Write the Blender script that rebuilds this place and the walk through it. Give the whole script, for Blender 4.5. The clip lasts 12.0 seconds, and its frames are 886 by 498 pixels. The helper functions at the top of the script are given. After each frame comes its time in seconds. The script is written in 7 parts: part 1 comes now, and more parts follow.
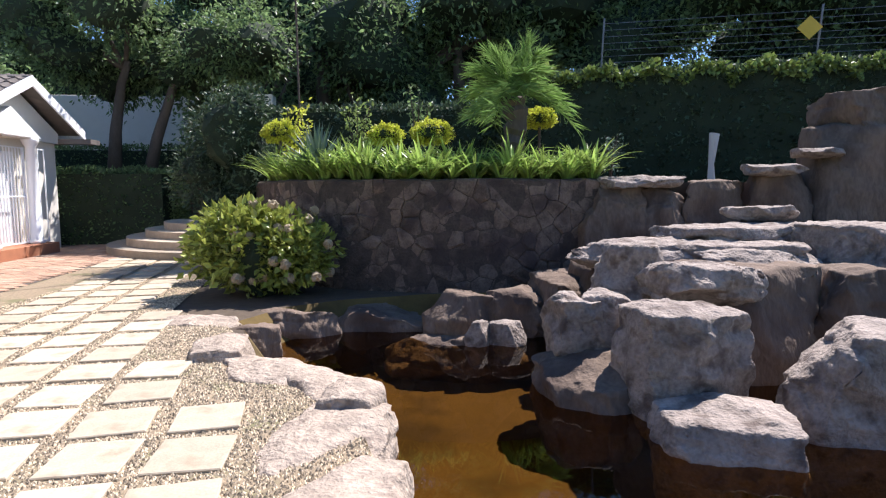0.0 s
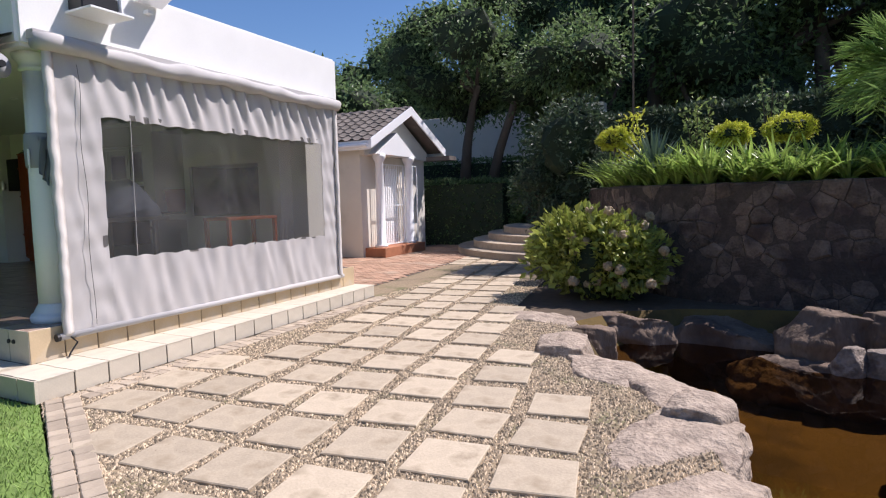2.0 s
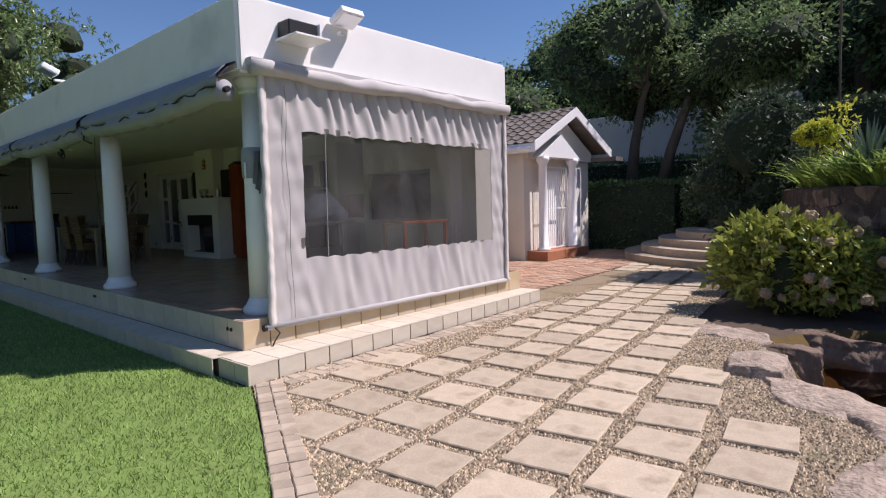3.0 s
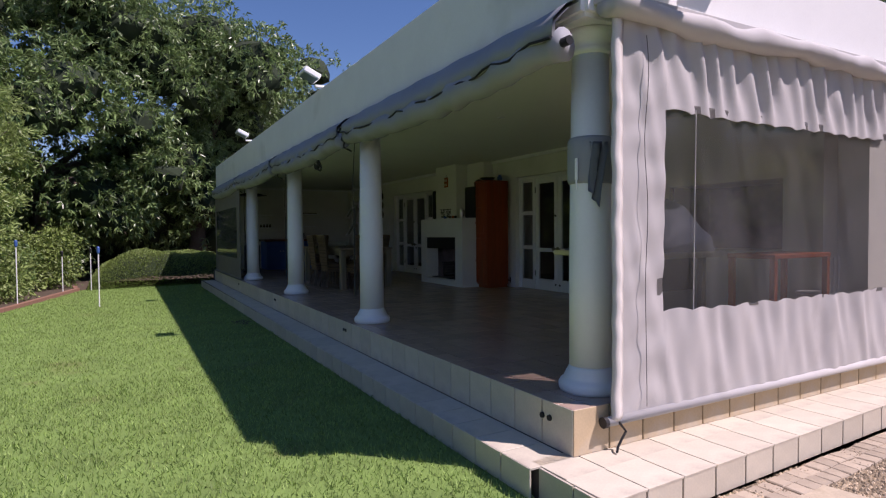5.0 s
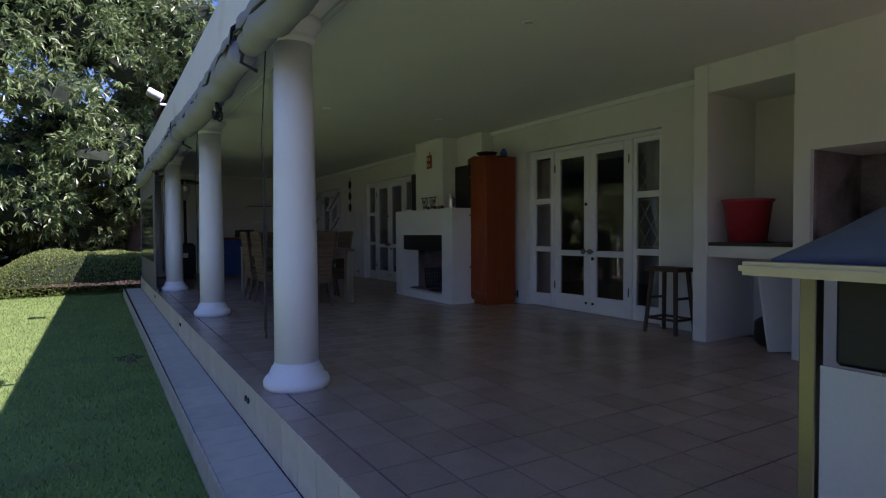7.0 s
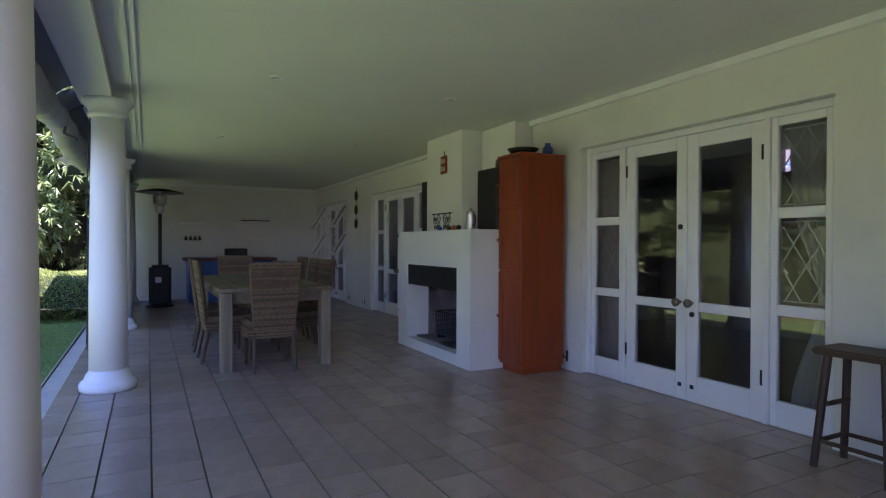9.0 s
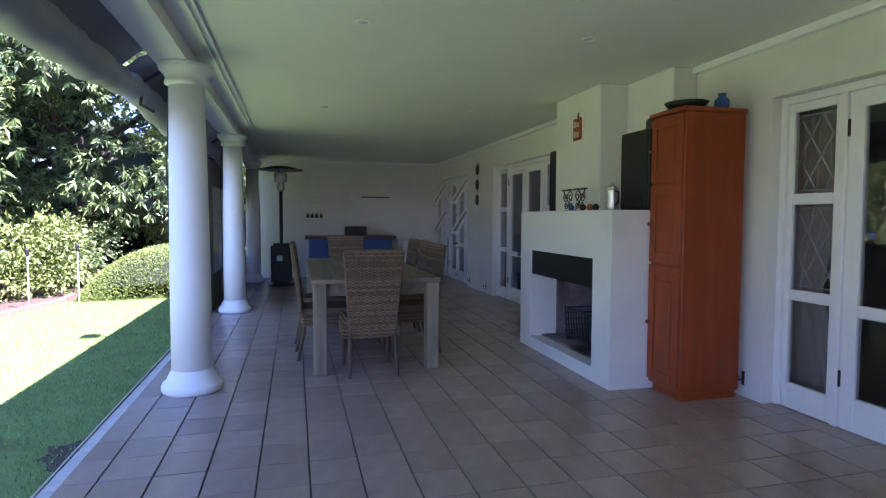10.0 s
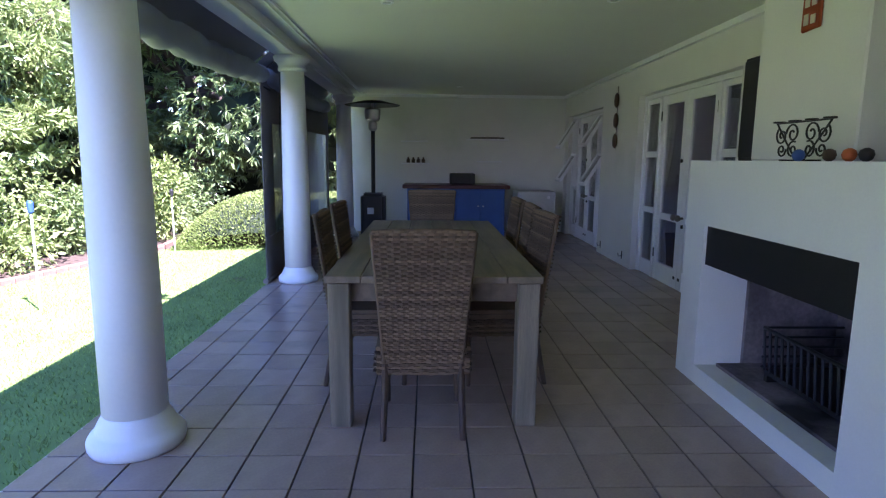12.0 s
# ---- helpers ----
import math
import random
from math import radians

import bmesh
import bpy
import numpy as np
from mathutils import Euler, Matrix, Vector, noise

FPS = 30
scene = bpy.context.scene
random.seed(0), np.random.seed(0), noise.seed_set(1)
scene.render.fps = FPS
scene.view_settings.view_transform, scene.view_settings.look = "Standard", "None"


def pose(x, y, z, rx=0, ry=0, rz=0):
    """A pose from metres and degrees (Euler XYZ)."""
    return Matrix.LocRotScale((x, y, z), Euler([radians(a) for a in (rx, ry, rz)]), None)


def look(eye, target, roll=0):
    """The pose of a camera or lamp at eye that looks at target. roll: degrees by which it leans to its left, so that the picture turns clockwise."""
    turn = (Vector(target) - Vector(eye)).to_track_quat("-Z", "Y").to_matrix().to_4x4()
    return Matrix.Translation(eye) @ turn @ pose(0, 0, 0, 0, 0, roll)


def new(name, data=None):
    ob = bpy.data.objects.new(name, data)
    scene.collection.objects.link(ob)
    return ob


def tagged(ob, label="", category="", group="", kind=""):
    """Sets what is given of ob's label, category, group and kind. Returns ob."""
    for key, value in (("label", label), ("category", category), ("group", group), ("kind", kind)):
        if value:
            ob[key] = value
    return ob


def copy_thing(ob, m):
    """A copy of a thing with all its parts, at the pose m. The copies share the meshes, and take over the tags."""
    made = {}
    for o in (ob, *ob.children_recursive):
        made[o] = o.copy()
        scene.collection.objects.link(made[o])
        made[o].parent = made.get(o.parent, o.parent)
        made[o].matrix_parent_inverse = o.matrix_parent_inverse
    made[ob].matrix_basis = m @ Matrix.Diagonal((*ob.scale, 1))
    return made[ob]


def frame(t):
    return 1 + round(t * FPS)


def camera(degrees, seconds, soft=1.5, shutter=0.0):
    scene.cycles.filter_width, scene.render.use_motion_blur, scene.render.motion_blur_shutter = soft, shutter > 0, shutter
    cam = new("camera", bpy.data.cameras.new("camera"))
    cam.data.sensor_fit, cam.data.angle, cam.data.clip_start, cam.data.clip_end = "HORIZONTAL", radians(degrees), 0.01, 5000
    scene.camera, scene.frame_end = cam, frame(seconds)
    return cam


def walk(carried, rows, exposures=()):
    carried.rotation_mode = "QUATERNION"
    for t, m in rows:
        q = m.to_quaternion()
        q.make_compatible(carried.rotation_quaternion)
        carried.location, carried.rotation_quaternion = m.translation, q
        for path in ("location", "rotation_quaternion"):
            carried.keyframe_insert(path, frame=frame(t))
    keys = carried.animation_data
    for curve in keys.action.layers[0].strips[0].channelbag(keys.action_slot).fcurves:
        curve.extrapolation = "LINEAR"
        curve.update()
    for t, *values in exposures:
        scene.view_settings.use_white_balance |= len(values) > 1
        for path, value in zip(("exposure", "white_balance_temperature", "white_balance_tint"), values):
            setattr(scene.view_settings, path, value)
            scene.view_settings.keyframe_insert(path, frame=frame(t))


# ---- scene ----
cam = camera(75.2, 12.0, 1.2)
PATH = [
    (0, (0.977, -0.008, 1.441), (1.148, 1.974, 1.237), -0.1),
    (0.2, (1.027, -0.069, 1.452), (1.065, 1.92, 1.254), -0.5),
    (0.5, (0.986, -0.162, 1.472), (0.86, 1.824, 1.277), -0.5),
    (1, (0.96, -0.223, 1.493), (0.573, 1.73, 1.3), -0.7),
    (1.5, (0.881, -0.22, 1.479), (0.252, 1.67, 1.296), -0.9),
    (2, (0.814, -0.246, 1.481), (-0.065, 1.541, 1.304), -1.3),
    (2.5, (0.733, -0.294, 1.488), (-0.382, 1.357, 1.318), -1.4),
    (3, (0.659, -0.313, 1.516), (-0.665, 1.178, 1.359), -1.6),
    (3.5, (0.394, -0.294, 1.516), (-1.117, 1.012, 1.4), -1.7),
    (3.7, (0.214, -0.268, 1.511), (-1.365, 0.957, 1.421), -1.7),
    (5.3, (-2.194, 0.299, 1.512), (-3.949, 1.256, 1.454), -0.4),
    (5.5, (-2.452, 0.42, 1.506), (-4.208, 1.375, 1.45), -0.4),
    (6, (-3.187, 0.787, 1.476), (-4.941, 1.746, 1.421), -0.4),
    (6.5, (-3.827, 1.144, 1.481), (-5.567, 2.128, 1.423), -0.4),
    (7, (-4.436, 1.605, 1.448), (-6.153, 2.629, 1.391), -0.3),
    (7.2, (-4.659, 1.77, 1.444), (-6.371, 2.802, 1.389), -0.5),
    (8.8, (-6.162, 2.871, 1.653), (-7.916, 3.833, 1.635), 0.0),
    (9, (-6.466, 3.056, 1.643), (-8.245, 3.969, 1.627), 0.2),
    (9.5, (-6.895, 3.284, 1.746), (-8.763, 3.997, 1.686), -0.1),
    (10, (-7.389, 3.511, 1.726), (-9.323, 4.008, 1.617), 0.2),
    (10.5, (-7.908, 3.753, 1.722), (-9.863, 4.115, 1.506), 0.3),
    (11, (-8.409, 3.919, 1.738), (-10.383, 4.103, 1.47), 0.3),
    (11.5, (-8.891, 4.054, 1.744), (-10.866, 4.146, 1.446), 0.5),
    (12, (-9.318, 4.121, 1.784), (-11.293, 4.175, 1.474), 0.5),
]
EXPOSURES = [(0.0, 1.05, 6150, 18), (1.0, 0.9, 6200, 20), (2.0, 0.4, 6250, 22), (3.0, 0.2, 6350, 26), (3.7, 0.15, 6400, 28), (5.3, 0.2, 6250, 37), (7.2, 1.0, 5850, 50), (8.8, 2.3, 5850, 52), (10.0, 2.9, 5550, 52), (12.0, 2.9, 5450, 52)]
walk(cam, [(t, look(eye, target, roll)) for t, eye, target, roll in PATH], EXPOSURES)

# ---- sun and sky ----
SUN = Vector((1.65, 1.63, 3.4)).normalized()
world = bpy.data.worlds.new("world")
scene.world = world
world.use_nodes = True
sky = world.node_tree.nodes.new("ShaderNodeTexSky")
sky.sky_type = "NISHITA"
sky.sun_disc = False
sky.air_density, sky.dust_density, sky.ozone_density = 1.0, 0.05, 3.2
sky.sun_elevation = math.asin(SUN.z)
sky.sun_rotation = math.atan2(SUN.x, SUN.y)
background = world.node_tree.nodes["Background"]
background.inputs["Strength"].default_value = 0.082
clear_air = world.node_tree.nodes.new("ShaderNodeHueSaturation")
clear_air.inputs["Saturation"].default_value, clear_air.inputs["Value"].default_value = 1.15, 1.1
world.node_tree.links.new(sky.outputs[0], clear_air.inputs["Color"])
world.node_tree.links.new(clear_air.outputs[0], background.inputs["Color"])
sun = new("sun", bpy.data.lights.new("sun", "SUN"))
sun.data.energy, sun.data.angle, sun.data.color = 5.0, radians(0.5), (1.0, 0.95, 0.86)
sun.matrix_world = look(SUN * 40, (0, 0, 0))


# ---- materials ----
def surface(name, colour, rough=0.7, vary=0.18, scale=6.0, bump=0.15, grain=60.0, metal=0.0, stain=None, stain_scale=1.3,
            stain_at=0.55, stretch=(1, 1, 1), pieces=0.0, depth=0.01, specular=0.4, through_light=0.0, island=False):
    """A node material with variation at two scales, stains and fine relief."""
    m = bpy.data.materials.new(name)
    m.use_nodes = True
    nt = m.node_tree
    add, link = nt.nodes.new, nt.links.new
    bsdf = nt.nodes["Principled BSDF"]
    coords, mapping = add("ShaderNodeTexCoord"), add("ShaderNodeMapping")
    mapping.inputs["Scale"].default_value = stretch
    link(coords.outputs["Object"], mapping.inputs[0])
    big, fine = add("ShaderNodeTexNoise"), add("ShaderNodeTexNoise")
    for n, s, d in ((big, scale, 5.0), (fine, grain, 3.0)):
        n.inputs["Scale"].default_value, n.inputs["Detail"].default_value = s, d
        link(mapping.outputs[0], n.inputs["Vector"])
    both = add("ShaderNodeMix")
    both.data_type, both.inputs["Factor"].default_value = "FLOAT", 0.4
    link(big.outputs["Fac"], both.inputs["A"]), link(fine.outputs["Fac"], both.inputs["B"])
    value = both.outputs["Result"]
    if pieces or island:
        pick = add("ShaderNodeNewGeometry") if island else add("ShaderNodeObjectInfo")
        shift = add("ShaderNodeMath")
        shift.operation = "MULTIPLY_ADD"
        shift.inputs[1].default_value, shift.inputs[2].default_value = pieces, -pieces / 2
        link(pick.outputs["Random Per Island" if island else "Random"], shift.inputs[0])
        total = add("ShaderNodeMath")
        total.operation = "ADD"
        link(value, total.inputs[0]), link(shift.outputs[0], total.inputs[1])
        value = total.outputs[0]
    spread = add("ShaderNodeMapRange")
    spread.inputs["From Min"].default_value, spread.inputs["From Max"].default_value = 0.25, 0.75
    spread.inputs["To Min"].default_value, spread.inputs["To Max"].default_value = 1 - vary, 1 + vary
    link(value, spread.inputs["Value"])
    tint = add("ShaderNodeVectorMath")
    tint.operation = "SCALE"
    tint.inputs[0].default_value = colour
    link(spread.outputs["Result"], tint.inputs["Scale"])
    out = tint.outputs[0]
    if stain:
        spots = add("ShaderNodeTexNoise")
        spots.inputs["Scale"].default_value, spots.inputs["Detail"].default_value = stain_scale, 6.0
        link(mapping.outputs[0], spots.inputs["Vector"])
        edge = add("ShaderNodeMapRange")
        edge.inputs["From Min"].default_value, edge.inputs["From Max"].default_value = stain_at, stain_at + 0.16
        link(spots.outputs["Fac"], edge.inputs["Value"])
        mixed = add("ShaderNodeMix")
        mixed.data_type = "RGBA"
        link(edge.outputs["Result"], mixed.inputs["Factor"])
        link(out, mixed.inputs["A"])
        mixed.inputs["B"].default_value = (*stain, 1)
        out = mixed.outputs["Result"]
    link(out, bsdf.inputs["Base Color"])
    bsdf.inputs["Roughness"].default_value, bsdf.inputs["Metallic"].default_value = rough, metal
    bsdf.inputs["Specular IOR Level"].default_value = specular
    if bump:
        relief = add("ShaderNodeBump")
        relief.inputs["Strength"].default_value, relief.inputs["Distance"].default_value = bump, depth
        link(both.outputs["Result"], relief.inputs["Height"])
        link(relief.outputs[0], bsdf.inputs["Normal"])
    if through_light:
        leafy, mix = add("ShaderNodeBsdfTranslucent"), add("ShaderNodeMixShader")
        link(out, leafy.inputs["Color"])
        mix.inputs[0].default_value = through_light
        link(bsdf.outputs[0], mix.inputs[1]), link(leafy.outputs[0], mix.inputs[2])
        link(mix.outputs[0], nt.nodes["Material Output"].inputs["Surface"])
    return m


def pane_material(name, tint, rough=0.0, veil=0.0):
    """Clear sheet: lets light straight through, with gloss by the angle; veil: share of a milky scatter."""
    m = bpy.data.materials.new(name)
    m.use_nodes = True
    nt = m.node_tree
    add, link = nt.nodes.new, nt.links.new
    clear, gloss, mix, fresnel = add("ShaderNodeBsdfTransparent"), add("ShaderNodeBsdfGlossy"), add("ShaderNodeMixShader"), add("ShaderNodeLayerWeight")
    power, scaled_f = add("ShaderNodeMath"), add("ShaderNodeMath")
    clear.inputs["Color"].default_value = (*tint, 1)
    gloss.inputs["Roughness"].default_value = rough
    fresnel.inputs["Blend"].default_value = 0.5
    power.operation, power.inputs[1].default_value = "POWER", 5.0
    scaled_f.operation, scaled_f.inputs[1].default_value, scaled_f.inputs[2].default_value = "MULTIPLY_ADD", 0.93, 0.06
    link(fresnel.outputs["Facing"], power.inputs[0]), link(power.outputs[0], scaled_f.inputs[0]), link(scaled_f.outputs[0], mix.inputs[0])
    last = clear.outputs[0]
    if veil:
        milk, haze = add("ShaderNodeBsdfDiffuse"), add("ShaderNodeMixShader")
        milk.inputs["Color"].default_value = (0.55, 0.55, 0.55, 1)
        spots = add("ShaderNodeTexNoise")
        spots.inputs["Scale"].default_value = 2.2
        scaled = add("ShaderNodeMath")
        scaled.operation = "MULTIPLY"
        scaled.inputs[1].default_value = veil * 2
        link(spots.outputs["Fac"], scaled.inputs[0])
        link(scaled.outputs[0], haze.inputs[0])
        link(last, haze.inputs[1]), link(milk.outputs[0], haze.inputs[2])
        last = haze.outputs[0]
    link(last, mix.inputs[1]), link(gloss.outputs[0], mix.inputs[2])
    link(mix.outputs[0], nt.nodes["Material Output"].inputs["Surface"])
    return m


M_WALL = surface("white plaster", (0.78, 0.78, 0.74), 0.85, 0.05, 2.5, 0.12, 90, stain=(0.62, 0.64, 0.58), stain_scale=0.7, stain_at=0.6)
M_PARAPET = surface("weathered white paint", (0.83, 0.83, 0.81), 0.75, 0.05, 3, 0.15, 70, stain=(0.66, 0.66, 0.63), stain_scale=1.1, stain_at=0.62)
M_CREAM = surface("cream plaster", (0.72, 0.68, 0.60), 0.85, 0.06, 3, 0.15, 80, stain=(0.6, 0.56, 0.48), stain_at=0.6)
M_CEIL = surface("ceiling board", (0.78, 0.79, 0.74), 0.9, 0.04, 1.5, 0.05, 60)
M_COLUMN = surface("white column paint", (0.84, 0.85, 0.86), 0.5, 0.04, 3, 0.06, 60, stain=(0.7, 0.7, 0.68), stain_at=0.66)
M_TRIM = surface("white gloss paint", (0.86, 0.87, 0.88), 0.4, 0.03, 5, 0.05, 60)
M_TILE = surface("terracotta floor tile", (0.4, 0.29, 0.228), 0.25, 0.16, 5, 0.1, 70, specular=0.55, stain=(0.31, 0.235, 0.19), stain_scale=2.5, stain_at=0.56, pieces=0.35)
M_TILE_J = surface("worn floor tile", (0.4, 0.29, 0.228), 0.25, 0.16, 5, 0.1, 70, specular=0.55, stain=(0.31, 0.235, 0.19), stain_scale=2.5, stain_at=0.56, pieces=0.35, island=True)
M_GROUT = surface("dark grout", (0.1, 0.082, 0.07), 0.9, 0.15, 20, 0.2)
M_STEP = surface("pale step tile", (0.6, 0.54, 0.435), 0.6, 0.14, 5, 0.15, 70, stain=(0.42, 0.36, 0.3), stain_scale=2, stain_at=0.58, pieces=0.25)
M_STEP_Y = surface("yellowed riser tile", (0.52, 0.40, 0.25), 0.6, 0.16, 5, 0.15, 70, stain=(0.5, 0.45, 0.38), stain_scale=2, stain_at=0.55, pieces=0.3)
M_CANVAS = surface("grey canvas", (0.54, 0.52, 0.51), 0.8, 0.08, 3, 0.12, 300, stain=(0.44, 0.42, 0.41), stain_at=0.6, through_light=0.12)
M_HEM = surface("pale canvas hem", (0.66, 0.63, 0.6), 0.8, 0.1, 6, 0.2, 200)
M_CANVAS_D = surface("brown canvas", (0.17, 0.155, 0.14), 0.85, 0.12, 4, 0.15, 250)
M_CLEAR = pane_material("clear vinyl", (0.5, 0.49, 0.48), 0.08, 0.09)
M_GLASS = pane_material("window glass", (0.8, 0.82, 0.82))
M_STONE = surface("sandstone paver", (0.45, 0.375, 0.275), 0.85, 0.25, 6, 0.4, 60, stain=(0.3, 0.24, 0.165), stain_scale=4, stain_at=0.54, pieces=0.3)
M_GRAVEL = surface("gravel bed", (0.26, 0.2, 0.13), 0.95, 0.5, 30, 0.8, 120, stain=(0.16, 0.15, 0.075), stain_scale=2.2, stain_at=0.52)
M_PEBBLE = surface("pebbles", (0.42, 0.335, 0.23), 0.8, 0.5, 30, 0.1, 90, pieces=1.6, island=True)
M_BRICK = surface("brick paver", (0.30, 0.19, 0.13), 0.85, 0.2, 9, 0.3, 90, stain=(0.45, 0.34, 0.25), stain_at=0.55, pieces=0.5)
M_EDGE = surface("edging brick", (0.4, 0.33, 0.25), 0.9, 0.2, 9, 0.3, 90, stain=(0.22, 0.2, 0.17), stain_at=0.55, pieces=0.5)
M_SOIL = surface("soil", (0.085, 0.062, 0.042), 0.95, 0.35, 8, 0.7, 60)
M_LAWN = surface("turf", (0.16, 0.25, 0.06), 0.9, 0.35, 2.5, 0.6, 200, stain=(0.15, 0.16, 0.05), stain_scale=1.2, stain_at=0.6)
M_BLADE = surface("grass blades", (0.235, 0.34, 0.09), 0.6, 0.35, 2.0, 0, 40, pieces=0.9, island=True, through_light=0.3)
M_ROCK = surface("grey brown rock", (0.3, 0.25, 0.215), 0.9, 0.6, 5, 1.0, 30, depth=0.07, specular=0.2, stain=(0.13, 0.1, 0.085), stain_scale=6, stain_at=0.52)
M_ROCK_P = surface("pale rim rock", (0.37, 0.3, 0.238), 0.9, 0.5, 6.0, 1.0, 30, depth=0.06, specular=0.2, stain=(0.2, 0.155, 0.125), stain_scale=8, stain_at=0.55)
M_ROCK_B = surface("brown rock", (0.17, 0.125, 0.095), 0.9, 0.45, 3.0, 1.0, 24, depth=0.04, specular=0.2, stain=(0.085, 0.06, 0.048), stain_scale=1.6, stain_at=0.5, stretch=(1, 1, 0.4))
M_WALLSTONE = surface("field stone", (0.165, 0.118, 0.088), 0.9, 0.7, 7, 1.0, 36, depth=0.05, stain=(0.075, 0.052, 0.045), stain_scale=2.6, stain_at=0.48, pieces=0.14)
M_MORTAR = surface("dark mortar", (0.085, 0.063, 0.05), 0.95, 0.6, 7, 1.0, 36, depth=0.05, stain=(0.06, 0.043, 0.036), stain_scale=2.6, stain_at=0.5)
M_ROOF = surface("grey roof tile", (0.135, 0.117, 0.104), 0.85, 0.25, 5, 0.3, 60, stain=(0.24, 0.2, 0.17), stain_at=0.55, pieces=0.5)
M_RED = surface("red step brick", (0.38, 0.16, 0.085), 0.8, 0.2, 6, 0.3, 80)
M_PINE = surface("orange pine", (0.31, 0.052, 0.009), 0.36, 0.35, 2.5, 0.06, 40, stretch=(6, 6, 0.6), stain=(0.26, 0.06, 0.012), stain_scale=1.6, stain_at=0.55)
M_OLDWOOD = surface("weathered table wood", (0.205, 0.155, 0.11), 0.65, 0.3, 3, 0.2, 40, stretch=(0.7, 8, 8), stain=(0.14, 0.115, 0.08), stain_scale=1.2, stain_at=0.5)
M_LEGWOOD = surface("weathered leg wood", (0.26, 0.215, 0.15), 0.65, 0.3, 3, 0.2, 40, stretch=(8, 8, 0.7), stain=(0.15, 0.13, 0.09), stain_scale=1.2, stain_at=0.5)
M_WICKER = surface("woven rattan", (0.15, 0.096, 0.056), 0.7, 0.35, 12, 0.2, 60, pieces=0.8, island=True)
M_DARKWOOD = surface("dark stained wood", (0.075, 0.045, 0.03), 0.5, 0.25, 4, 0.1, 50, stretch=(5, 5, 0.7))
M_BLACK = surface("black metal", (0.018, 0.018, 0.02), 0.45, 0.2, 10, 0.05, 80)
M_SOOT = surface("sooty brick", (0.24, 0.2, 0.2), 0.95, 0.5, 3, 0.4, 40, stain=(0.035, 0.03, 0.03), stain_scale=1.8, stain_at=0.45)
M_STEEL = surface("brushed steel", (0.62, 0.62, 0.62), 0.28, 0.06, 6, 0.03, 200, metal=1.0)
M_BRASS = surface("tarnished pewter", (0.26, 0.24, 0.2), 0.35, 0.12, 8, 0.03, 90, metal=1.0)
M_BLUE = surface("blue cupboard paint", (0.045, 0.11, 0.34), 0.5, 0.12, 4, 0.06, 60)
M_REDTOP = surface("red brown worktop", (0.11, 0.035, 0.03), 0.35, 0.2, 6, 0.05, 60)
# Darker than the house plaster: low indoor light is put into the colour.
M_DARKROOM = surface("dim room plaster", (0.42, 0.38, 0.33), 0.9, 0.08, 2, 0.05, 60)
M_DRAPE = surface("cream curtain cloth", (0.76, 0.73, 0.66), 0.85, 0.08, 4, 0.1, 200, through_light=0.25)
M_WATER_BED = surface("brown pond bed", (0.13, 0.085, 0.022), 0.9, 0.25, 1.5, 0.3, 30, stain=(0.06, 0.04, 0.012), stain_at=0.5)
M_LEAF_D = surface("dark leaves", (0.15, 0.225, 0.09), 0.45, 0.35, 1.2, 0, 20, pieces=1.4, island=True, through_light=0.5, specular=0.35)
M_LEAF_C = surface("creeper leaves", (0.065, 0.1, 0.055), 0.5, 0.35, 1.2, 0, 20, pieces=1.4, island=True, through_light=0.25, specular=0.3)
M_LEAF_M = surface("mango leaves", (0.17, 0.25, 0.085), 0.33, 0.3, 1.0, 0, 20, pieces=1.1, island=True, through_light=0.22, specular=0.55)
M_LEAF_L = surface("light leaves", (0.26, 0.34, 0.11), 0.42, 0.3, 1.2, 0, 20, pieces=1.0, island=True, through_light=0.35)
M_LEAF_F = surface("hydrangea leaves", (0.3, 0.34, 0.07), 0.42, 0.35, 1.5, 0, 20, pieces=1.2, island=True, through_light=0.3)
M_LEAF_Y = surface("yellow green leaves", (0.6, 0.62, 0.08), 0.5, 0.3, 3, 0, 20, pieces=0.9, island=True, through_light=0.3)
M_LEAF_H = surface("hedge leaves", (0.2, 0.27, 0.07), 0.5, 0.3, 2, 0, 20, pieces=1.0, island=True, through_light=0.25)
M_LEAF_P = surface("palm leaves", (0.24, 0.37, 0.11), 0.4, 0.25, 2, 0, 20, pieces=0.8, island=True, through_light=0.6)
M_LEAF_A = surface("blue green agave", (0.11, 0.17, 0.12), 0.5, 0.2, 2, 0, 20, pieces=0.6, island=True, through_light=0.15)
M_STRAP = surface("strap leaves", (0.3, 0.42, 0.1), 0.33, 0.45, 2, 0, 20, pieces=1.0, island=True, through_light=0.35)
M_BARK = surface("bark", (0.11, 0.085, 0.065), 0.9, 0.35, 6, 0.6, 40, stretch=(1, 1, 0.3))
M_FLOWER = surface("faded pink flowers", (0.42, 0.33, 0.21), 0.7, 0.3, 8, 0.1, 40, pieces=0.8, island=True, through_light=0.2)
# Near-black colour for added cores: paints the shade inside foliage.
M_SHADE_CORE = surface("leafy shade core", (0.026, 0.04, 0.02), 0.95, 0.4, 3, 0.5, 30)
M_PLASTIC_R = surface("red plastic", (0.42, 0.035, 0.045), 0.4, 0.08, 5, 0.03, 60)
M_ORANGE = surface("orange paint", (0.50, 0.11, 0.025), 0.5, 0.1, 5, 0.05, 60)
M_WHITE = surface("white enamel", (0.78, 0.78, 0.78), 0.3, 0.04, 5, 0.02, 60)
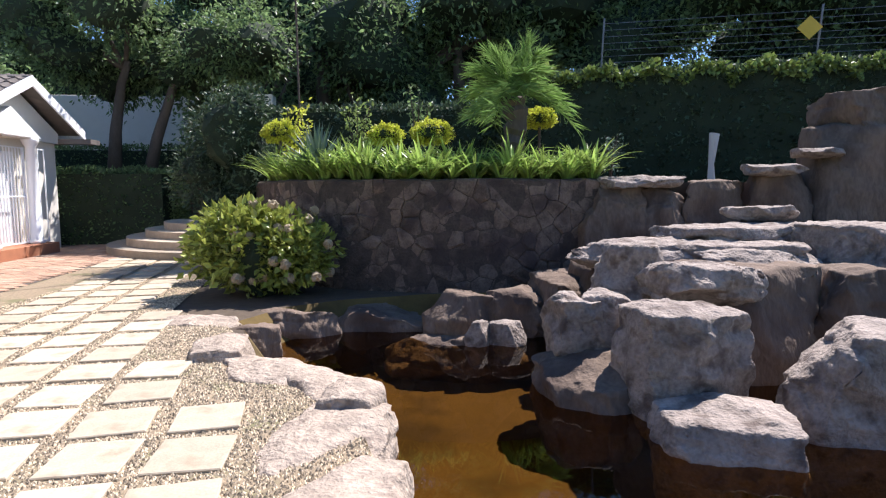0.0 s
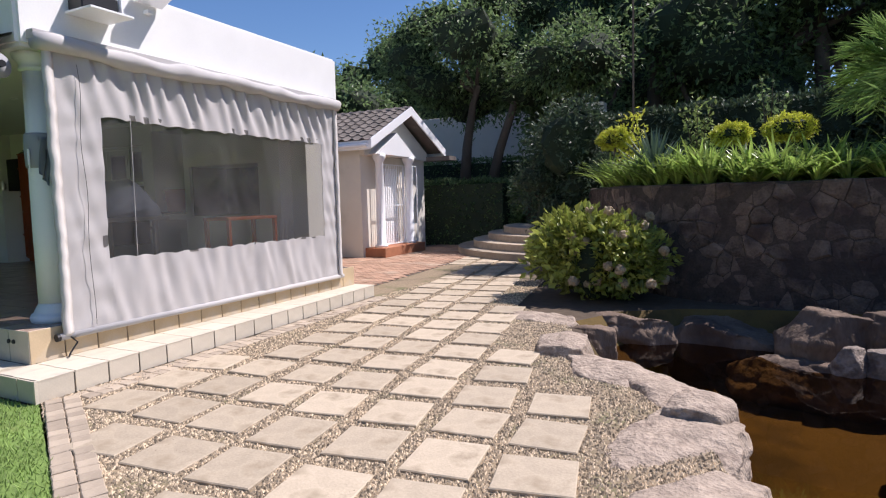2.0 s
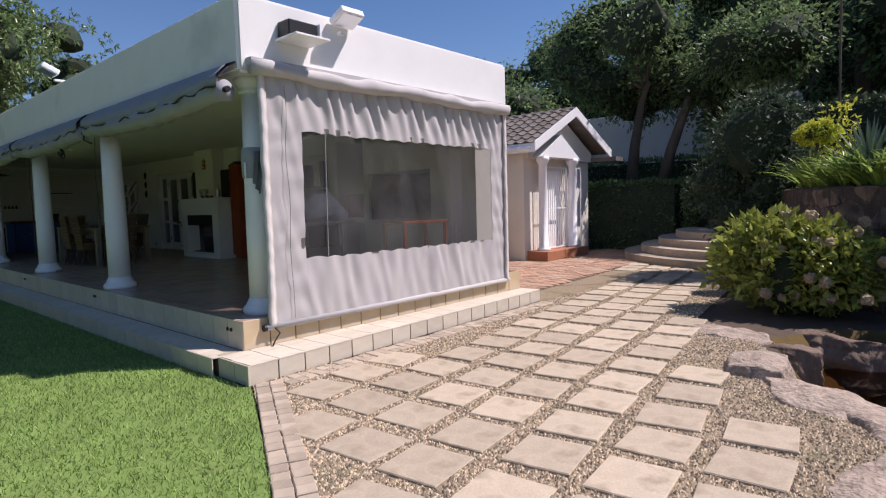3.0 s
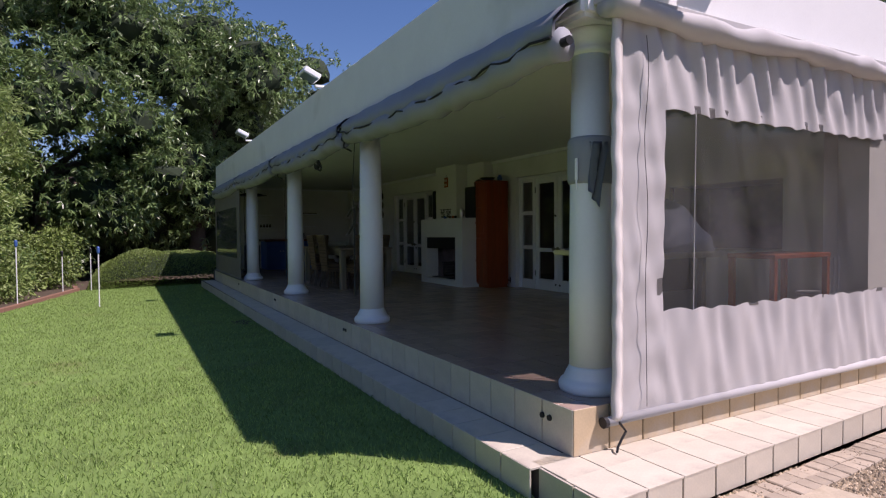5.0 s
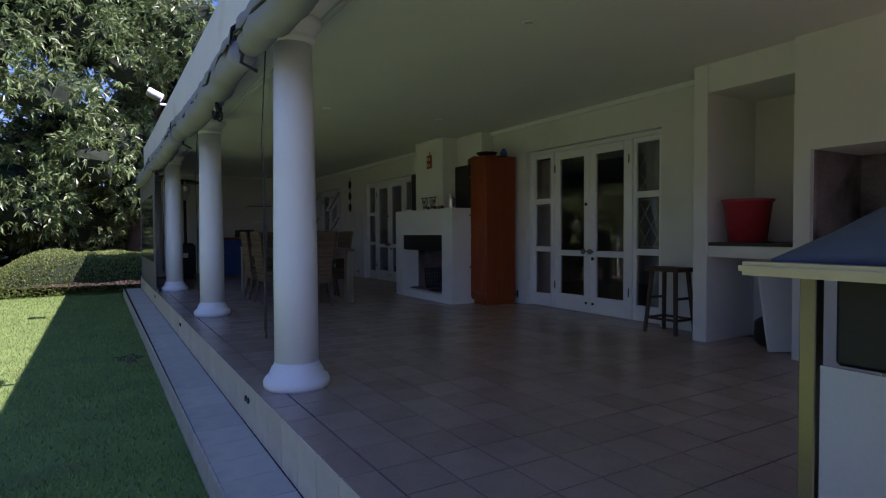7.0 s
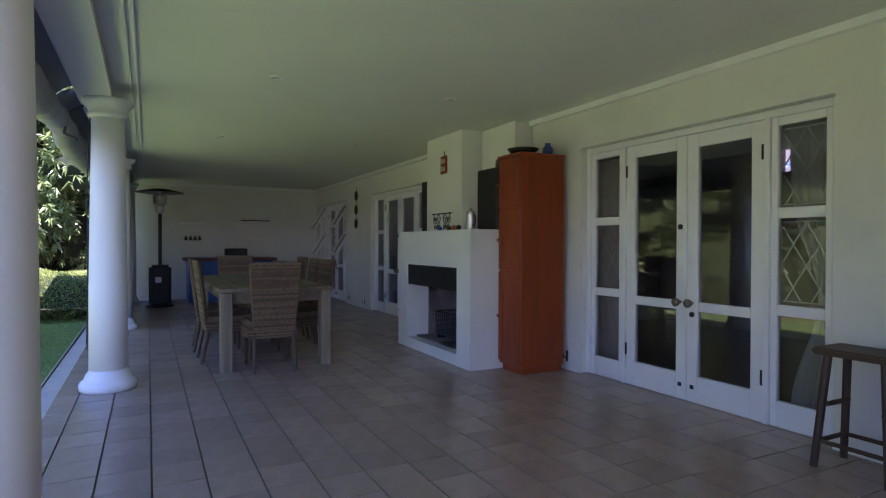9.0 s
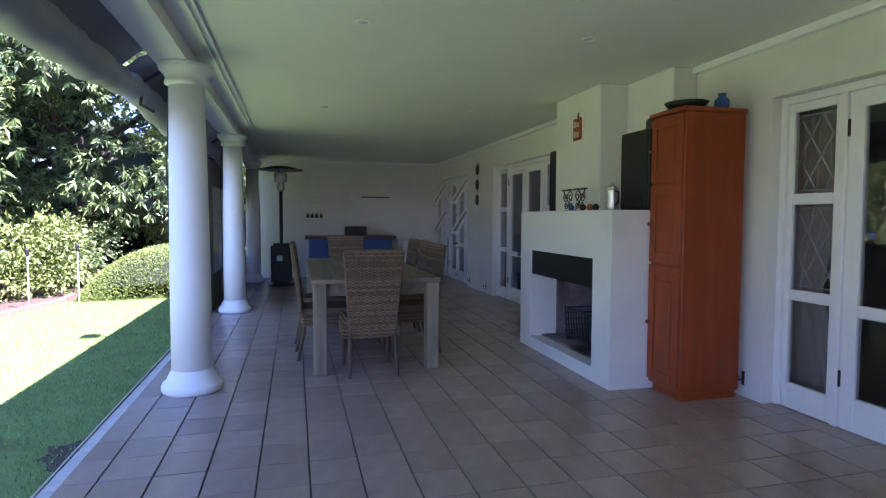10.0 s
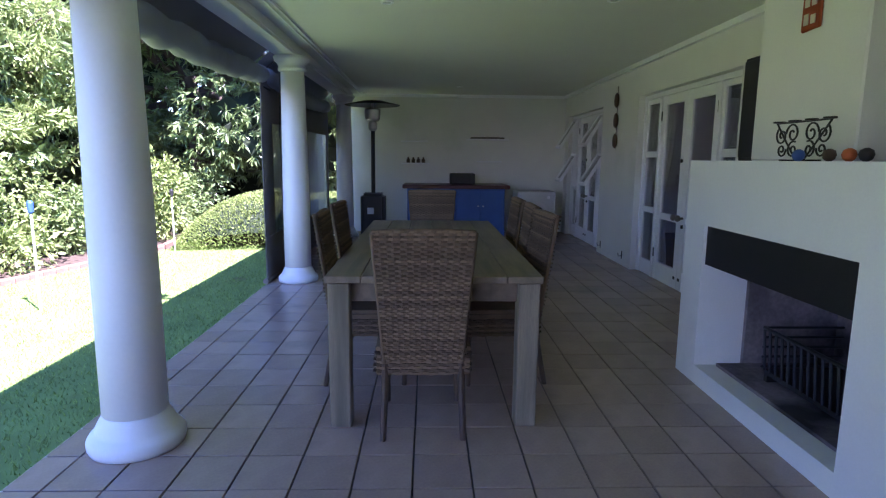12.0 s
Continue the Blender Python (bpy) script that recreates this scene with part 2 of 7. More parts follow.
M_GREYBOARD = surface("speckled grey board", (0.55, 0.56, 0.55), 0.7, 0.08, 5, 0.05, 80, stain=(0.2, 0.2, 0.2), stain_scale=9, stain_at=0.68)
M_WIRE = surface("fence wire", (0.16, 0.16, 0.17), 0.4, 0.1, 5, 0, 60, metal=0.8)
M_YELLOW = surface("yellow sign", (0.62, 0.43, 0.05), 0.5, 0.1, 6, 0.03, 60)
M_KERB = surface("terracotta kerb", (0.26, 0.14, 0.095), 0.85, 0.25, 6, 0.3, 70)
M_HOOD = surface("blue grey cover", (0.10, 0.125, 0.17), 0.6, 0.1, 4, 0.08, 80)

water_mat = bpy.data.materials.new("pond water")
water_mat.use_nodes = True
wn = water_mat.node_tree
w_clear, w_gloss, w_mix, w_fres = (wn.nodes.new(k) for k in ("ShaderNodeBsdfTransparent", "ShaderNodeBsdfGlossy", "ShaderNodeMixShader", "ShaderNodeFresnel"))
w_clear.inputs["Color"].default_value = (0.36, 0.225, 0.085, 1)
w_gloss.inputs["Roughness"].default_value = 0.02
w_fres.inputs["IOR"].default_value = 1.33
w_noise, w_bump = wn.nodes.new("ShaderNodeTexNoise"), wn.nodes.new("ShaderNodeBump")
w_noise.inputs["Scale"].default_value = 5
w_bump.inputs["Strength"].default_value, w_bump.inputs["Distance"].default_value = 0.08, 0.02
for a, b in ((w_noise.outputs["Fac"], w_bump.inputs["Height"]), (w_bump.outputs[0], w_gloss.inputs["Normal"]), (w_fres.outputs[0], w_mix.inputs[0]),
             (w_clear.outputs[0], w_mix.inputs[1]), (w_gloss.outputs[0], w_mix.inputs[2]), (w_mix.outputs[0], wn.nodes["Material Output"].inputs["Surface"])):
    wn.links.new(a, b)


# ---- mesh helpers ----
def link_mesh(name, me, material, parent=None, label=""):
    ob = new(name, me)
    if material and not me.materials:
        me.materials.append(material)
    if parent:
        ob.parent = parent
    if label:
        ob["label"] = label
    return ob


def part(name, bm, material, parent=None, label="", bevel=0.0, smooth=False, segments=1):
    """One bmesh as one mesh object, under a thing or a part."""
    if bevel:
        bmesh.ops.bevel(bm, geom=bm.edges[:], offset=bevel, segments=segments, affect="EDGES", clamp_overlap=True)
    me = bpy.data.meshes.new(name)
    bm.normal_update()
    bm.to_mesh(me)
    bm.free()
    if smooth:
        me.polygons.foreach_set("use_smooth", [True] * len(me.polygons))
    return link_mesh(name, me, material, parent, label)


def thing(name, at, label, category, group="", kind="", turn=0.0):
    ob = new(name)
    ob.matrix_world = pose(*at, 0, 0, turn)
    ob.empty_display_size = 0.2
    return tagged(ob, label, category, group, kind)


def box(bm, x0, x1, y0, y1, z0, z1):
    v = [bm.verts.new(p) for p in ((x0, y0, z0), (x1, y0, z0), (x1, y1, z0), (x0, y1, z0), (x0, y0, z1), (x1, y0, z1), (x1, y1, z1), (x0, y1, z1))]
    for f in ((3, 2, 1, 0), (4, 5, 6, 7), (0, 1, 5, 4), (1, 2, 6, 5), (2, 3, 7, 6), (3, 0, 4, 7)):
        bm.faces.new([v[i] for i in f])
    return v


def boxes(*list_of):
    bm = bmesh.new()
    for b in list_of:
        box(bm, *b)
    return bm


def lathe(profile, n=32, at=(0, 0, 0)):
    bm = bmesh.new()
    rings = []
    for r, z in profile:
        rings.append([bm.verts.new((at[0] + r * math.cos(2 * math.pi * i / n), at[1] + r * math.sin(2 * math.pi * i / n), at[2] + z)) for i in range(n)])
    for a, b in zip(rings, rings[1:]):
        for i in range(n):
            bm.faces.new((a[i], a[(i + 1) % n], b[(i + 1) % n], b[i]))
    bm.faces.new(rings[0][::-1]), bm.faces.new(rings[-1])
    return bm


def tube(bm, points, radii, n=8):
    pts = [Vector(p) for p in points]
    if not hasattr(radii, "__len__"):
        radii = [radii] * len(pts)
    rings = []
    for i, p in enumerate(pts):
        d = (pts[min(i + 1, len(pts) - 1)] - pts[max(i - 1, 0)]).normalized()
        a = d.orthogonal().normalized() if i == 0 else (a - d * a.dot(d)).normalized()
        b = d.cross(a)
        rings.append([bm.verts.new(p + radii[i] * (math.cos(2 * math.pi * k / n) * a + math.sin(2 * math.pi * k / n) * b)) for k in range(n)])
    for r, s in zip(rings, rings[1:]):
        for k in range(n):
            bm.faces.new((r[k], r[(k + 1) % n], s[(k + 1) % n], s[k]))
    bm.faces.new(rings[0][::-1]), bm.faces.new(rings[-1])
    return bm


def prism(bm, outline, z0, z1):
    low, top = [bm.verts.new((x, y, z0)) for x, y in outline], [bm.verts.new((x, y, z1)) for x, y in outline]
    n = len(outline)
    bm.faces.new(low[::-1]), bm.faces.new(top)
    for i in range(n):
        bm.faces.new((low[i], low[(i + 1) % n], top[(i + 1) % n], top[i]))
    return bm


def turned(bm, m):
    bmesh.ops.transform(bm, matrix=m, verts=bm.verts)
    return bm


def sheet(outline, z):
    bm = bmesh.new()
    bm.faces.new([bm.verts.new((x, y, z)) for x, y in outline])
    bmesh.ops.triangulate(bm, faces=bm.faces[:])
    return bm


def arrays_mesh(name, verts, faces):
    me = bpy.data.meshes.new(name)
    me.from_pydata(verts.tolist() if hasattr(verts, "tolist") else verts, [], faces.tolist() if hasattr(faces, "tolist") else faces)
    return me


def unit(v):
    return v / (np.linalg.norm(v, axis=-1, keepdims=True) + 1e-9)


def leaves_mesh(name, at, way, length, width, fold=0.25, rng=None, droop=0.0):
    """Many four-cornered leaves folded on the midrib: at and way are (n, 3)."""
    n = len(at)
    way = unit(way)
    side = unit(np.cross(way, unit(rng.normal(size=(n, 3)))))
    up = np.cross(side, way)
    L, W = np.asarray(length).reshape(-1, 1), np.asarray(width).reshape(-1, 1)
    tip = at + way * L
    tip[:, 2] -= droop * L[:, 0]
    mid = at + way * L * 0.45
    verts = np.stack([at, mid + side * W / 2 + up * W * fold, tip, mid - side * W / 2 + up * W * fold], 1).reshape(-1, 3)
    k = np.arange(n)[:, None] * 4
    faces = np.concatenate([k + [[0, 1, 2]], k + [[0, 2, 3]]], 1).reshape(-1, 3)
    return arrays_mesh(name, verts, faces)


def blob_points(blobs, n, rng, shell=0.55):
    """n places in uneven shells of ellipsoids (x, y, z, rx, ry, rz), with the way outwards."""
    b = np.array(blobs, float)
    share = b[:, 3] * b[:, 4] + b[:, 3] * b[:, 5] + b[:, 4] * b[:, 5]
    pick = rng.choice(len(b), n, p=share / share.sum())
    d = unit(rng.normal(size=(n, 3)))
    r = shell + (1 - shell) * rng.random((n, 1)) ** 0.6
    r *= 0.86 + 0.3 * np.sin(d[:, :1] * 7 + pick[:, None]) * np.sin(d[:, 1:2] * 6 + 2 * pick[:, None]) + 0.08 * rng.normal(size=(n, 1))
    return b[pick, :3] + d * r * b[pick, 3:], d


def foliage(name, blobs, n, length, width, material, parent, seed, shell=0.55, droop=0.3, label="", up=0.0):
    rng = np.random.default_rng(seed)
    at, d = blob_points(blobs, n, rng, shell)
    way = d + 0.8 * rng.normal(size=d.shape)
    way[:, 2] += up - droop
    s = 0.6 + 0.8 * rng.random(n)
    me = leaves_mesh(name, at, way, length * s, width * s, 0.2, rng)
    return link_mesh(name, me, material, parent, label)


def rosettes(name, blobs, n, each, length, width, material, parent, seed, shell=0.8):
    """Leaf whorls at the twig ends over the crown's outside, each leaf drooping."""
    rng = np.random.default_rng(seed)
    at, d = blob_points(blobs, n, rng, shell)
    keep = d[:, 2] > -0.75
    at, d = np.repeat(at[keep], each, 0), np.repeat(d[keep], each, 0)
    m = len(at)
    way = 0.55 * d + unit(rng.normal(size=(m, 3))) * 0.9
    way[:, 2] -= 0.45
    s = 0.65 + 0.6 * rng.random(m)
    me = leaves_mesh(name, at + 0.02 * rng.normal(size=(m, 3)), way, length * s, width * s, 0.2, rng, 0.12)
    return link_mesh(name, me, material, parent)


def noisy(bm, amount, scale, seed, fine=0.0):
    off = Vector((seed * 3.17, seed * 1.91, seed * 2.3))
    for v in bm.verts:
        q = v.co * scale + off
        v.co += amount * noise.noise_vector(q)
        if fine:
            v.co += fine * noise.noise_vector(q * 3.7)
    return bm


# ---- ground, lawn and paving ----
V = 0.46            # veranda floor
STEP = 0.18         # lower step
EDGE_Y, END_X, WALL_Y, FAR_X, CEIL = 2.42, -4.32, 6.6, -19.85, 2.91
POND = [(-0.75, 6.45), (-0.42, 5.6), (-0.38, 5.05), (0.25, 4.62), (0.7, 3.95), (0.82, 3.1), (0.98, 2.2), (1.6, 1.5), (4.2, 1.3), (6.4, 2.2),
        (7.0, 4.5), (6.4, 7.6), (4.2, 8.3), (2.8, 8.0), (1.4, 7.9), (0.3, 7.6), (-0.35, 7.2)]


def ground_sheet():
    bm = bmesh.new()
    outer = [bm.verts.new((x, y, -0.01)) for x, y in ((-400, -400), (400, -400), (400, 400), (-400, 400))]
    inner = [bm.verts.new((x, y, -0.01)) for x, y in POND]
    edges = [bm.edges.new((r[i], r[(i + 1) % len(r)])) for r in (outer, inner) for i in range(len(r))]
    bmesh.ops.triangle_fill(bm, use_beauty=True, edges=edges)
    bmesh.ops.recalc_face_normals(bm, faces=bm.faces)
    if bm.faces[0].normal.z < 0:
        bmesh.ops.reverse_faces(bm, faces=bm.faces[:])
    return bm


tagged(part("ground", ground_sheet(), M_SOIL), "dark bare soil under plants and trees", "ground", kind="structure")
LAWN = [(-3.84, 2.2), (-3.84, 2.14), (-20.6, 2.14), (-21.5, 1.5), (-20.4, -0.95), (-16.7, -1.8), (-12.5, -2.9), (-5, -5.6), (6, -9), (14, -6), (9, -1.6), (3.0, -1.27), (1.0, -0.25), (-2.1, 1.33)]
tagged(part("lawn", sheet(LAWN, 0.0), M_LAWN), "short mown green lawn beside the veranda", "lawn", kind="structure")
for px0, py0, size in ((-12.05, 1.86, 0.2),):
    rim_pts = [(px0 + size * (1.3 + 0.5 * math.sin(3 * a + px0)) * math.cos(a), py0 + size * (0.75 + 0.25 * math.sin(5 * a)) * math.sin(a)) for a in np.linspace(0, 6.1, 22)]
    tagged(part("soil_patch", sheet(rim_pts, 0.004), M_SOIL), "bare worn patch of soil in the lawn", "soil", kind="structure")
GRAVEL = [(-3.8, 2.2), (-2.1, 1.35), (1.0, -0.25), (3.0, -1.25), (3.2, 1.1), (2.0, 1.3), (1.05, 2.1), (0.85, 3.0), (0.62, 3.8), (0.15, 4.5), (-0.48, 5.0), (-0.52, 5.6), (-0.85, 6.3),
          (-1.7, 7.1), (-2.0, 9.5), (-3.0, 13.2), (-4.8, 12.6), (-4.5, 7.15), (-3.9, 7.1)]
tagged(part("gravel", sheet(GRAVEL, 0.003), M_GRAVEL), "pale brown gravel between stepping stones", "gravel", kind="structure")
PAVING = [(-4.52, 7.15), (-4.82, 12.6), (-3.0, 13.25), (-3.0, 16.0), (-13, 16.0), (-13, 6.9), (-4.52, 6.9)]
tagged(part("paving", sheet(PAVING, 0.002), M_GROUT), "joint bed of a brick paved yard", "paving", kind="structure")

# ---- pond ----
pond_bm = bmesh.new()
ring = [pond_bm.verts.new((x, y, -0.005)) for x, y in POND]
deep = [pond_bm.verts.new((2.6 + 0.82 * (x - 2.6), 4.9 + 0.82 * (y - 4.9), -0.75)) for x, y in POND]
for i in range(len(POND)):
    j = (i + 1) % len(POND)
    pond_bm.faces.new((ring[j], ring[i], deep[i], deep[j]))
pond_bm.faces.new(deep)
bmesh.ops.triangulate(pond_bm, faces=pond_bm.faces[:])
tagged(part("pond_bed", pond_bm, M_WATER_BED), "brown silted bed of a garden pond", "pond", kind="structure")
water = part("water", sheet([(2.6 + 0.97 * (x - 2.6), 4.9 + 0.97 * (y - 4.9)) for x, y in POND], -0.32), water_mat)
water.visible_shadow = False
tagged(water, "still brown pond water", "water", kind="structure")

# ---- the house: floor, steps, walls ----
floor = part("floor", boxes((FAR_X - 0.2, -7.4, EDGE_Y + 0.012, WALL_Y + 0.6, -0.05, V - 0.012), (-7.4, END_X - 0.012, EDGE_Y + 0.012, 7.05, -0.05, V - 0.012)), M_GROUT)
tagged(floor, "reddish brown tiled veranda floor", "floor", kind="structure")
low_bm = bmesh.new()
prism(low_bm, [(-19.9, 2.112), (-3.812, 2.17), (-4.0, 7.08), (-4.9, 7.08), (-4.9, 2.7), (-19.9, 2.7)], -0.05, STEP - 0.012)
step_low = tagged(part("step", low_bm, M_GROUT), "low pale tiled step along the veranda", "step", kind="structure")


def wall(name, openings, x0, x1, y0, y1, z0, z1, material, label):
    """A wall along x from x0 to x1 with openings (xa, xb, za, zb)."""
    xs = sorted({x0, x1, *[o[0] for o in openings], *[o[1] for o in openings]})
    bm = bmesh.new()
    for a, b in zip(xs, xs[1:]):
        gaps = sorted((o[2], o[3]) for o in openings if o[0] <= a + 1e-6 and o[1] >= b - 1e-6)
        z = z0
        for g0, g1 in gaps:
            if g0 > z + 1e-6:
                box(bm, a, b, y0, y1, z, g0)
            z = g1
        if z < z1 - 1e-6:
            box(bm, a, b, y0, y1, z, z1)
    bmesh.ops.remove_doubles(bm, verts=bm.verts, dist=1e-5)
    return tagged(part(name, bm, material), label, "wall", kind="structure")


DOORS = [(-10.6, -8.4), (-16.2, -13.95), (-19.6, -17.6)]
DOOR_TOP = V + 2.07
wall("wall_house", [(a, b, V - 0.01, DOOR_TOP) for a, b in DOORS], FAR_X, -7.74, WALL_Y, WALL_Y + 0.22, 0.3, CEIL + 0.1, M_WALL, "pale green-white plastered house wall")
tagged(part("wall_end", boxes((FAR_X - 0.22, FAR_X, 2.6, WALL_Y + 4, 0.0, 3.45)), M_WALL), "plain white plastered end wall", "wall", kind="structure")
tagged(part("ceiling", boxes((FAR_X, -7.4, 2.8, WALL_Y + 4, CEIL, CEIL + 0.075), (-7.4, END_X - 0.3, 2.8, 7.05, CEIL, CEIL + 0.075)), M_CEIL), "flat pale painted veranda ceiling", "ceiling", kind="structure")
para = bmesh.new()
prism(para, [(FAR_X - 0.22, 2.55), (-4.36, 2.55), (-4.36, 6.85), (-4.62, 6.85), (-4.62, 2.8), (FAR_X - 0.22, 2.8)], 2.8, 3.53)
box(para, FAR_X - 0.2, -4.624, 6.62, 6.85, 2.99, 3.53)
tagged(part("parapet", para, M_PARAPET, bevel=0.03, segments=2), "white painted parapet above the veranda", "parapet", kind="structure")
tagged(part("roof_slab", boxes((FAR_X - 0.2, -4.62, 2.8, 6.62, 2.99, 3.1), (FAR_X - 0.2, -7.4, 6.85, 10.8, 2.99, 3.1)), M_PARAPET), "flat concrete roof behind the parapet", "roof", kind="structure")
# Two back stretches stop below the ceiling: gaps added to let daylight in.
rooms = boxes((FAR_X, -18.0, 10.4, 10.6, 0.0, CEIL), (-18.0, -14.5, 10.4, 10.6, 0.0, 2.2), (-14.5, -11.2, 10.4, 10.6, 0.0, CEIL), (-11.2, -8.4, 10.4, 10.6, 0.0, 2.6), (-8.4, -7.4, 10.4, 10.6, 0.0, CEIL), (-7.6, -7.4, 7.1, 10.4, 0.0, CEIL), (-13.3, -13.1, 6.85, 10.4, 0.3, CEIL))
tagged(part("wall_room", rooms, M_DARKROOM), "plastered room walls behind the glass doors, dimness put into the colour", "wall", kind="structure")
tagged(part("floor_room", boxes((FAR_X, -7.6, WALL_Y + 0.6, 10.4, 0.3, V)), M_DARKWOOD), "dark wooden floor of the rooms", "floor", kind="structure")
tagged(part("cornice", boxes((FAR_X, -7.76, WALL_Y - 0.05, WALL_Y, CEIL - 0.05, CEIL), (FAR_X, FAR_X + 0.05, 2.8, WALL_Y - 0.05, CEIL - 0.05, CEIL)), M_TRIM), "white ceiling cornice along the wall", "trim", kind="structure")
tagged(part("trim", boxes((FAR_X, -4.7, 2.93, 2.945, CEIL - 0.02, CEIL), (FAR_X, -4.7, 2.975, 2.99, CEIL - 0.02, CEIL)), M_TRIM), "two thin white ceiling battens above the columns", "trim", kind="structure")


# ---- columns ----
def column(x, y):
    t = thing("column", (x, y, V), "smooth round white painted veranda column", "column", "veranda columns")
    part("shaft", lathe([(0.14, 0.16), (0.139, 0.8), (0.131, 1.4), (0.119, 2.2)], 36), M_COLUMN, t, smooth=True)
    part("base", lathe([(0.203, 0.0), (0.21, 0.02), (0.211, 0.045), (0.198, 0.07), (0.18, 0.078), (0.174, 0.095), (0.163, 0.12), (0.146, 0.15), (0.14, 0.165)], 36), M_COLUMN, t, smooth=True)
    part("capital", lathe([(0.122, 2.19), (0.145, 2.2), (0.145, 2.225), (0.135, 2.235), (0.15, 2.27), (0.18, 2.3), (0.188, 2.339)], 36), M_COLUMN, t, smooth=True)
    return t


for cx, cy in ((-4.62, 2.84), (-8.12, 2.69), (-11.88, 2.77), (-15.5, 2.72), (-19.15, 2.72)):
    column(cx, cy)


# ---- glazed doors ----
def glazed_leaf(t, name, x0, x1, y, z0, z1, bars, stile, rail, bottom, pane=True, lattice=()):
    """A framed leaf with panes between the rails at the heights given."""
    bm = bmesh.new()
    box(bm, x0, x0 + stile, y - 0.022, y + 0.022, z0, z1), box(bm, x1 - stile, x1, y - 0.022, y + 0.022, z0, z1)
    levels = [z0 + bottom, *bars, z1 - rail]
    box(bm, x0 + stile, x1 - stile, y - 0.021, y + 0.021, z0, z0 + bottom), box(bm, x0 + stile, x1 - stile, y - 0.021, y + 0.021, z1 - rail, z1)
    for b in bars:
        box(bm, x0 + stile, x1 - stile, y - 0.021, y + 0.021, b - 0.035, b + 0.035)
    leaf = part(name, bm, M_TRIM, t, bevel=0.004)
    for i, (a, b) in enumerate(zip(levels, levels[1:])):
        a2, b2 = a + (0.035 if i else 0), b - (0.035 if i < len(bars) else 0)
        p = part("pane", boxes((x0 + stile, x1 - stile, y - 0.003, y + 0.003, a2, b2)), M_GLASS, leaf)
        p.visible_shadow = False
        if i in lattice:
            g = bmesh.new()
            w, h = x1 - x0 - 2 * stile, b2 - a2
            for k in range(5):
                for s in (1, -1):
                    xa, xb = 0, w
                    za, zb = (k / 2 - 1) * h, (k / 2 - 1) * h + h * 0.9
                    if s < 0:
                        za, zb = zb, za
                    lo, hi = 0.0, 1.0
                    for lim, sg in ((0.03, 1), (h - 0.03, -1)):
                        f = (lim - za) / (zb - za)
                        if (zb > za) == (sg > 0):
                            lo = max(lo, f)
                        else:
                            hi = min(hi, f)
                    if hi - lo > 0.05:
                        tube(g, [(x0 + stile + w * lo, y + 0.04, a2 + za + (zb - za) * lo), (x0 + stile + w * hi, y + 0.04, a2 + za + (zb - za) * hi)], 0.005, 5)
            for f in (0.04, 0.96):
                tube(g, [(x0 + stile, y + 0.04, a2 + h * f), (x1 - stile, y + 0.04, a2 + h * f)], 0.005, 5)
            part("burglar_bars", g, M_TRIM, leaf, "white diamond burglar bars")
    return leaf


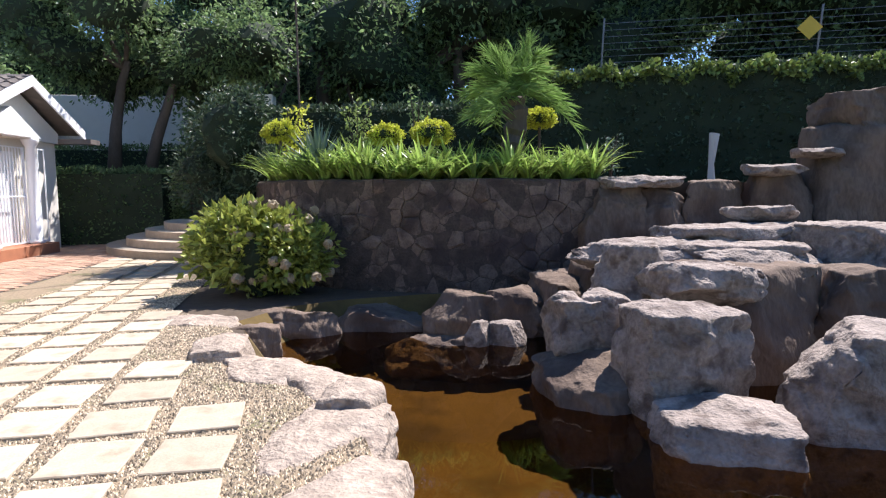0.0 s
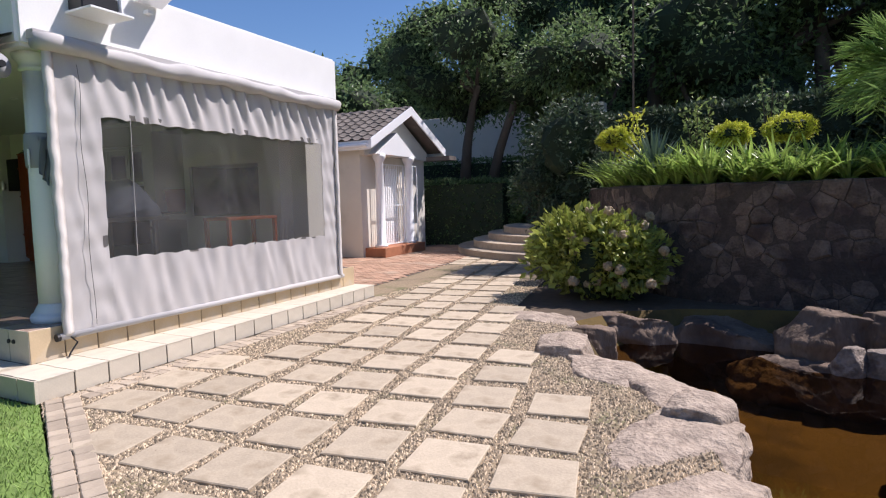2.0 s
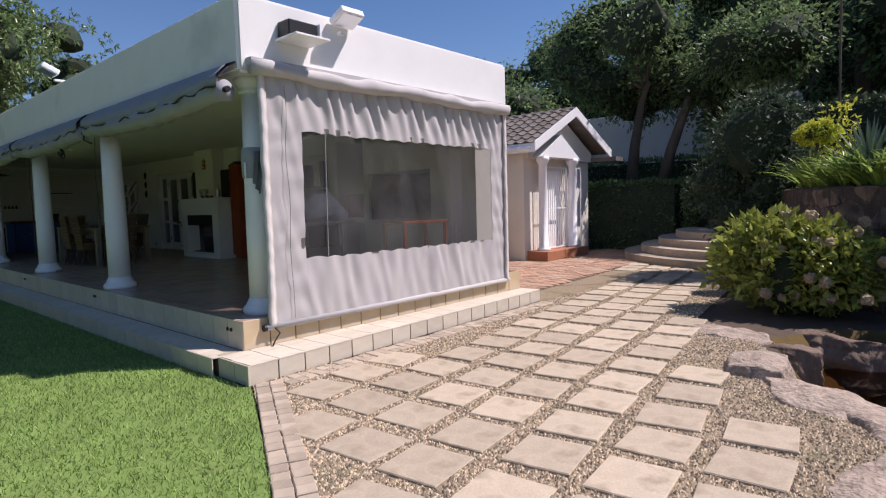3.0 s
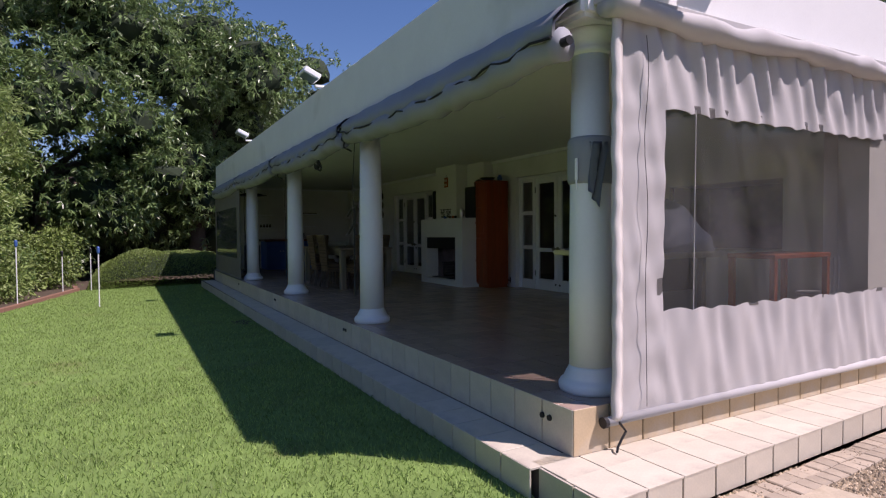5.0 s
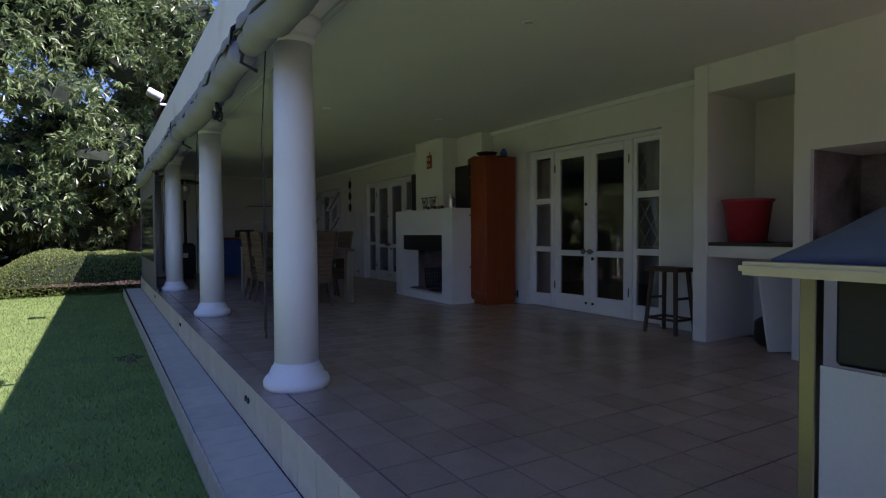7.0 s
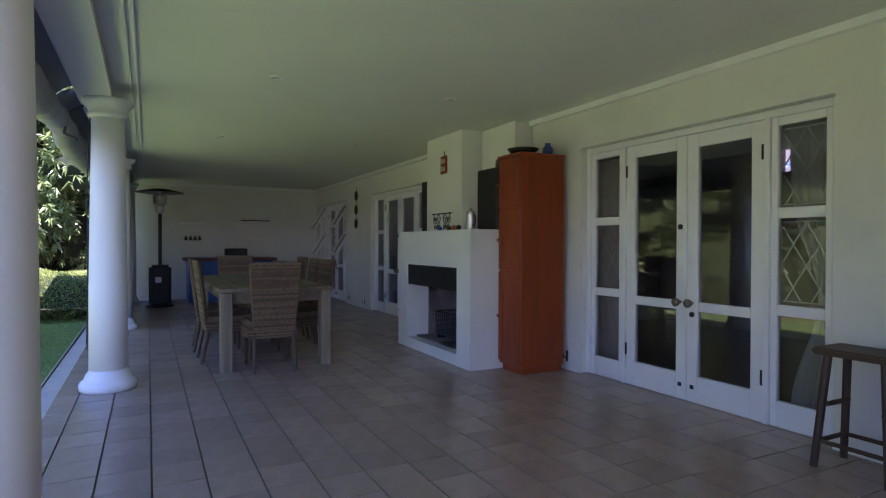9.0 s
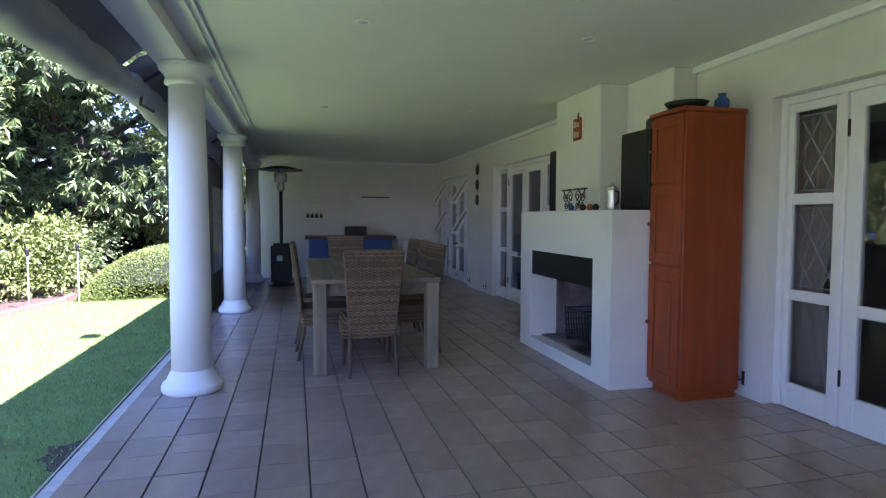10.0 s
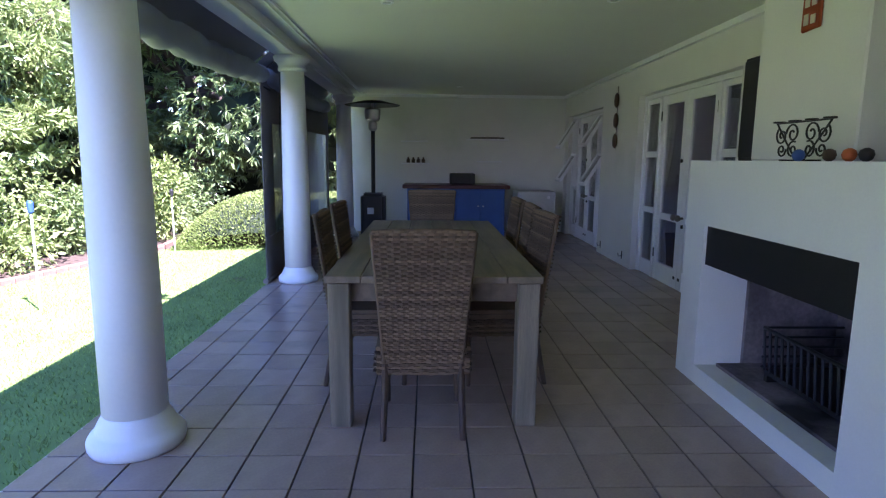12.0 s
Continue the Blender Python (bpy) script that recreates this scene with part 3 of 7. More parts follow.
def french_doors(number, x0, x1, cracked):
    t = thing("door_%d" % number, (0, 0, 0), "white wooden glazed french doors with sidelights", "door", kind="structure")
    y, z0, z1 = WALL_Y + 0.11, V + 0.004, DOOR_TOP - 0.004
    w = x1 - x0
    s = 0.21 * w
    frame_bm = boxes((x0 + 0.003, x0 + 0.05, y - 0.04, y + 0.05, z0, z1), (x1 - 0.05, x1 - 0.003, y - 0.04, y + 0.05, z0, z1),
                     (x0 + 0.05, x1 - 0.05, y - 0.04, y + 0.05, z1 - 0.05, z1), (x0 + s - 0.02, x0 + s + 0.02, y - 0.04, y + 0.05, z0, z1 - 0.05),
                     (x1 - s - 0.02, x1 - s + 0.02, y - 0.04, y + 0.05, z0, z1 - 0.05))
    part("door_frame", frame_bm, M_TRIM, t, bevel=0.004)
    zt = z1 - 0.052
    for a, b in ((x0 + 0.052, x0 + s - 0.022), (x1 - s + 0.022, x1 - 0.052)):
        if cracked:
            glazed_leaf(t, "sidelight", a, b, y, z0, z0 + 0.86, [], 0.045, 0.05, 0.2)
            for za, zb in ((z0 + 0.87, z0 + 1.42), (z0 + 1.43, zt)):
                leaf = glazed_leaf(t, "sash", a, b, 0, za - zb, 0, [], 0.04, 0.045, 0.05)
                for o in (leaf,):
                    o.matrix_basis = pose(0, y - 0.03, zb, -32, 0, 0)
        else:
            glazed_leaf(t, "sidelight", a, b, y, z0, zt, [z0 + 0.76, z0 + 1.39], 0.045, 0.055, 0.17, lattice=(1, 2))
    mid = (x0 + x1) / 2
    for a, b, sgn in ((x0 + s + 0.022, mid - 0.003, -1), (mid + 0.003, x1 - s - 0.022, 1)):
        leaf = glazed_leaf(t, "door_leaf", a, b, y, z0, zt, [z0 + 0.72], 0.095, 0.1, 0.2)
        hx = mid + sgn * 0.055
        handle = lathe([(0.012, 0.0), (0.012, 0.03), (0.03, 0.04), (0.034, 0.06), (0.022, 0.075)], 16)
        turned(handle, pose(hx, y - 0.022, z0 + 0.745, 90, 0, 0))
        part("door_knob", handle, M_BRASS, leaf, "tarnished round door knob", smooth=True)
        bolt = boxes((hx - 0.015, hx + 0.015, y - 0.03, y - 0.0225, z0 + 0.1, z0 + 0.13))
        part("bolt_plate", bolt, M_BLACK, leaf)
        lock = turned(lathe([(0.02, 0), (0.02, 0.012), (0.012, 0.016)], 14), pose(hx, y - 0.022, z0 + (1.32 if sgn < 0 else 0.66), 90, 0, 0))
        part("lock", lock, M_BLACK, leaf)
        edge = a + 0.004 if sgn < 0 else b - 0.004
        hinge = bmesh.new()
        for hz in (0.25, 1.75):
            box(hinge, edge - 0.014, edge + 0.006, y - 0.032, y - 0.0225, z0 + hz, z0 + hz + 0.1)
        part("hinge", hinge, M_BLACK, leaf)
    return t


for i, (a, b) in enumerate(DOORS):
    french_doors(i + 1, a, b, i == 2)


def drape(x, y, z0, z1, width, gather, tie=0.55):
    """A tied-back curtain with folds."""
    bm = bmesh.new()
    nx, nz = 40, 24
    grid = []
    for k in range(nz + 1):
        f = k / nz
        pinch = 1 - gather * math.exp(-((f - tie * 0.75) / 0.22) ** 2)
        row = []
        for i in range(nx + 1):
            u = i / nx
            row.append(bm.verts.new((x + width * u * pinch, y + 0.03 * math.sin(u * 38) + 0.012 * math.sin(u * 91 + f * 4), z0 + (z1 - z0) * f)))
        grid.append(row)
    for r, s in zip(grid, grid[1:]):
        for i in range(nx):
            bm.faces.new((r[i], r[i + 1], s[i + 1], s[i]))
    ob = part("curtain", bm, M_DRAPE, smooth=True)
    return tagged(ob, "cream cloth curtain tied back behind the glass", "curtain", "curtains behind the doors")


for x, w, g in ((-10.85, 0.6, 0.3), (-8.42, -0.42, 0.45), (-16.4, 0.55, 0.3)):
    drape(x, WALL_Y + 0.3, V + 0.02, DOOR_TOP - 0.1, w, g)


# ---- fireplace ----
fire = thing("fireplace", (0, 0, 0), "white plastered open fireplace with a black hood", "fireplace", kind="structure")
fx0, fx1, fy, ft = -12.84, -11.115, 5.73, 1.787
ox0, ox1, oz0, oz1 = -12.6, -11.385, V + 0.11, 1.415
surround = boxes((fx0, ox0, fy, WALL_Y, V, ft), (ox1, fx1, fy, WALL_Y, V, ft), (ox0, ox1, fy, WALL_Y, V, oz0), (ox0, ox1, fy, WALL_Y, oz1, ft))
bmesh.ops.remove_doubles(surround, verts=surround.verts, dist=1e-4)
part("surround", surround, M_WALL, fire)
part("chimney_breast", boxes((-12.88, -12.0, 6.12, WALL_Y, ft, CEIL)), M_WALL, fire, bevel=0.01)
part("pier", boxes((-12.0, -11.35, 6.38, WALL_Y, ft - 0.6, CEIL)), M_WALL, fire, bevel=0.01)
part("firebox", boxes((ox0 + 0.004, ox0 + 0.03, fy + 0.28, WALL_Y - 0.01, oz0, oz1), (ox1 - 0.03, ox1 - 0.004, fy + 0.28, WALL_Y - 0.01, oz0, oz1), (ox0 + 0.03, ox1 - 0.03, WALL_Y - 0.04, WALL_Y - 0.01, oz0, oz1),
                      (ox0 + 0.03, ox1 - 0.03, fy + 0.12, WALL_Y - 0.04, oz0 + 0.002, oz0 + 0.02)), M_SOOT, fire)
hood = bmesh.new()
hv = [hood.verts.new(p) for p in ((ox0, fy + 0.02, oz1 - 0.003), (ox1, fy + 0.02, oz1 - 0.003), (ox1, fy + 0.02, oz1 - 0.23), (ox0, fy + 0.02, oz1 - 0.23),
                                  (ox0, fy + 0.06, oz1 - 0.003), (ox1, fy + 0.06, oz1 - 0.003), (ox1, fy + 0.06, oz1 - 0.23), (ox0, fy + 0.06, oz1 - 0.23))]
for f in ((0, 1, 2, 3), (7, 6, 5, 4), (0, 4, 5, 1), (3, 2, 6, 7), (0, 3, 7, 4), (1, 5, 6, 2)):
    hood.faces.new([hv[i] for i in f][::-1])
part("hood", hood, M_BLACK, fire, "matt black steel smoke hood")
basket = thing("fire_basket", (0, 0, 0), "black iron grate basket inside the fireplace", "fire grate")
bx0, bx1, by0, by1, bz = -12.3, -11.62, 5.98, 6.4, oz0 + 0.02
for i in range(14):
    x = bx0 + (bx1 - bx0) * i / 13
    part("bar", tube(bmesh.new(), [(x, by0, bz + 0.06), (x, by0 - 0.02, bz + 0.3)], 0.008, 6), M_BLACK, basket)
for i in range(5):
    for x in (bx0, bx1):
        part("side_bar", tube(bmesh.new(), [(x, by0 - 0.02, bz + 0.08 + 0.055 * i), (x, by1, bz + 0.08 + 0.055 * i)], 0.007, 6), M_BLACK, basket)
part("rail", tube(bmesh.new(), [(bx0, by0 - 0.02, bz + 0.3), (bx1, by0 - 0.02, bz + 0.3)], 0.011, 6), M_BLACK, basket)
part("base_tray", boxes((bx0, bx1, by0, by1, bz + 0.04, bz + 0.065)), M_BLACK, basket)
for x in (bx0, bx1 - 0.03):
    part("foot", boxes((x, x + 0.03, by0, by1, bz, bz + 0.04)), M_BLACK, basket)

# ---- built-in barbecue ----
braai = thing("built_in_barbecue", (0, 0, 0), "white plastered built-in barbecue with counter and alcove", "barbecue", kind="structure")
yb = 6.2
part("pier", boxes((-7.74, -7.6, yb, 7.05, V, CEIL)), M_WALL, braai, bevel=0.006)
part("back", boxes((-7.6, -4.9, 6.92, 7.05, V, CEIL)), M_CREAM, braai)
part("counter", boxes((-7.6, -6.84, yb + 0.01, 6.92, 1.22, 1.32)), M_WALL, braai, bevel=0.008)
part("counter_slab", boxes((-7.6, -6.84, yb + 0.02, 6.92, 1.32, 1.35)), M_BLACK, braai, "dark stone counter slab")
part("lintel", boxes((-7.6, -6.84, yb + 0.01, 6.92, 2.66, CEIL)), M_WALL, braai)
breast = boxes((-6.84, -6.72, yb - 0.05, 6.92, V, CEIL), (-5.3, -4.9, yb - 0.05, 6.92, V, CEIL), (-6.72, -5.3, yb - 0.05, 6.92, V, 1.28), (-6.72, -5.3, yb - 0.05, 6.92, 2.05, CEIL))
bmesh.ops.remove_doubles(breast, verts=breast.verts, dist=1e-4)
part("chimney_breast", breast, M_WALL, braai)
part("firebox", boxes((-6.72, -6.7, yb, 6.92, 1.28, 2.05), (-5.32, -5.3, yb, 6.92, 1.28, 2.05), (-6.7, -5.32, 6.88, 6.92, 1.28, 2.05)), M_SOOT, braai)
tagged(part("wall_side", boxes((-4.9, END_X - 0.3, yb + 0.2, WALL_Y + 0.25, V, CEIL)), M_WALL), "plain white plastered pier beside the barbecue", "wall", kind="structure")

# ---- end curtain of canvas with a clear window ----
def fold(y, z):
    """How far the hanging cloth stands out: gathered slanting pleats at the top, slack waves below, puckers down the sides."""
    p = Vector((y * 2.1, z * 0.9, 3.0))
    rim = max(0.05, min(1.0, (y - 2.74) * 1.4, (6.66 - y) * 1.6))
    loose = (0.03 * noise.noise(p) + 0.012 * noise.noise(p * 3.3)) * rim
    top = max(0.0, min(1.0, (z - 2.2) / 0.5))
    pleat = 0.026 * min(1.0, rim * 3) * math.sin(y * 34 + z * 11 + 2.5 * noise.noise(p * 1.3)) * (0.25 + top) * (0.6 + noise.noise(p * 2))
    drop = 0.012 * math.sin(y * 15 + 3 * noise.noise(p * 1.7)) * max(0.0, 1 - abs(z - 0.8) / 0.5) * rim
    pucker = 0.0045 * math.sin(z * 23 + 3 * noise.noise(p * 2) - y * 9) * max(0.0, min(1.0, (y - 2.73) * 7)) if y < 3.16 or y > 6.3 else 0.0
    return loose + pleat + drop + pucker


def canvas(y0, y1, z0, z1, ny, nz, thick=0.006, lift=None, low=None, high=None):
    """A folded canvas field in the plane x = 0, over y and z."""
    bm = bmesh.new()
    for side in (0, 1):
        g = []
        for k in range(nz + 1):
            row = []
            for i in range(ny + 1):
                y = y0 + (y1 - y0) * i / ny
                a, b = z0 + (low(y) if low else 0.0), z1 + (high(y) if high else 0.0)
                z = a + (b - a) * k / nz
                row.append(bm.verts.new((fold(y, z) * (lift(z) if lift else 1) - side * thick, y, z)))
            g.append(row)
        for a, b in zip(g, g[1:]):
            for i in range(ny):
                q = (a[i], a[i + 1], b[i + 1], b[i])
                bm.faces.new(q if not side else q[::-1])
    return bm


end_c = thing("canvas_blind", (-4.28, 0, 0), "grey canvas veranda blind with a clear vinyl window", "blind")
def fringe(y):
    """The frayed edge beside the vinyl: small uneven teeth on a slack line."""
    return 0.018 * abs(math.sin(y * 13 + 2 * noise.noise(Vector((y * 2, 0, 0))))) + 0.02 * noise.noise(Vector((y * 1.4, 5, 0)))


part("valance", canvas(3.12, 6.34, 2.26, 2.84, 220, 12, low=fringe), M_CANVAS, end_c, smooth=True)
part("lower_field", canvas(3.12, 6.34, 0.38, 0.98, 220, 12, high=fringe), M_CANVAS, end_c, smooth=True)
part("side_field", canvas(2.7, 3.15, 0.38, 2.84, 30, 60), M_CANVAS, end_c, smooth=True)
part("side_field", canvas(6.32, 6.66, 0.38, 2.84, 24, 60), M_CANVAS, end_c, smooth=True)
win = bmesh.new()
g = [[win.verts.new((-0.012 + 0.006 * math.sin(y * 5 + z), y, z)) for y in np.linspace(3.1, 6.36, 40)] for z in np.linspace(0.97, 2.33, 12)]
for a, b in zip(g, g[1:]):
    for i in range(39):
        win.faces.new((a[i], a[i + 1], b[i + 1], b[i]))
clear = part("window", win, M_CLEAR, end_c, "scratched clear vinyl window", smooth=True)
part("seam", tube(bmesh.new(), [(0.004, 3.42, 0.98), (0.004, 3.44, 2.3)], 0.0035, 6), M_CANVAS, end_c)
part("bottom_bar", tube(bmesh.new(), [(0, 2.64, 0.365), (0, 6.72, 0.365)], 0.03, 12), M_CANVAS, end_c, smooth=True)
part("bar_cap", tube(bmesh.new(), [(0, 2.615, 0.365), (0, 2.642, 0.365)], 0.034, 12), M_BLACK, end_c)
for y0, y1, out in ((2.665, 2.76, 0.022), (6.6, 6.69, 0.02)):
    hem, strips = bmesh.new(), []
    for k in range(91):
        z = 0.37 + 2.46 * k / 90
        wave = 0.004 * math.sin(z * 31 + 3 * noise.noise(Vector((0, y0, z * 2)))) + 0.01 * noise.noise(Vector((3, y0, z * 3)))
        strips.append([hem.verts.new(p) for p in ((out, y0 + wave, z), (out + 0.014 + wave * 0.5, (y0 + y1) / 2 + wave * 0.7, z), (out, y1 + wave * 0.4, z), (out - 0.012, (y0 + y1) / 2, z))])
    for a, b in zip(strips, strips[1:]):
        for k in range(4):
            hem.faces.new((a[k], a[(k + 1) % 4], b[(k + 1) % 4], b[k]))
    hem.faces.new(strips[0][::-1]), hem.faces.new(strips[-1])
    part("hem", hem, M_HEM, end_c, "pale puckered hem", smooth=True)
roll = bmesh.new()
tube(roll, [(0.03, y, 2.83 + 0.012 * math.sin(y * 3)) for y in np.linspace(2.62, 6.7, 30)], [0.075 + 0.01 * math.sin(i * 1.3) for i in range(30)], 12)
part("roll", noisy(roll, 0.022, 5, 3, 0.008), M_CANVAS, end_c, smooth=True)
part("flap", boxes((-0.075, 0.02, 2.62, 6.66, 2.86, 2.93)), M_CANVAS, end_c)
cord = [(0.03 + 0.006 * math.sin(i), 2.95 + 0.012 * math.sin(i * 0.8), 2.7 - i * 0.12) for i in range(20)]
part("cord", tube(bmesh.new(), cord, 0.0022, 5), M_BLACK, end_c)
part("cleat_rope", tube(bmesh.new(), [(0.03, 2.72, 0.36), (0.035, 2.77, 0.3), (0.04, 2.7, 0.22), (0.05, 2.68, 0.19)], 0.008, 6), M_BLACK, end_c)


# ---- rolled canvas along the front ----
def rolled(x0, x1, seed):
    t = thing("rolled_blind", (0, 0, 0), "grey canvas blind rolled up under the parapet", "blind", "rolled veranda blinds")
    n = 36
    pts, rad = [], []
    for i in range(n + 1):
        f = i / n
        sag = 0.055 * math.sin(math.pi * f)
        pts.append((x0 + (x1 - x0) * f, 2.42 + 0.012 * math.sin(i * 0.9 + seed), 2.62 - sag + 0.01 * math.sin(i * 1.7 + seed)))
        rad.append(0.085 + 0.02 * math.sin(math.pi * f) + 0.007 * math.sin(i * 2.1 + seed))
    part("roll", noisy(tube(bmesh.new(), pts, rad, 16), 0.016, 6, seed), M_CANVAS_F, t, smooth=True)
    bm = bmesh.new()
    g = []
    for i in range(n + 1):
        x, y, z = pts[i]
        g.append([bm.verts.new(p) for p in ((x, 2.54, 2.9), (x, 2.46 + 0.01 * math.sin(i), 2.86), (x, 2.345, z + 0.13 + 0.01 * math.sin(i * 2.3)), (x, 2.335, z + 0.03), (x, 2.35, z + 0.03), (x, 2.365, z + 0.12), (x, 2.47, 2.84), (x, 2.54, 2.88))])
    for a, b in zip(g, g[1:]):
        for k in range(8):
            bm.faces.new((a[k], b[k], b[(k + 1) % 8], a[(k + 1) % 8]))
    part("flap", bm, M_CANVAS_F, t, smooth=True)
    part("edge_piping", tube(bmesh.new(), [(x, 2.329 + 0.004 * math.sin(i * 1.9), z + 0.03 + 0.012 * math.sin(i * 1.3 + seed)) for i, (x, y, z) in enumerate(pts)], 0.009, 6), M_BLACK, t, "dark frayed edge piping")
    part("core_pipe", tube(bmesh.new(), [(x0 - 0.06, 2.42, 2.62), (x1 + 0.06, 2.42, 2.62)], 0.028, 12), M_BLACK, t)
    return t


M_CANVAS_F = surface("blue grey canvas", (0.30, 0.31, 0.33), 0.8, 0.1, 3, 0.15, 250, stain=(0.22, 0.22, 0.22), stain_at=0.58)
for i, (a, b) in enumerate(((-8.12, -4.4), (-11.8, -8.3), (-15.42, -11.95), (-19.3, -15.6))):
    rolled(a, b, i + 1)
far_c = thing("canvas_blind", (0, 0, 0), "lowered brown canvas blind with a clear window", "blind")
part("upper_field", boxes((-19.3, -15.35, 2.42, 2.43, 2.15, 2.6)), M_CANVAS_D, far_c)
part("lower_field", boxes((-19.3, -15.35, 2.42, 2.43, 0.5, 0.95)), M_CANVAS_D, far_c)
part("side_field", boxes((-15.75, -15.35, 2.415, 2.425, 0.5, 2.2)), M_CANVAS_D, far_c)
part("side_field", boxes((-19.3, -19.1, 2.415, 2.425, 0.5, 2.2)), M_CANVAS_D, far_c)
fw = part("window", boxes((-19.12, -15.74, 2.421, 2.424, 0.93, 2.17)), M_CLEAR, far_c)
fw.visible_shadow = False
part("bottom_bar", tube(bmesh.new(), [(-19.3, 2.42, 0.49), (-15.3, 2.42, 0.49)], 0.03, 10), M_CANVAS_D, far_c)


# ---- dining table and chairs ----
table = thing("dining_table", (-13.26, 4.155, V), "large weathered wooden dining table on the tiled floor", "table")
tl, tw, th = 1.26, 0.525, 0.77
for i in range(6):
    y0 = -tw + i * 2 * tw / 6
    part("plank", boxes((-tl, tl, y0 + 0.0015, y0 + 2 * tw / 6 - 0.0015, th - 0.035, th)), M_OLDWOOD, table, bevel=0.004)
for sx in (-1, 1):
    part("end_apron", boxes((sx * (tl - 0.09) - 0.014, sx * (tl - 0.09) + 0.014, -tw + 0.1, tw - 0.1, th - 0.14, th - 0.036)), M_OLDWOOD, table, bevel=0.003)
    part("side_apron", boxes((-tl + 0.1, tl - 0.1, sx * (tw - 0.07) - 0.014, sx * (tw - 0.07) + 0.014, th - 0.14, th - 0.036)), M_OLDWOOD, table, bevel=0.003)
    for sy in (-1, 1):
        x, y = sx * (tl - 0.07), sy * (tw - 0.065)
        part("leg", noisy(boxes((x - 0.052, x + 0.052, y - 0.052, y + 0.052, 0, th - 0.037)), 0.004, 9, sx + 2 * sy), M_LEGWOOD, table, bevel=0.006)


def weave(width, height, y, taper=0.0, lean=0.0, rows=56, cols=15):
    """Woven rattan strands over a panel in x and z: bent rows over and under upright canes."""
    verts, faces = [], []
    sx = cols * 2
    for r in range(rows):
        z = height * (r + 0.5) / rows
        half = width / 2 * (1 - taper * (1 - r / rows))
        h = height / rows * 0.46
        base = len(verts)
        for i in range(sx + 1):
            u = -half + 2 * half * i / sx
            d = 0.0055 * math.cos(math.pi * (i / 2 + r)) + 0.0025 * math.sin(i * 12.9 + r * 78.2)
            yy = y + lean * z + d
            for oy, oz in ((-0.006, -h), (-0.006, h), (0.006, h), (0.006, -h)):
                verts.append((u, yy + oy, z + oz * (0.85 + 0.2 * abs(math.sin(i * 12.9 + r * 7.13)))))
        for i in range(sx):
            a, b = base + 4 * i, base + 4 * i + 4
            for k in range(4):
                faces.append((a + k, b + k, b + (k + 1) % 4, a + (k + 1) % 4))
    return verts, faces


def wicker_chair():
    """A high-backed rattan chair that faces +y, its back at -y."""
    t = thing("dining_chair", (0, 0, 0), "high-backed woven rattan dining chair with dark legs", "chair", "chairs round the table")
    v, f = weave(0.46, 0.63, 0.0, 0.2, -0.13)
    panel = boxes((-0.22, 0.22, -0.003, 0.022, 0.0, 0.63))
    for q in panel.verts:
        q.co = Vector((q.co.x * (0.8 + 0.2 * q.co.z / 0.63), q.co.y - 0.21 - 0.13 * q.co.z, q.co.z + 0.38))
    rest = part("backrest", panel, M_WICKER, t, "tall woven rattan backrest")
    link_mesh("weave", arrays_mesh("weave", np.array(v) + np.array((0, -0.21, 0.38)), f), M_WICKER, rest)["kind"] = "stuff"
    v, f = weave(0.46, 0.63, 0.022, 0.2, -0.13)
    link_mesh("weave", arrays_mesh("weave", np.array(v) + np.array((0, -0.21, 0.38)), f), M_WICKER, rest)["kind"] = "stuff"
    rim = bmesh.new()
    for s in (-1, 1):
        tube(rim, [(s * 0.182, -0.205, 0.37), (s * 0.207, -0.24, 0.69), (s * 0.232, -0.283, 1.0)], 0.011, 8)
    tube(rim, [(-0.232, -0.283, 1.0), (-0.1, -0.284, 1.006), (0.1, -0.284, 1.006), (0.232, -0.283, 1.0)], 0.012, 8)
    part("back_frame", rim, M_WICKER, t, smooth=True)
    part("seat", noisy(boxes((-0.225, 0.225, -0.2, 0.24, 0.4, 0.46)), 0.006, 6, 3), M_WICKER, t, bevel=0.02, segments=2)
    skirt = []
    for side in range(4):
        v, f = weave(0.44, 0.1, 0.0, 0, 0, 7, 12)
        a = side * math.pi / 2
        v = np.array(v) + np.array((0, -0.222, 0.31))
        c, s = math.cos(a), math.sin(a)
        v = v @ np.array(((c, s, 0), (-s, c, 0), (0, 0, 1)))
        link_mesh("seat_apron", arrays_mesh("seat_apron", v + np.array((0, 0.02, 0)), f), M_WICKER, t)["kind"] = "stuff"
    for sx in (-1, 1):
        part("leg", tube(bmesh.new(), [(sx * 0.19, 0.21, 0), (sx * 0.195, 0.215, 0.42)], [0.015, 0.02], 8), M_DARKWOOD, t)
        part("leg", tube(bmesh.new(), [(sx * 0.19, -0.25, 0), (sx * 0.182, -0.2, 0.25), (sx * 0.18, -0.19, 0.42)], [0.015, 0.018, 0.02], 8), M_DARKWOOD, t)
    return t


chair = wicker_chair()
chair.matrix_world = pose(-12.13, 4.1, V, 0, 0, 91)
for x, y, a in ((-12.75, 3.77, 2), (-13.45, 3.76, -2), (-12.75, 4.56, 184), (-13.4, 4.58, 178), (-14.0, 4.58, 181), (-14.85, 4.16, 269)):
    copy_thing(chair, pose(x, y, V, 0, 0, a))

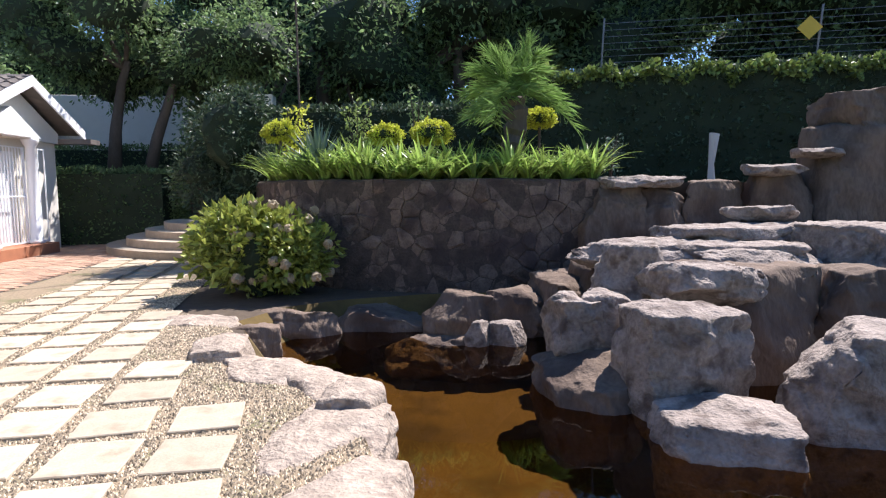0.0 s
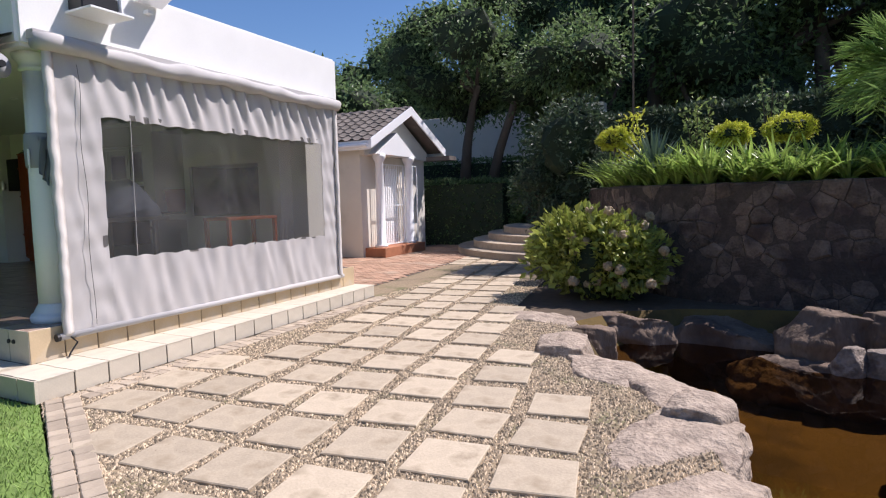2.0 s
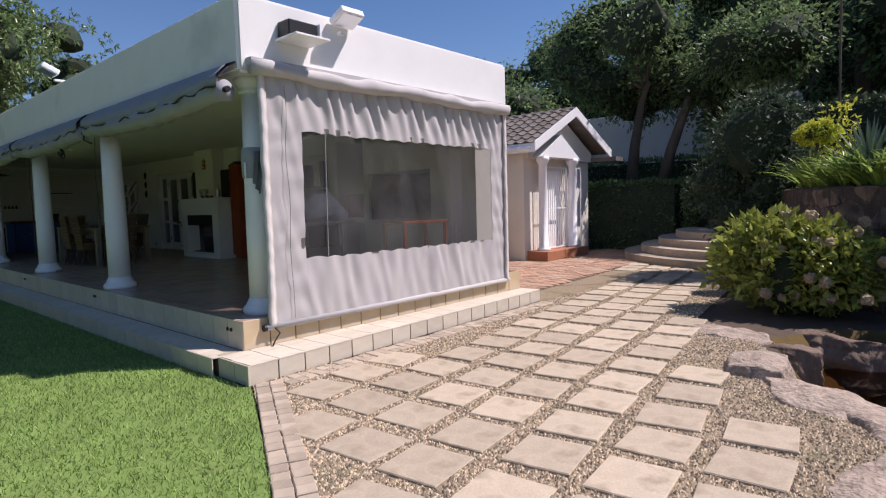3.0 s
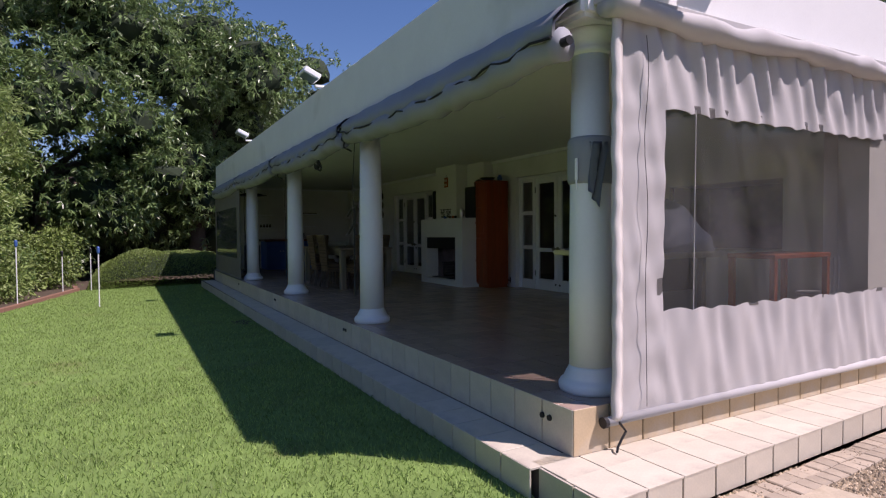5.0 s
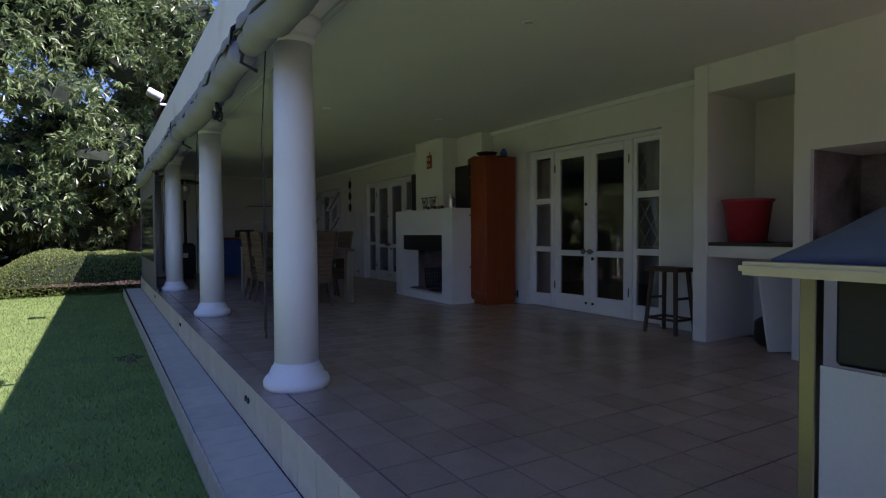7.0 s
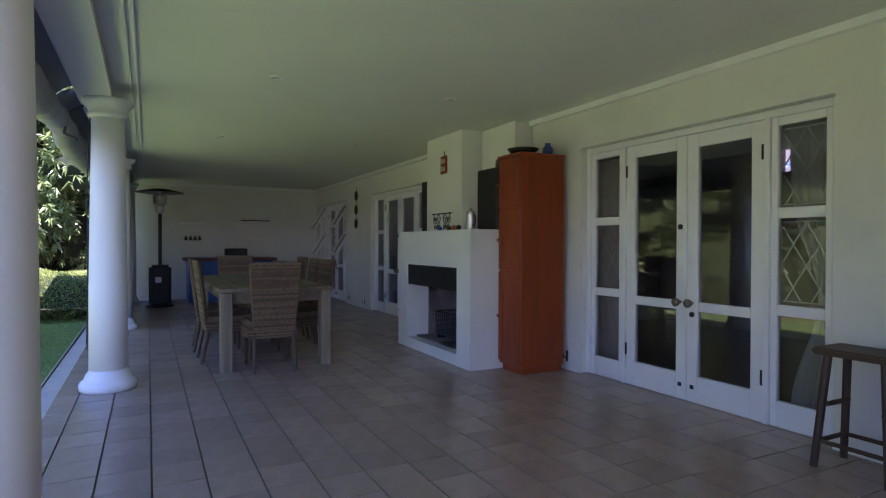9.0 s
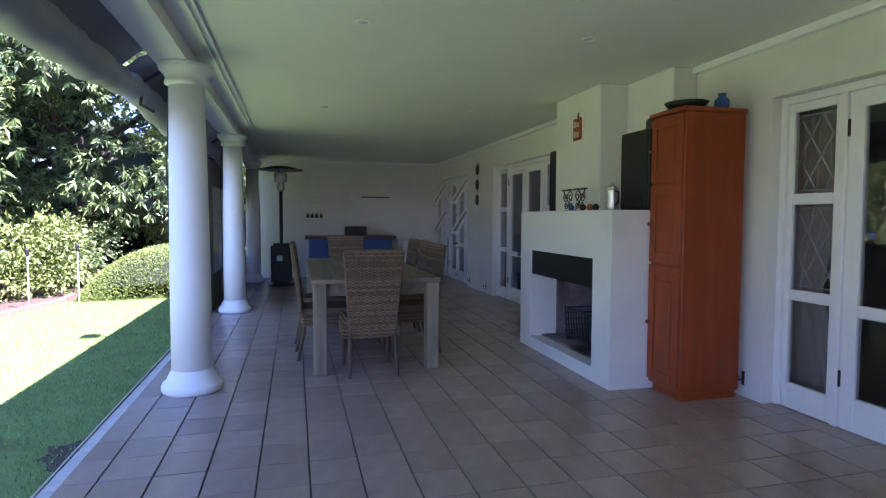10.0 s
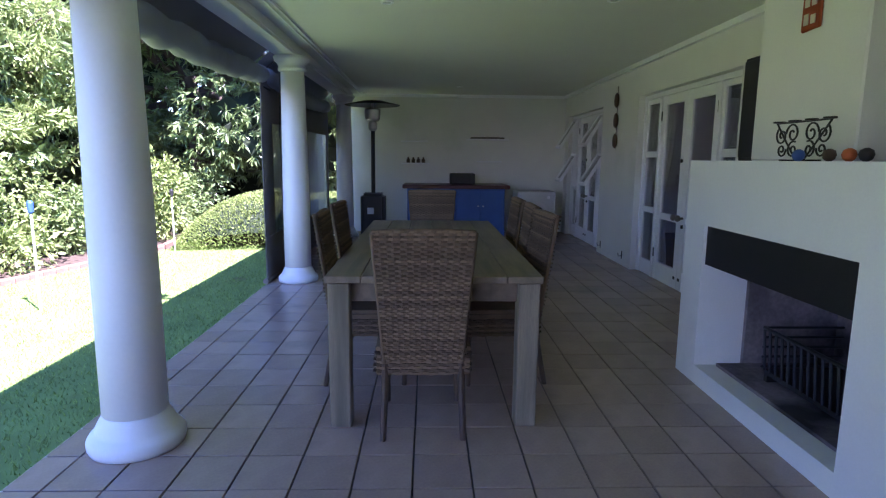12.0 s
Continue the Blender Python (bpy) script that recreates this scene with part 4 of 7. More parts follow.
# ---- pine cupboard ----
arm = thing("cupboard", (0, 0, 0), "tall orange pine cupboard beside the fireplace", "cupboard")
ax0, ax1, ay0, ay1, az1 = -11.112, -10.75, 6.03, 6.53, 2.45
part("body", boxes((ax0, ax1, ay0 + 0.022, ay1, V + 0.06, az1)), M_PINE, arm, bevel=0.004)
part("plinth", boxes((ax0 + 0.02, ax1 - 0.02, ay0 + 0.05, ay1 - 0.01, V, V + 0.06)), M_PINE, arm)
part("top_moulding", boxes((ax0 - 0.02, ax1 + 0.02, ay0 - 0.005, ay1, az1, az1 + 0.03)), M_PINE, arm, bevel=0.008)
for z0, z1 in ((V + 0.09, V + 0.93), (V + 0.95, V + 1.5), (V + 1.52, az1 - 0.02)):
    d = part("door", boxes((ax0 + 0.01, ax1 - 0.01, ay0 + 0.012, ay0 + 0.021, z0, z1)), M_PINE, arm, bevel=0.002)
    for xa, xb in ((ax0 + 0.01, ax0 + 0.07), (ax1 - 0.07, ax1 - 0.01)):
        part("stile", boxes((xa, xb, ay0, ay0 + 0.0115, z0, z1)), M_PINE, d, bevel=0.003)
    for za, zb in ((z0, z0 + 0.075), (z1 - 0.075, z1)):
        part("rail", boxes((ax0 + 0.071, ax1 - 0.071, ay0, ay0 + 0.0115, za, zb)), M_PINE, d, bevel=0.003)
    part("panel", boxes((ax0 + 0.1, ax1 - 0.1, ay0 + 0.005, ay0 + 0.0115, z0 + 0.11, z1 - 0.11)), M_PINE, d, bevel=0.003)
    knob = turned(lathe([(0.006, 0), (0.006, 0.012), (0.014, 0.02), (0.012, 0.03)], 12), pose(ax0 + 0.035, ay0, (z0 + z1) / 2, 90, 0, 0))
    part("knob", knob, M_PINE, d, smooth=True)
bowl = part("bowl", lathe([(0.06, 0.0), (0.12, 0.03), (0.15, 0.06), (0.145, 0.062), (0.11, 0.035), (0.0, 0.01)], 24, (-10.95, 6.2, az1 + 0.0305)), M_BLACK, smooth=True)
tagged(bowl, "dark shallow bowl on top of the cupboard", "bowl")
vase = part("jar", lathe([(0.035, 0), (0.05, 0.03), (0.05, 0.07), (0.025, 0.1), (0.03, 0.12)], 16, (-10.86, 6.42, az1 + 0.0305)), M_BLUE, smooth=True)
tagged(vase, "small dark blue jar on top of the cupboard", "jar")
kettle = part("pot", noisy(lathe([(0.07, 0), (0.1, 0.04), (0.1, 0.1), (0.05, 0.14), (0.02, 0.15)], 18, (-11.4, 6.3, 2.401)), 0.006, 9, 2), M_DARKWOOD, smooth=True)
tagged(kettle, "dark round pot on top of the loudspeaker", "pot")

# ---- mantel things ----
for x0, x1, y0, y1, z1 in ((-11.58, -11.2, 6.06, 6.36, 2.4), (-13.1, -12.885, 6.14, 6.5, 2.43)):
    sp = thing("loudspeaker", (0, 0, 0), "tall black loudspeaker standing on the mantel" if x0 > -12 else "tall black loudspeaker on the corner of the mantel", "loudspeaker", "loudspeakers on the mantel")
    zb = ft
    part("cabinet", boxes((x0, x1, y0 + 0.02, y1, zb, z1)), M_BLACK, sp, bevel=0.006)
    part("grille", boxes((x0 + 0.015, x1 - 0.015, y0 + 0.008, y0 + 0.0195, zb + 0.02, z1 - 0.02)), M_BLACK, sp, bevel=0.003)
part("bracket", boxes((-13.1, -12.845, 6.2, 6.45, ft - 0.03, ft)), M_WALL, fire)
scroll = thing("candle_holder", (-12.14, 5.95, ft), "black wrought iron scroll candle holder on the mantel", "candle holder", turn=0)
scroll.scale = (0.8, 0.8, 0.8)
for s in (-1, 1):
    for k, (cx, cz, r0, dirn) in enumerate(((0.09, 0.17, 0.066, 1), (0.2, 0.16, 0.06, -1), (0.08, 0.07, 0.055, -1), (0.19, 0.07, 0.045, 1))):
        pts = []
        for i in range(22):
            a = dirn * i * 0.42 + k
            r = r0 * (1 - i / 26)
            pts.append((s * (cx + r * math.cos(a)), 0, cz + r * math.sin(a)))
        part("scroll", tube(bmesh.new(), pts, 0.006, 6), M_BLACK, scroll, smooth=True)
    part("side_rod", tube(bmesh.new(), [(s * 0.03, 0, 0.0), (s * 0.13, 0, 0.1), (s * 0.26, 0, 0.24)], 0.006, 6), M_BLACK, scroll)
    part("foot", boxes((s * 0.1 - 0.012, s * 0.1 + 0.012, -0.06, 0.06, 0, 0.01)), M_BLACK, scroll)
for x in (-0.24, -0.08, 0.08, 0.24):
    part("candle_plate", lathe([(0.0, 0.238), (0.035, 0.242), (0.037, 0.252), (0.0, 0.25)], 14, (x, 0, 0)), M_BLACK, scroll)
part("top_rail", tube(bmesh.new(), [(-0.26, 0, 0.24), (0.26, 0, 0.24)], 0.006, 6), M_BLACK, scroll)
for i, (x, m, w) in enumerate(((-11.8, M_DARKWOOD, "brown"), (-11.68, M_ORANGE, "orange"), (-11.585, M_BLACK, "black"), (-12.01, M_BLUE, "dark blue"))):
    c = part("ball_candle", lathe([(0.01, 0), (0.023, 0.01), (0.029, 0.028), (0.023, 0.046), (0.006, 0.055)], 16, (x, 5.86, ft)), m, smooth=True)
    tagged(c, "small round %s candle on the mantel" % w, "candle", "ball candles")
pot = thing("coffee_pot", (-11.44, 5.92, ft), "polished steel coffee pot on the mantel", "coffee pot")
part("body", lathe([(0.05, 0), (0.055, 0.01), (0.042, 0.09), (0.045, 0.15), (0.052, 0.17)], 20), M_STEEL, pot, smooth=True)
part("lid", lathe([(0.05, 0.171), (0.03, 0.19), (0.008, 0.2), (0.012, 0.215), (0.004, 0.225)], 18), M_STEEL, pot, smooth=True)
part("handle", tube(bmesh.new(), [(0.045, 0, 0.15), (0.09, 0, 0.14), (0.085, 0, 0.06), (0.048, 0, 0.04)], 0.007, 8), M_BLACK, pot, smooth=True)
part("spout", tube(bmesh.new(), [(-0.043, 0, 0.12), (-0.07, 0, 0.16)], [0.014, 0.007], 8), M_STEEL, pot, smooth=True)
plq = thing("wall_plaque", (-12.4, 6.12, 2.46), "small carved wooden plaque hanging on the chimney breast", "wall plaque")
part("board", noisy(boxes((-0.075, 0.075, -0.02, -0.001, 0.0, 0.21)), 0.006, 8, 1), M_PINE, plq, bevel=0.008)
for z in (0.03, 0.12):
    part("inlay", boxes((-0.045, -0.01, -0.026, -0.021, z, z + 0.055)), M_STEP, plq)
    part("inlay", boxes((0.01, 0.045, -0.026, -0.021, z, z + 0.045)), M_STEP, plq)
part("hook", tube(bmesh.new(), [(0, -0.006, 0.21), (0, -0.008, 0.25), (0.015, -0.006, 0.255)], 0.005, 6), M_BLACK, plq)
masks = thing("wall_mask", (-16.95, WALL_Y, 1.93), "string of three small dark wooden masks", "wall ornament")
for i in range(3):
    m = lathe([(0.01, -0.09), (0.05, -0.06), (0.062, 0.0), (0.05, 0.07), (0.015, 0.1)], 14)
    for v in m.verts:
        v.co.y = v.co.y * 0.45 - 0.025
        v.co.z += 0.1 + i * 0.26
    part("mask", m, M_DARKWOOD, masks, smooth=True)
part("cord", tube(bmesh.new(), [(0, -0.012, 0.0), (0, -0.012, 0.8)], 0.004, 5), M_BLACK, masks)

# ---- far end: counter, shelves, heater, washing machine ----
cnt = thing("counter_cupboard", (0, 0, 0), "blue painted cupboard with a dark red top against the wall", "cupboard")
part("body", boxes((FAR_X + 0.01, -19.0, 3.78, 5.42, V, 1.29)), M_BLUE, cnt)
for i in range(4):
    y = 3.8 + i * 0.405
    d = part("door", boxes((-19.0, -18.982, y, y + 0.395, V + 0.1, 1.27)), M_BLUE, cnt, bevel=0.004)
    part("knob", turned(lathe([(0.006, 0), (0.014, 0.02), (0.01, 0.028)], 10), pose(-18.982, y + (0.36 if i % 2 == 0 else 0.04), 1.0, 0, 90, 0)), M_STEEL, d)
part("worktop", boxes((FAR_X + 0.01, -18.93, 3.7, 5.5, 1.29, 1.35)), M_REDTOP, cnt, bevel=0.008)
ovn = thing("toaster_oven", (0, 0, 0), "small black toaster oven on the red counter top", "oven")
part("body", boxes((-19.45, -19.1, 4.5, 4.92, 1.36, 1.54)), M_BLACK, ovn, bevel=0.012)
part("door", boxes((-19.1, -19.085, 4.52, 4.83, 1.38, 1.52)), M_BLACK, ovn, bevel=0.004)
for y in (4.53, 4.87):
    part("foot", boxes((-19.42, -19.14, y, y + 0.02, 1.35, 1.36)), M_BLACK, ovn)
for y0, y1, z in ((3.64, 4.12, 2.1), (4.81, 5.55, 2.14), (3.65, 4.15, 1.71), (5.0, 5.44, 1.75)):
    s = part("wall_shelf", boxes((FAR_X, FAR_X + 0.2, y0, y1, z - 0.025, z)), M_TRIM, bevel=0.004)
    tagged(s, "short white floating shelf on the end wall", "shelf", "wall shelves")
tray = part("tray", boxes((FAR_X + 0.02, FAR_X + 0.18, 4.88, 5.48, 2.14, 2.165)), M_DARKWOOD, bevel=0.008)
tagged(tray, "dark wooden tray lying on the wall shelf", "tray")
for i in range(4):
    b = part("bottle", lathe([(0.03, 0), (0.032, 0.05), (0.014, 0.075), (0.014, 0.1)], 12), M_DARKWOOD, smooth=True)
    b.matrix_world = pose(FAR_X + 0.1, 3.77 + i * 0.09, 1.71, 0, 0, 0)
    tagged(b, "small dark bottle on the wall shelf", "bottle", "bottles on the shelf")
ht = thing("patio_heater", (-18.5, 3.26, V), "black gas patio heater with a wide reflector", "patio heater")
part("housing", boxes((-0.19, 0.19, -0.19, 0.19, 0.03, 0.78)), M_BLACK, ht, bevel=0.05, segments=3)
part("base", lathe([(0.24, 0), (0.245, 0.025), (0.2, 0.04)], 24), M_BLACK, ht)
part("label_plate", boxes((0.1905, 0.194, -0.08, 0.02, 0.46, 0.56)), M_WHITE, ht)
part("pole", tube(bmesh.new(), [(0, 0, 0.78), (-0.02, 0, 1.75)], 0.032, 12), M_BLACK, ht)
part("valve_head", lathe([(0.04, 1.74), (0.07, 1.78), (0.07, 1.86), (0.05, 1.9)], 18), M_STEEL, ht)
part("burner", lathe([(0.1, 1.9), (0.115, 1.93), (0.125, 2.06), (0.09, 2.09)], 20), M_STEEL, ht, "dull steel burner screen")
part("reflector", lathe([(0.06, 2.17), (0.42, 2.13), (0.43, 2.135), (0.15, 2.2), (0.03, 2.21)], 32), M_BLACK, ht, smooth=True)
part("stem", tube(bmesh.new(), [(0, 0, 2.08), (0, 0, 2.18)], 0.02, 8), M_STEEL, ht)
wm = thing("washing_machine", (-19.25, 5.95, V), "front-loading washing machine in the corner, toned grey for shade", "washing machine")
# Grey material on cabinet and panel puts the corner's shade into their colour.
part("cabinet", boxes((-0.29, 0.29, -0.32, 0.32, 0.02, 0.79)), M_GREYBOARD, wm, bevel=0.012)
part("foot", boxes((-0.25, 0.25, -0.27, 0.27, 0, 0.02)), M_BLACK, wm)
part("door_ring", turned(lathe([(0.2, 0), (0.2, 0.03), (0.14, 0.03), (0.13, 0.01)], 28), pose(0.29, 0, 0.42, 0, 90, 0)), M_STEEL, wm)
part("door_glass", turned(lathe([(0.14, 0.0), (0.11, 0.035), (0.04, 0.05)], 24), pose(0.291, 0, 0.42, 0, 90, 0)), M_BLACK, wm, "dark round door glass")
part("control_panel", boxes((0.29, 0.302, -0.28, 0.28, 0.65, 0.74)), M_GREYBOARD, wm)
part("dial", turned(lathe([(0.03, 0), (0.025, 0.02)], 14), pose(0.302, 0.2, 0.695, 0, 90, 0)), M_WHITE, wm)

# ---- stool, bucket, board, gas barbecue ----
stool = thing("bar_stool", (-8.12, 6.38, V), "dark wooden stool standing beside the glass doors", "stool")
part("seat", boxes((-0.2, 0.2, -0.14, 0.14, 0.6, 0.64)), M_DARKWOOD, stool, bevel=0.012, segments=2)
for i in range(4):
    a = math.pi / 4 + i * math.pi / 2
    c, s = math.cos(a), math.sin(a)
    part("leg", tube(bmesh.new(), [(0.25 * c, 0.2 * s, 0), (0.19 * c, 0.13 * s, 0.6)], [0.02, 0.022], 8), M_DARKWOOD, stool)
    b = a + math.pi / 2
    for z, r in ((0.14, 0.205), (0.34, 0.168)):
        if (z < 0.2) == (i % 2 == 0) or z < 0.2:
            part("stretcher", tube(bmesh.new(), [(r * 1.12 * c, r * 0.85 * s, z), (r * 1.12 * math.cos(b), r * 0.85 * math.sin(b), z)], 0.013, 6), M_DARKWOOD, stool)
bucket = thing("bucket", (-7.37, 6.43, 1.35), "red plastic tub on the barbecue counter", "bucket")
part("tub", lathe([(0.15, 0), (0.19, 0.34), (0.2, 0.35), (0.2, 0.365), (0.183, 0.365), (0.145, 0.01)], 28), M_PLASTIC_R, bucket, smooth=True)
part("rim", lathe([(0.2, 0.35), (0.21, 0.352), (0.21, 0.37), (0.2, 0.372)], 28), M_PLASTIC_R, bucket)
board = part("board", boxes((-0.2, 0.2, -0.012, 0.012, 0, 0.62)), M_WHITE, bevel=0.004)
board.matrix_world = pose(-6.98, 6.42, V + 0.004, -14, 0, 62)
tagged(board, "white board leaning under the barbecue counter", "board")
bag = part("charcoal_bag", noisy(lathe([(0.14, 0), (0.19, 0.05), (0.19, 0.2), (0.1, 0.27), (0.02, 0.28)], 18, (-7.2, 6.6, V)), 0.03, 5, 4), M_BLACK, smooth=True)
tagged(bag, "black bag under the barbecue counter", "bag")
tool = thing("barbecue_tongs", (-7.05, 6.92, 1.9), "pair of dark metal tongs hanging on the alcove wall", "tongs")
for s in (-1, 1):
    part("arm", boxes((s * 0.02 - 0.006, s * 0.02 + 0.006, -0.02, -0.008, 0, 0.33)), M_BLACK, tool)
part("joint", boxes((-0.026, 0.026, -0.022, -0.006, 0.33, 0.36)), M_BLACK, tool)

gas = thing("gas_barbecue", (-5.28, 3.3, V), "gas barbecue trolley with a blue-grey cover and steel shelf", "barbecue")
for x in (0.0, 0.78):
    for y in (0.0, 0.5):
        leg = part("leg", boxes((x - 0.022, x + 0.022, y - 0.022, y + 0.022, 0.07, 0.86)), M_BRASS, gas, "yellowed metal leg", bevel=0.003)
        part("castor", turned(lathe([(0.03, -0.014), (0.036, -0.008), (0.036, 0.008), (0.03, 0.014)], 16), pose(x, y, 0.036, 90, 0, 20)), M_BLACK, leg)
part("shelf", boxes((-0.16, 0.9, -0.1, 0.6, 0.86, 0.9)), M_STEEL, gas, "brushed steel shelf with a rounded edge", bevel=0.012, segments=2)
part("side_panel", boxes((0.03, 0.76, -0.012, 0.0, 0.1, 0.62)), M_GREYBOARD, gas, "speckled grey front panel")
part("back_panel", boxes((0.03, 0.76, 0.5, 0.512, 0.1, 0.62)), M_GREYBOARD, gas)
part("bottom_shelf", boxes((0.023, 0.757, 0.0, 0.5, 0.1, 0.12)), M_BLACK, gas)
part("burner_box", boxes((0.05, 0.74, 0.02, 0.48, 0.62, 0.86)), M_BLACK, gas, bevel=0.01)
hb = bmesh.new()
prof = [(0.0, 0.861), (0.0, 0.92), (0.08, 1.06), (0.22, 1.2), (0.4, 1.24), (0.52, 1.12), (0.56, 0.861)]
rows = []
for i in range(15):
    x = -0.1 + i * 0.97 / 14
    lift = min(1.0, 0.12 + max(0.0, x + 0.1) * 1.9, 0.3 + (0.9 - x) * 3)
    rows.append([hb.verts.new((x, y - 0.03, 0.901 + (z - 0.861) * lift * (1 + 0.07 * math.sin(x * 31 + y * 9)))) for y, z in prof])
for a, b in zip(rows, rows[1:]):
    for i in range(len(prof)):
        j = (i + 1) % len(prof)
        hb.faces.new((a[i], b[i], b[j], a[j]))
hb.faces.new(rows[0]), hb.faces.new(rows[-1][::-1])
part("cover", noisy(hb, 0.012, 6, 6), M_HOOD, gas, "blue-grey fabric cover over the lid", smooth=True)

tb = thing("side_table", (-4.85, 5.34, V), "orange painted frame table behind the vinyl window", "table")
part("top", boxes((-0.22, 0.22, -0.43, 0.43, 0.8, 0.84)), M_ORANGE, tb, bevel=0.006)
for x in (-0.19, 0.19):
    for y in (-0.4, 0.4):
        part("leg", boxes((x - 0.022, x + 0.022, y - 0.022, y + 0.022, 0, 0.8)), M_ORANGE, tb)
wc = thing("wire_chair", (-4.85, 5.98, V), "white bent wire chair behind the vinyl window", "chair")
for i in range(4):
    y = -0.14 + 0.09 * i
    part("back_wire", tube(bmesh.new(), [(0.1, y, 0.44), (0.12, y, 0.7), (0.1, y + 0.03, 0.78), (0.08, y + 0.06, 0.7), (0.08, y + 0.06, 0.44)], 0.008, 6), M_WHITE, wc)
part("seat", lathe([(0.19, 0.42), (0.2, 0.43), (0.19, 0.445)], 20), M_WHITE, wc)
for sx in (-0.14, 0.14):
    for sy in (-0.14, 0.14):
        part("leg", tube(bmesh.new(), [(sx * 1.2, sy * 1.2, 0), (sx, sy, 0.42)], 0.012, 6), M_WHITE, wc)

# ---- downlights, floodlights, small fittings ----
for x, y in ((-7.6, 4.2), (-10.95, 3.92), (-10.9, 5.4), (-13.75, 3.82), (-13.6, 5.44), (-18.7, 4.62)):
    d = thing("downlight", (x, y, CEIL), "small recessed ceiling downlight, switched off", "downlight", "ceiling downlights")
    part("ring", lathe([(0.05, 0), (0.05, -0.006), (0.036, -0.009), (0.036, -0.001)], 20), M_TRIM, d)
    part("lamp", lathe([(0.035, -0.001), (0.03, -0.005)], 16), M_GREYBOARD, d)


def floodlight(x, y, z, turn):
    t = thing("floodlight", (x, y, z), "white outdoor floodlight fixed to the parapet", "floodlight", "parapet floodlights", turn=turn)
    part("bracket", boxes((-0.03, 0.03, -0.05, 0.12, -0.05, -0.02)), M_TRIM, t)
    head = boxes((-0.15, 0.15, 0.08, 0.32, -0.06, 0.02))
    turned(head, pose(0, 0, 0.04, 25, 0, 0))
    part("housing", head, M_TRIM, t, bevel=0.012)
    part("glass", turned(boxes((-0.13, 0.13, 0.1, 0.3, -0.066, -0.0605)), pose(0, 0, 0.04, 25, 0, 0)), M_STEEL, t)


floodlight(-4.41, 3.75, 3.4, -90), floodlight(-9.6, 2.6, 3.58, 180), floodlight(-14.8, 2.6, 3.58, 180)
hf = thing("floodlight", (-4.36, 3.15, 3.17), "open backed dark box light under the parapet", "floodlight", turn=-90)
part("back_box", boxes((-0.17, 0.17, 0.002, 0.2, 0.0, 0.16)), M_BLACK, hf, bevel=0.01)
part("bottom_plate", boxes((-0.2, 0.2, 0.002, 0.36, -0.025, -0.004)), M_TRIM, hf, bevel=0.004)
part("side_plate", boxes((-0.2, -0.182, 0.002, 0.22, -0.004, 0.17)), M_TRIM, hf)
for cx, ry in ((-8.2, 2.57), (-11.9, 2.66), (-15.5, 2.6)):
    r = thing("blind_rope", (cx, ry, V), "dark cord and cleat hanging beside the column", "rope", "blind ropes")
    part("cord", tube(bmesh.new(), [(-0.05, -0.02, 2.2), (-0.07, -0.05, 1.6), (-0.05, -0.03, 1.0), (-0.06, -0.05, 0.35)], 0.0045, 5), M_BLACK, r)
    part("batten", boxes((-0.07, -0.056, -0.045, -0.032, 0.3, 1.35)), M_BLACK, r)
    part("strap", tube(bmesh.new(), [(0.04, -0.06, 2.28), (0.05, -0.17, 2.2), (0.03, -0.19, 2.05), (0.06, -0.1, 2.0)], 0.012, 6), M_BLACK, r)
cl = thing("column_wrap", (-4.62, 2.84, V), "grey canvas wrapped and strapped round the column", "canvas strap")
part("wrap", noisy(lathe([(0.139, 1.36), (0.149, 1.38), (0.151, 1.44), (0.152, 1.52), (0.149, 1.58), (0.147, 1.64), (0.134, 1.66)], 36), 0.006, 5, 2), M_CANVAS_F, cl, smooth=True)
tail = bmesh.new()
hang = [[tail.verts.new((0.11 + 0.05 * f - 0.012 * math.sin(9 * f + 3 * k) + 0.02 * k * (1 - k), -0.11 + 0.1 * f * (1 - 0.7 * k) + 0.012 * math.sin(14 * f + 5 * k), 1.62 - 0.42 * k * (0.75 + 0.25 * f))) for f in np.linspace(0, 1, 10)] for k in np.linspace(0, 1, 12)]
for a, b in zip(hang, hang[1:]):
    for i in range(9):
        tail.faces.new((a[i], a[i + 1], b[i + 1], b[i]))
bmesh.ops.solidify(tail, geom=tail.faces[:], thickness=0.012)
part("tail", tail, M_CANVAS_F, cl, smooth=True)
part("buckle", boxes((0.03, 0.052, -0.164, -0.152, 1.38, 1.52), (0.034, 0.048, -0.162, -0.153, 1.32, 1.38)), M_TRIM, cl, bevel=0.003)
for x in (-4.6, -8.35, -12.0, -15.65):
    s = thing("outlet_cover", (x, EDGE_Y, 0.36), "pair of small black fittings on the veranda riser", "fitting", "riser fittings")
    for k in (0, 0.07):
        part("cap", turned(lathe([(0.02, 0), (0.018, 0.012)], 12), pose(k, -0.001, 0, 90, 0, 0)), M_BLACK, s)

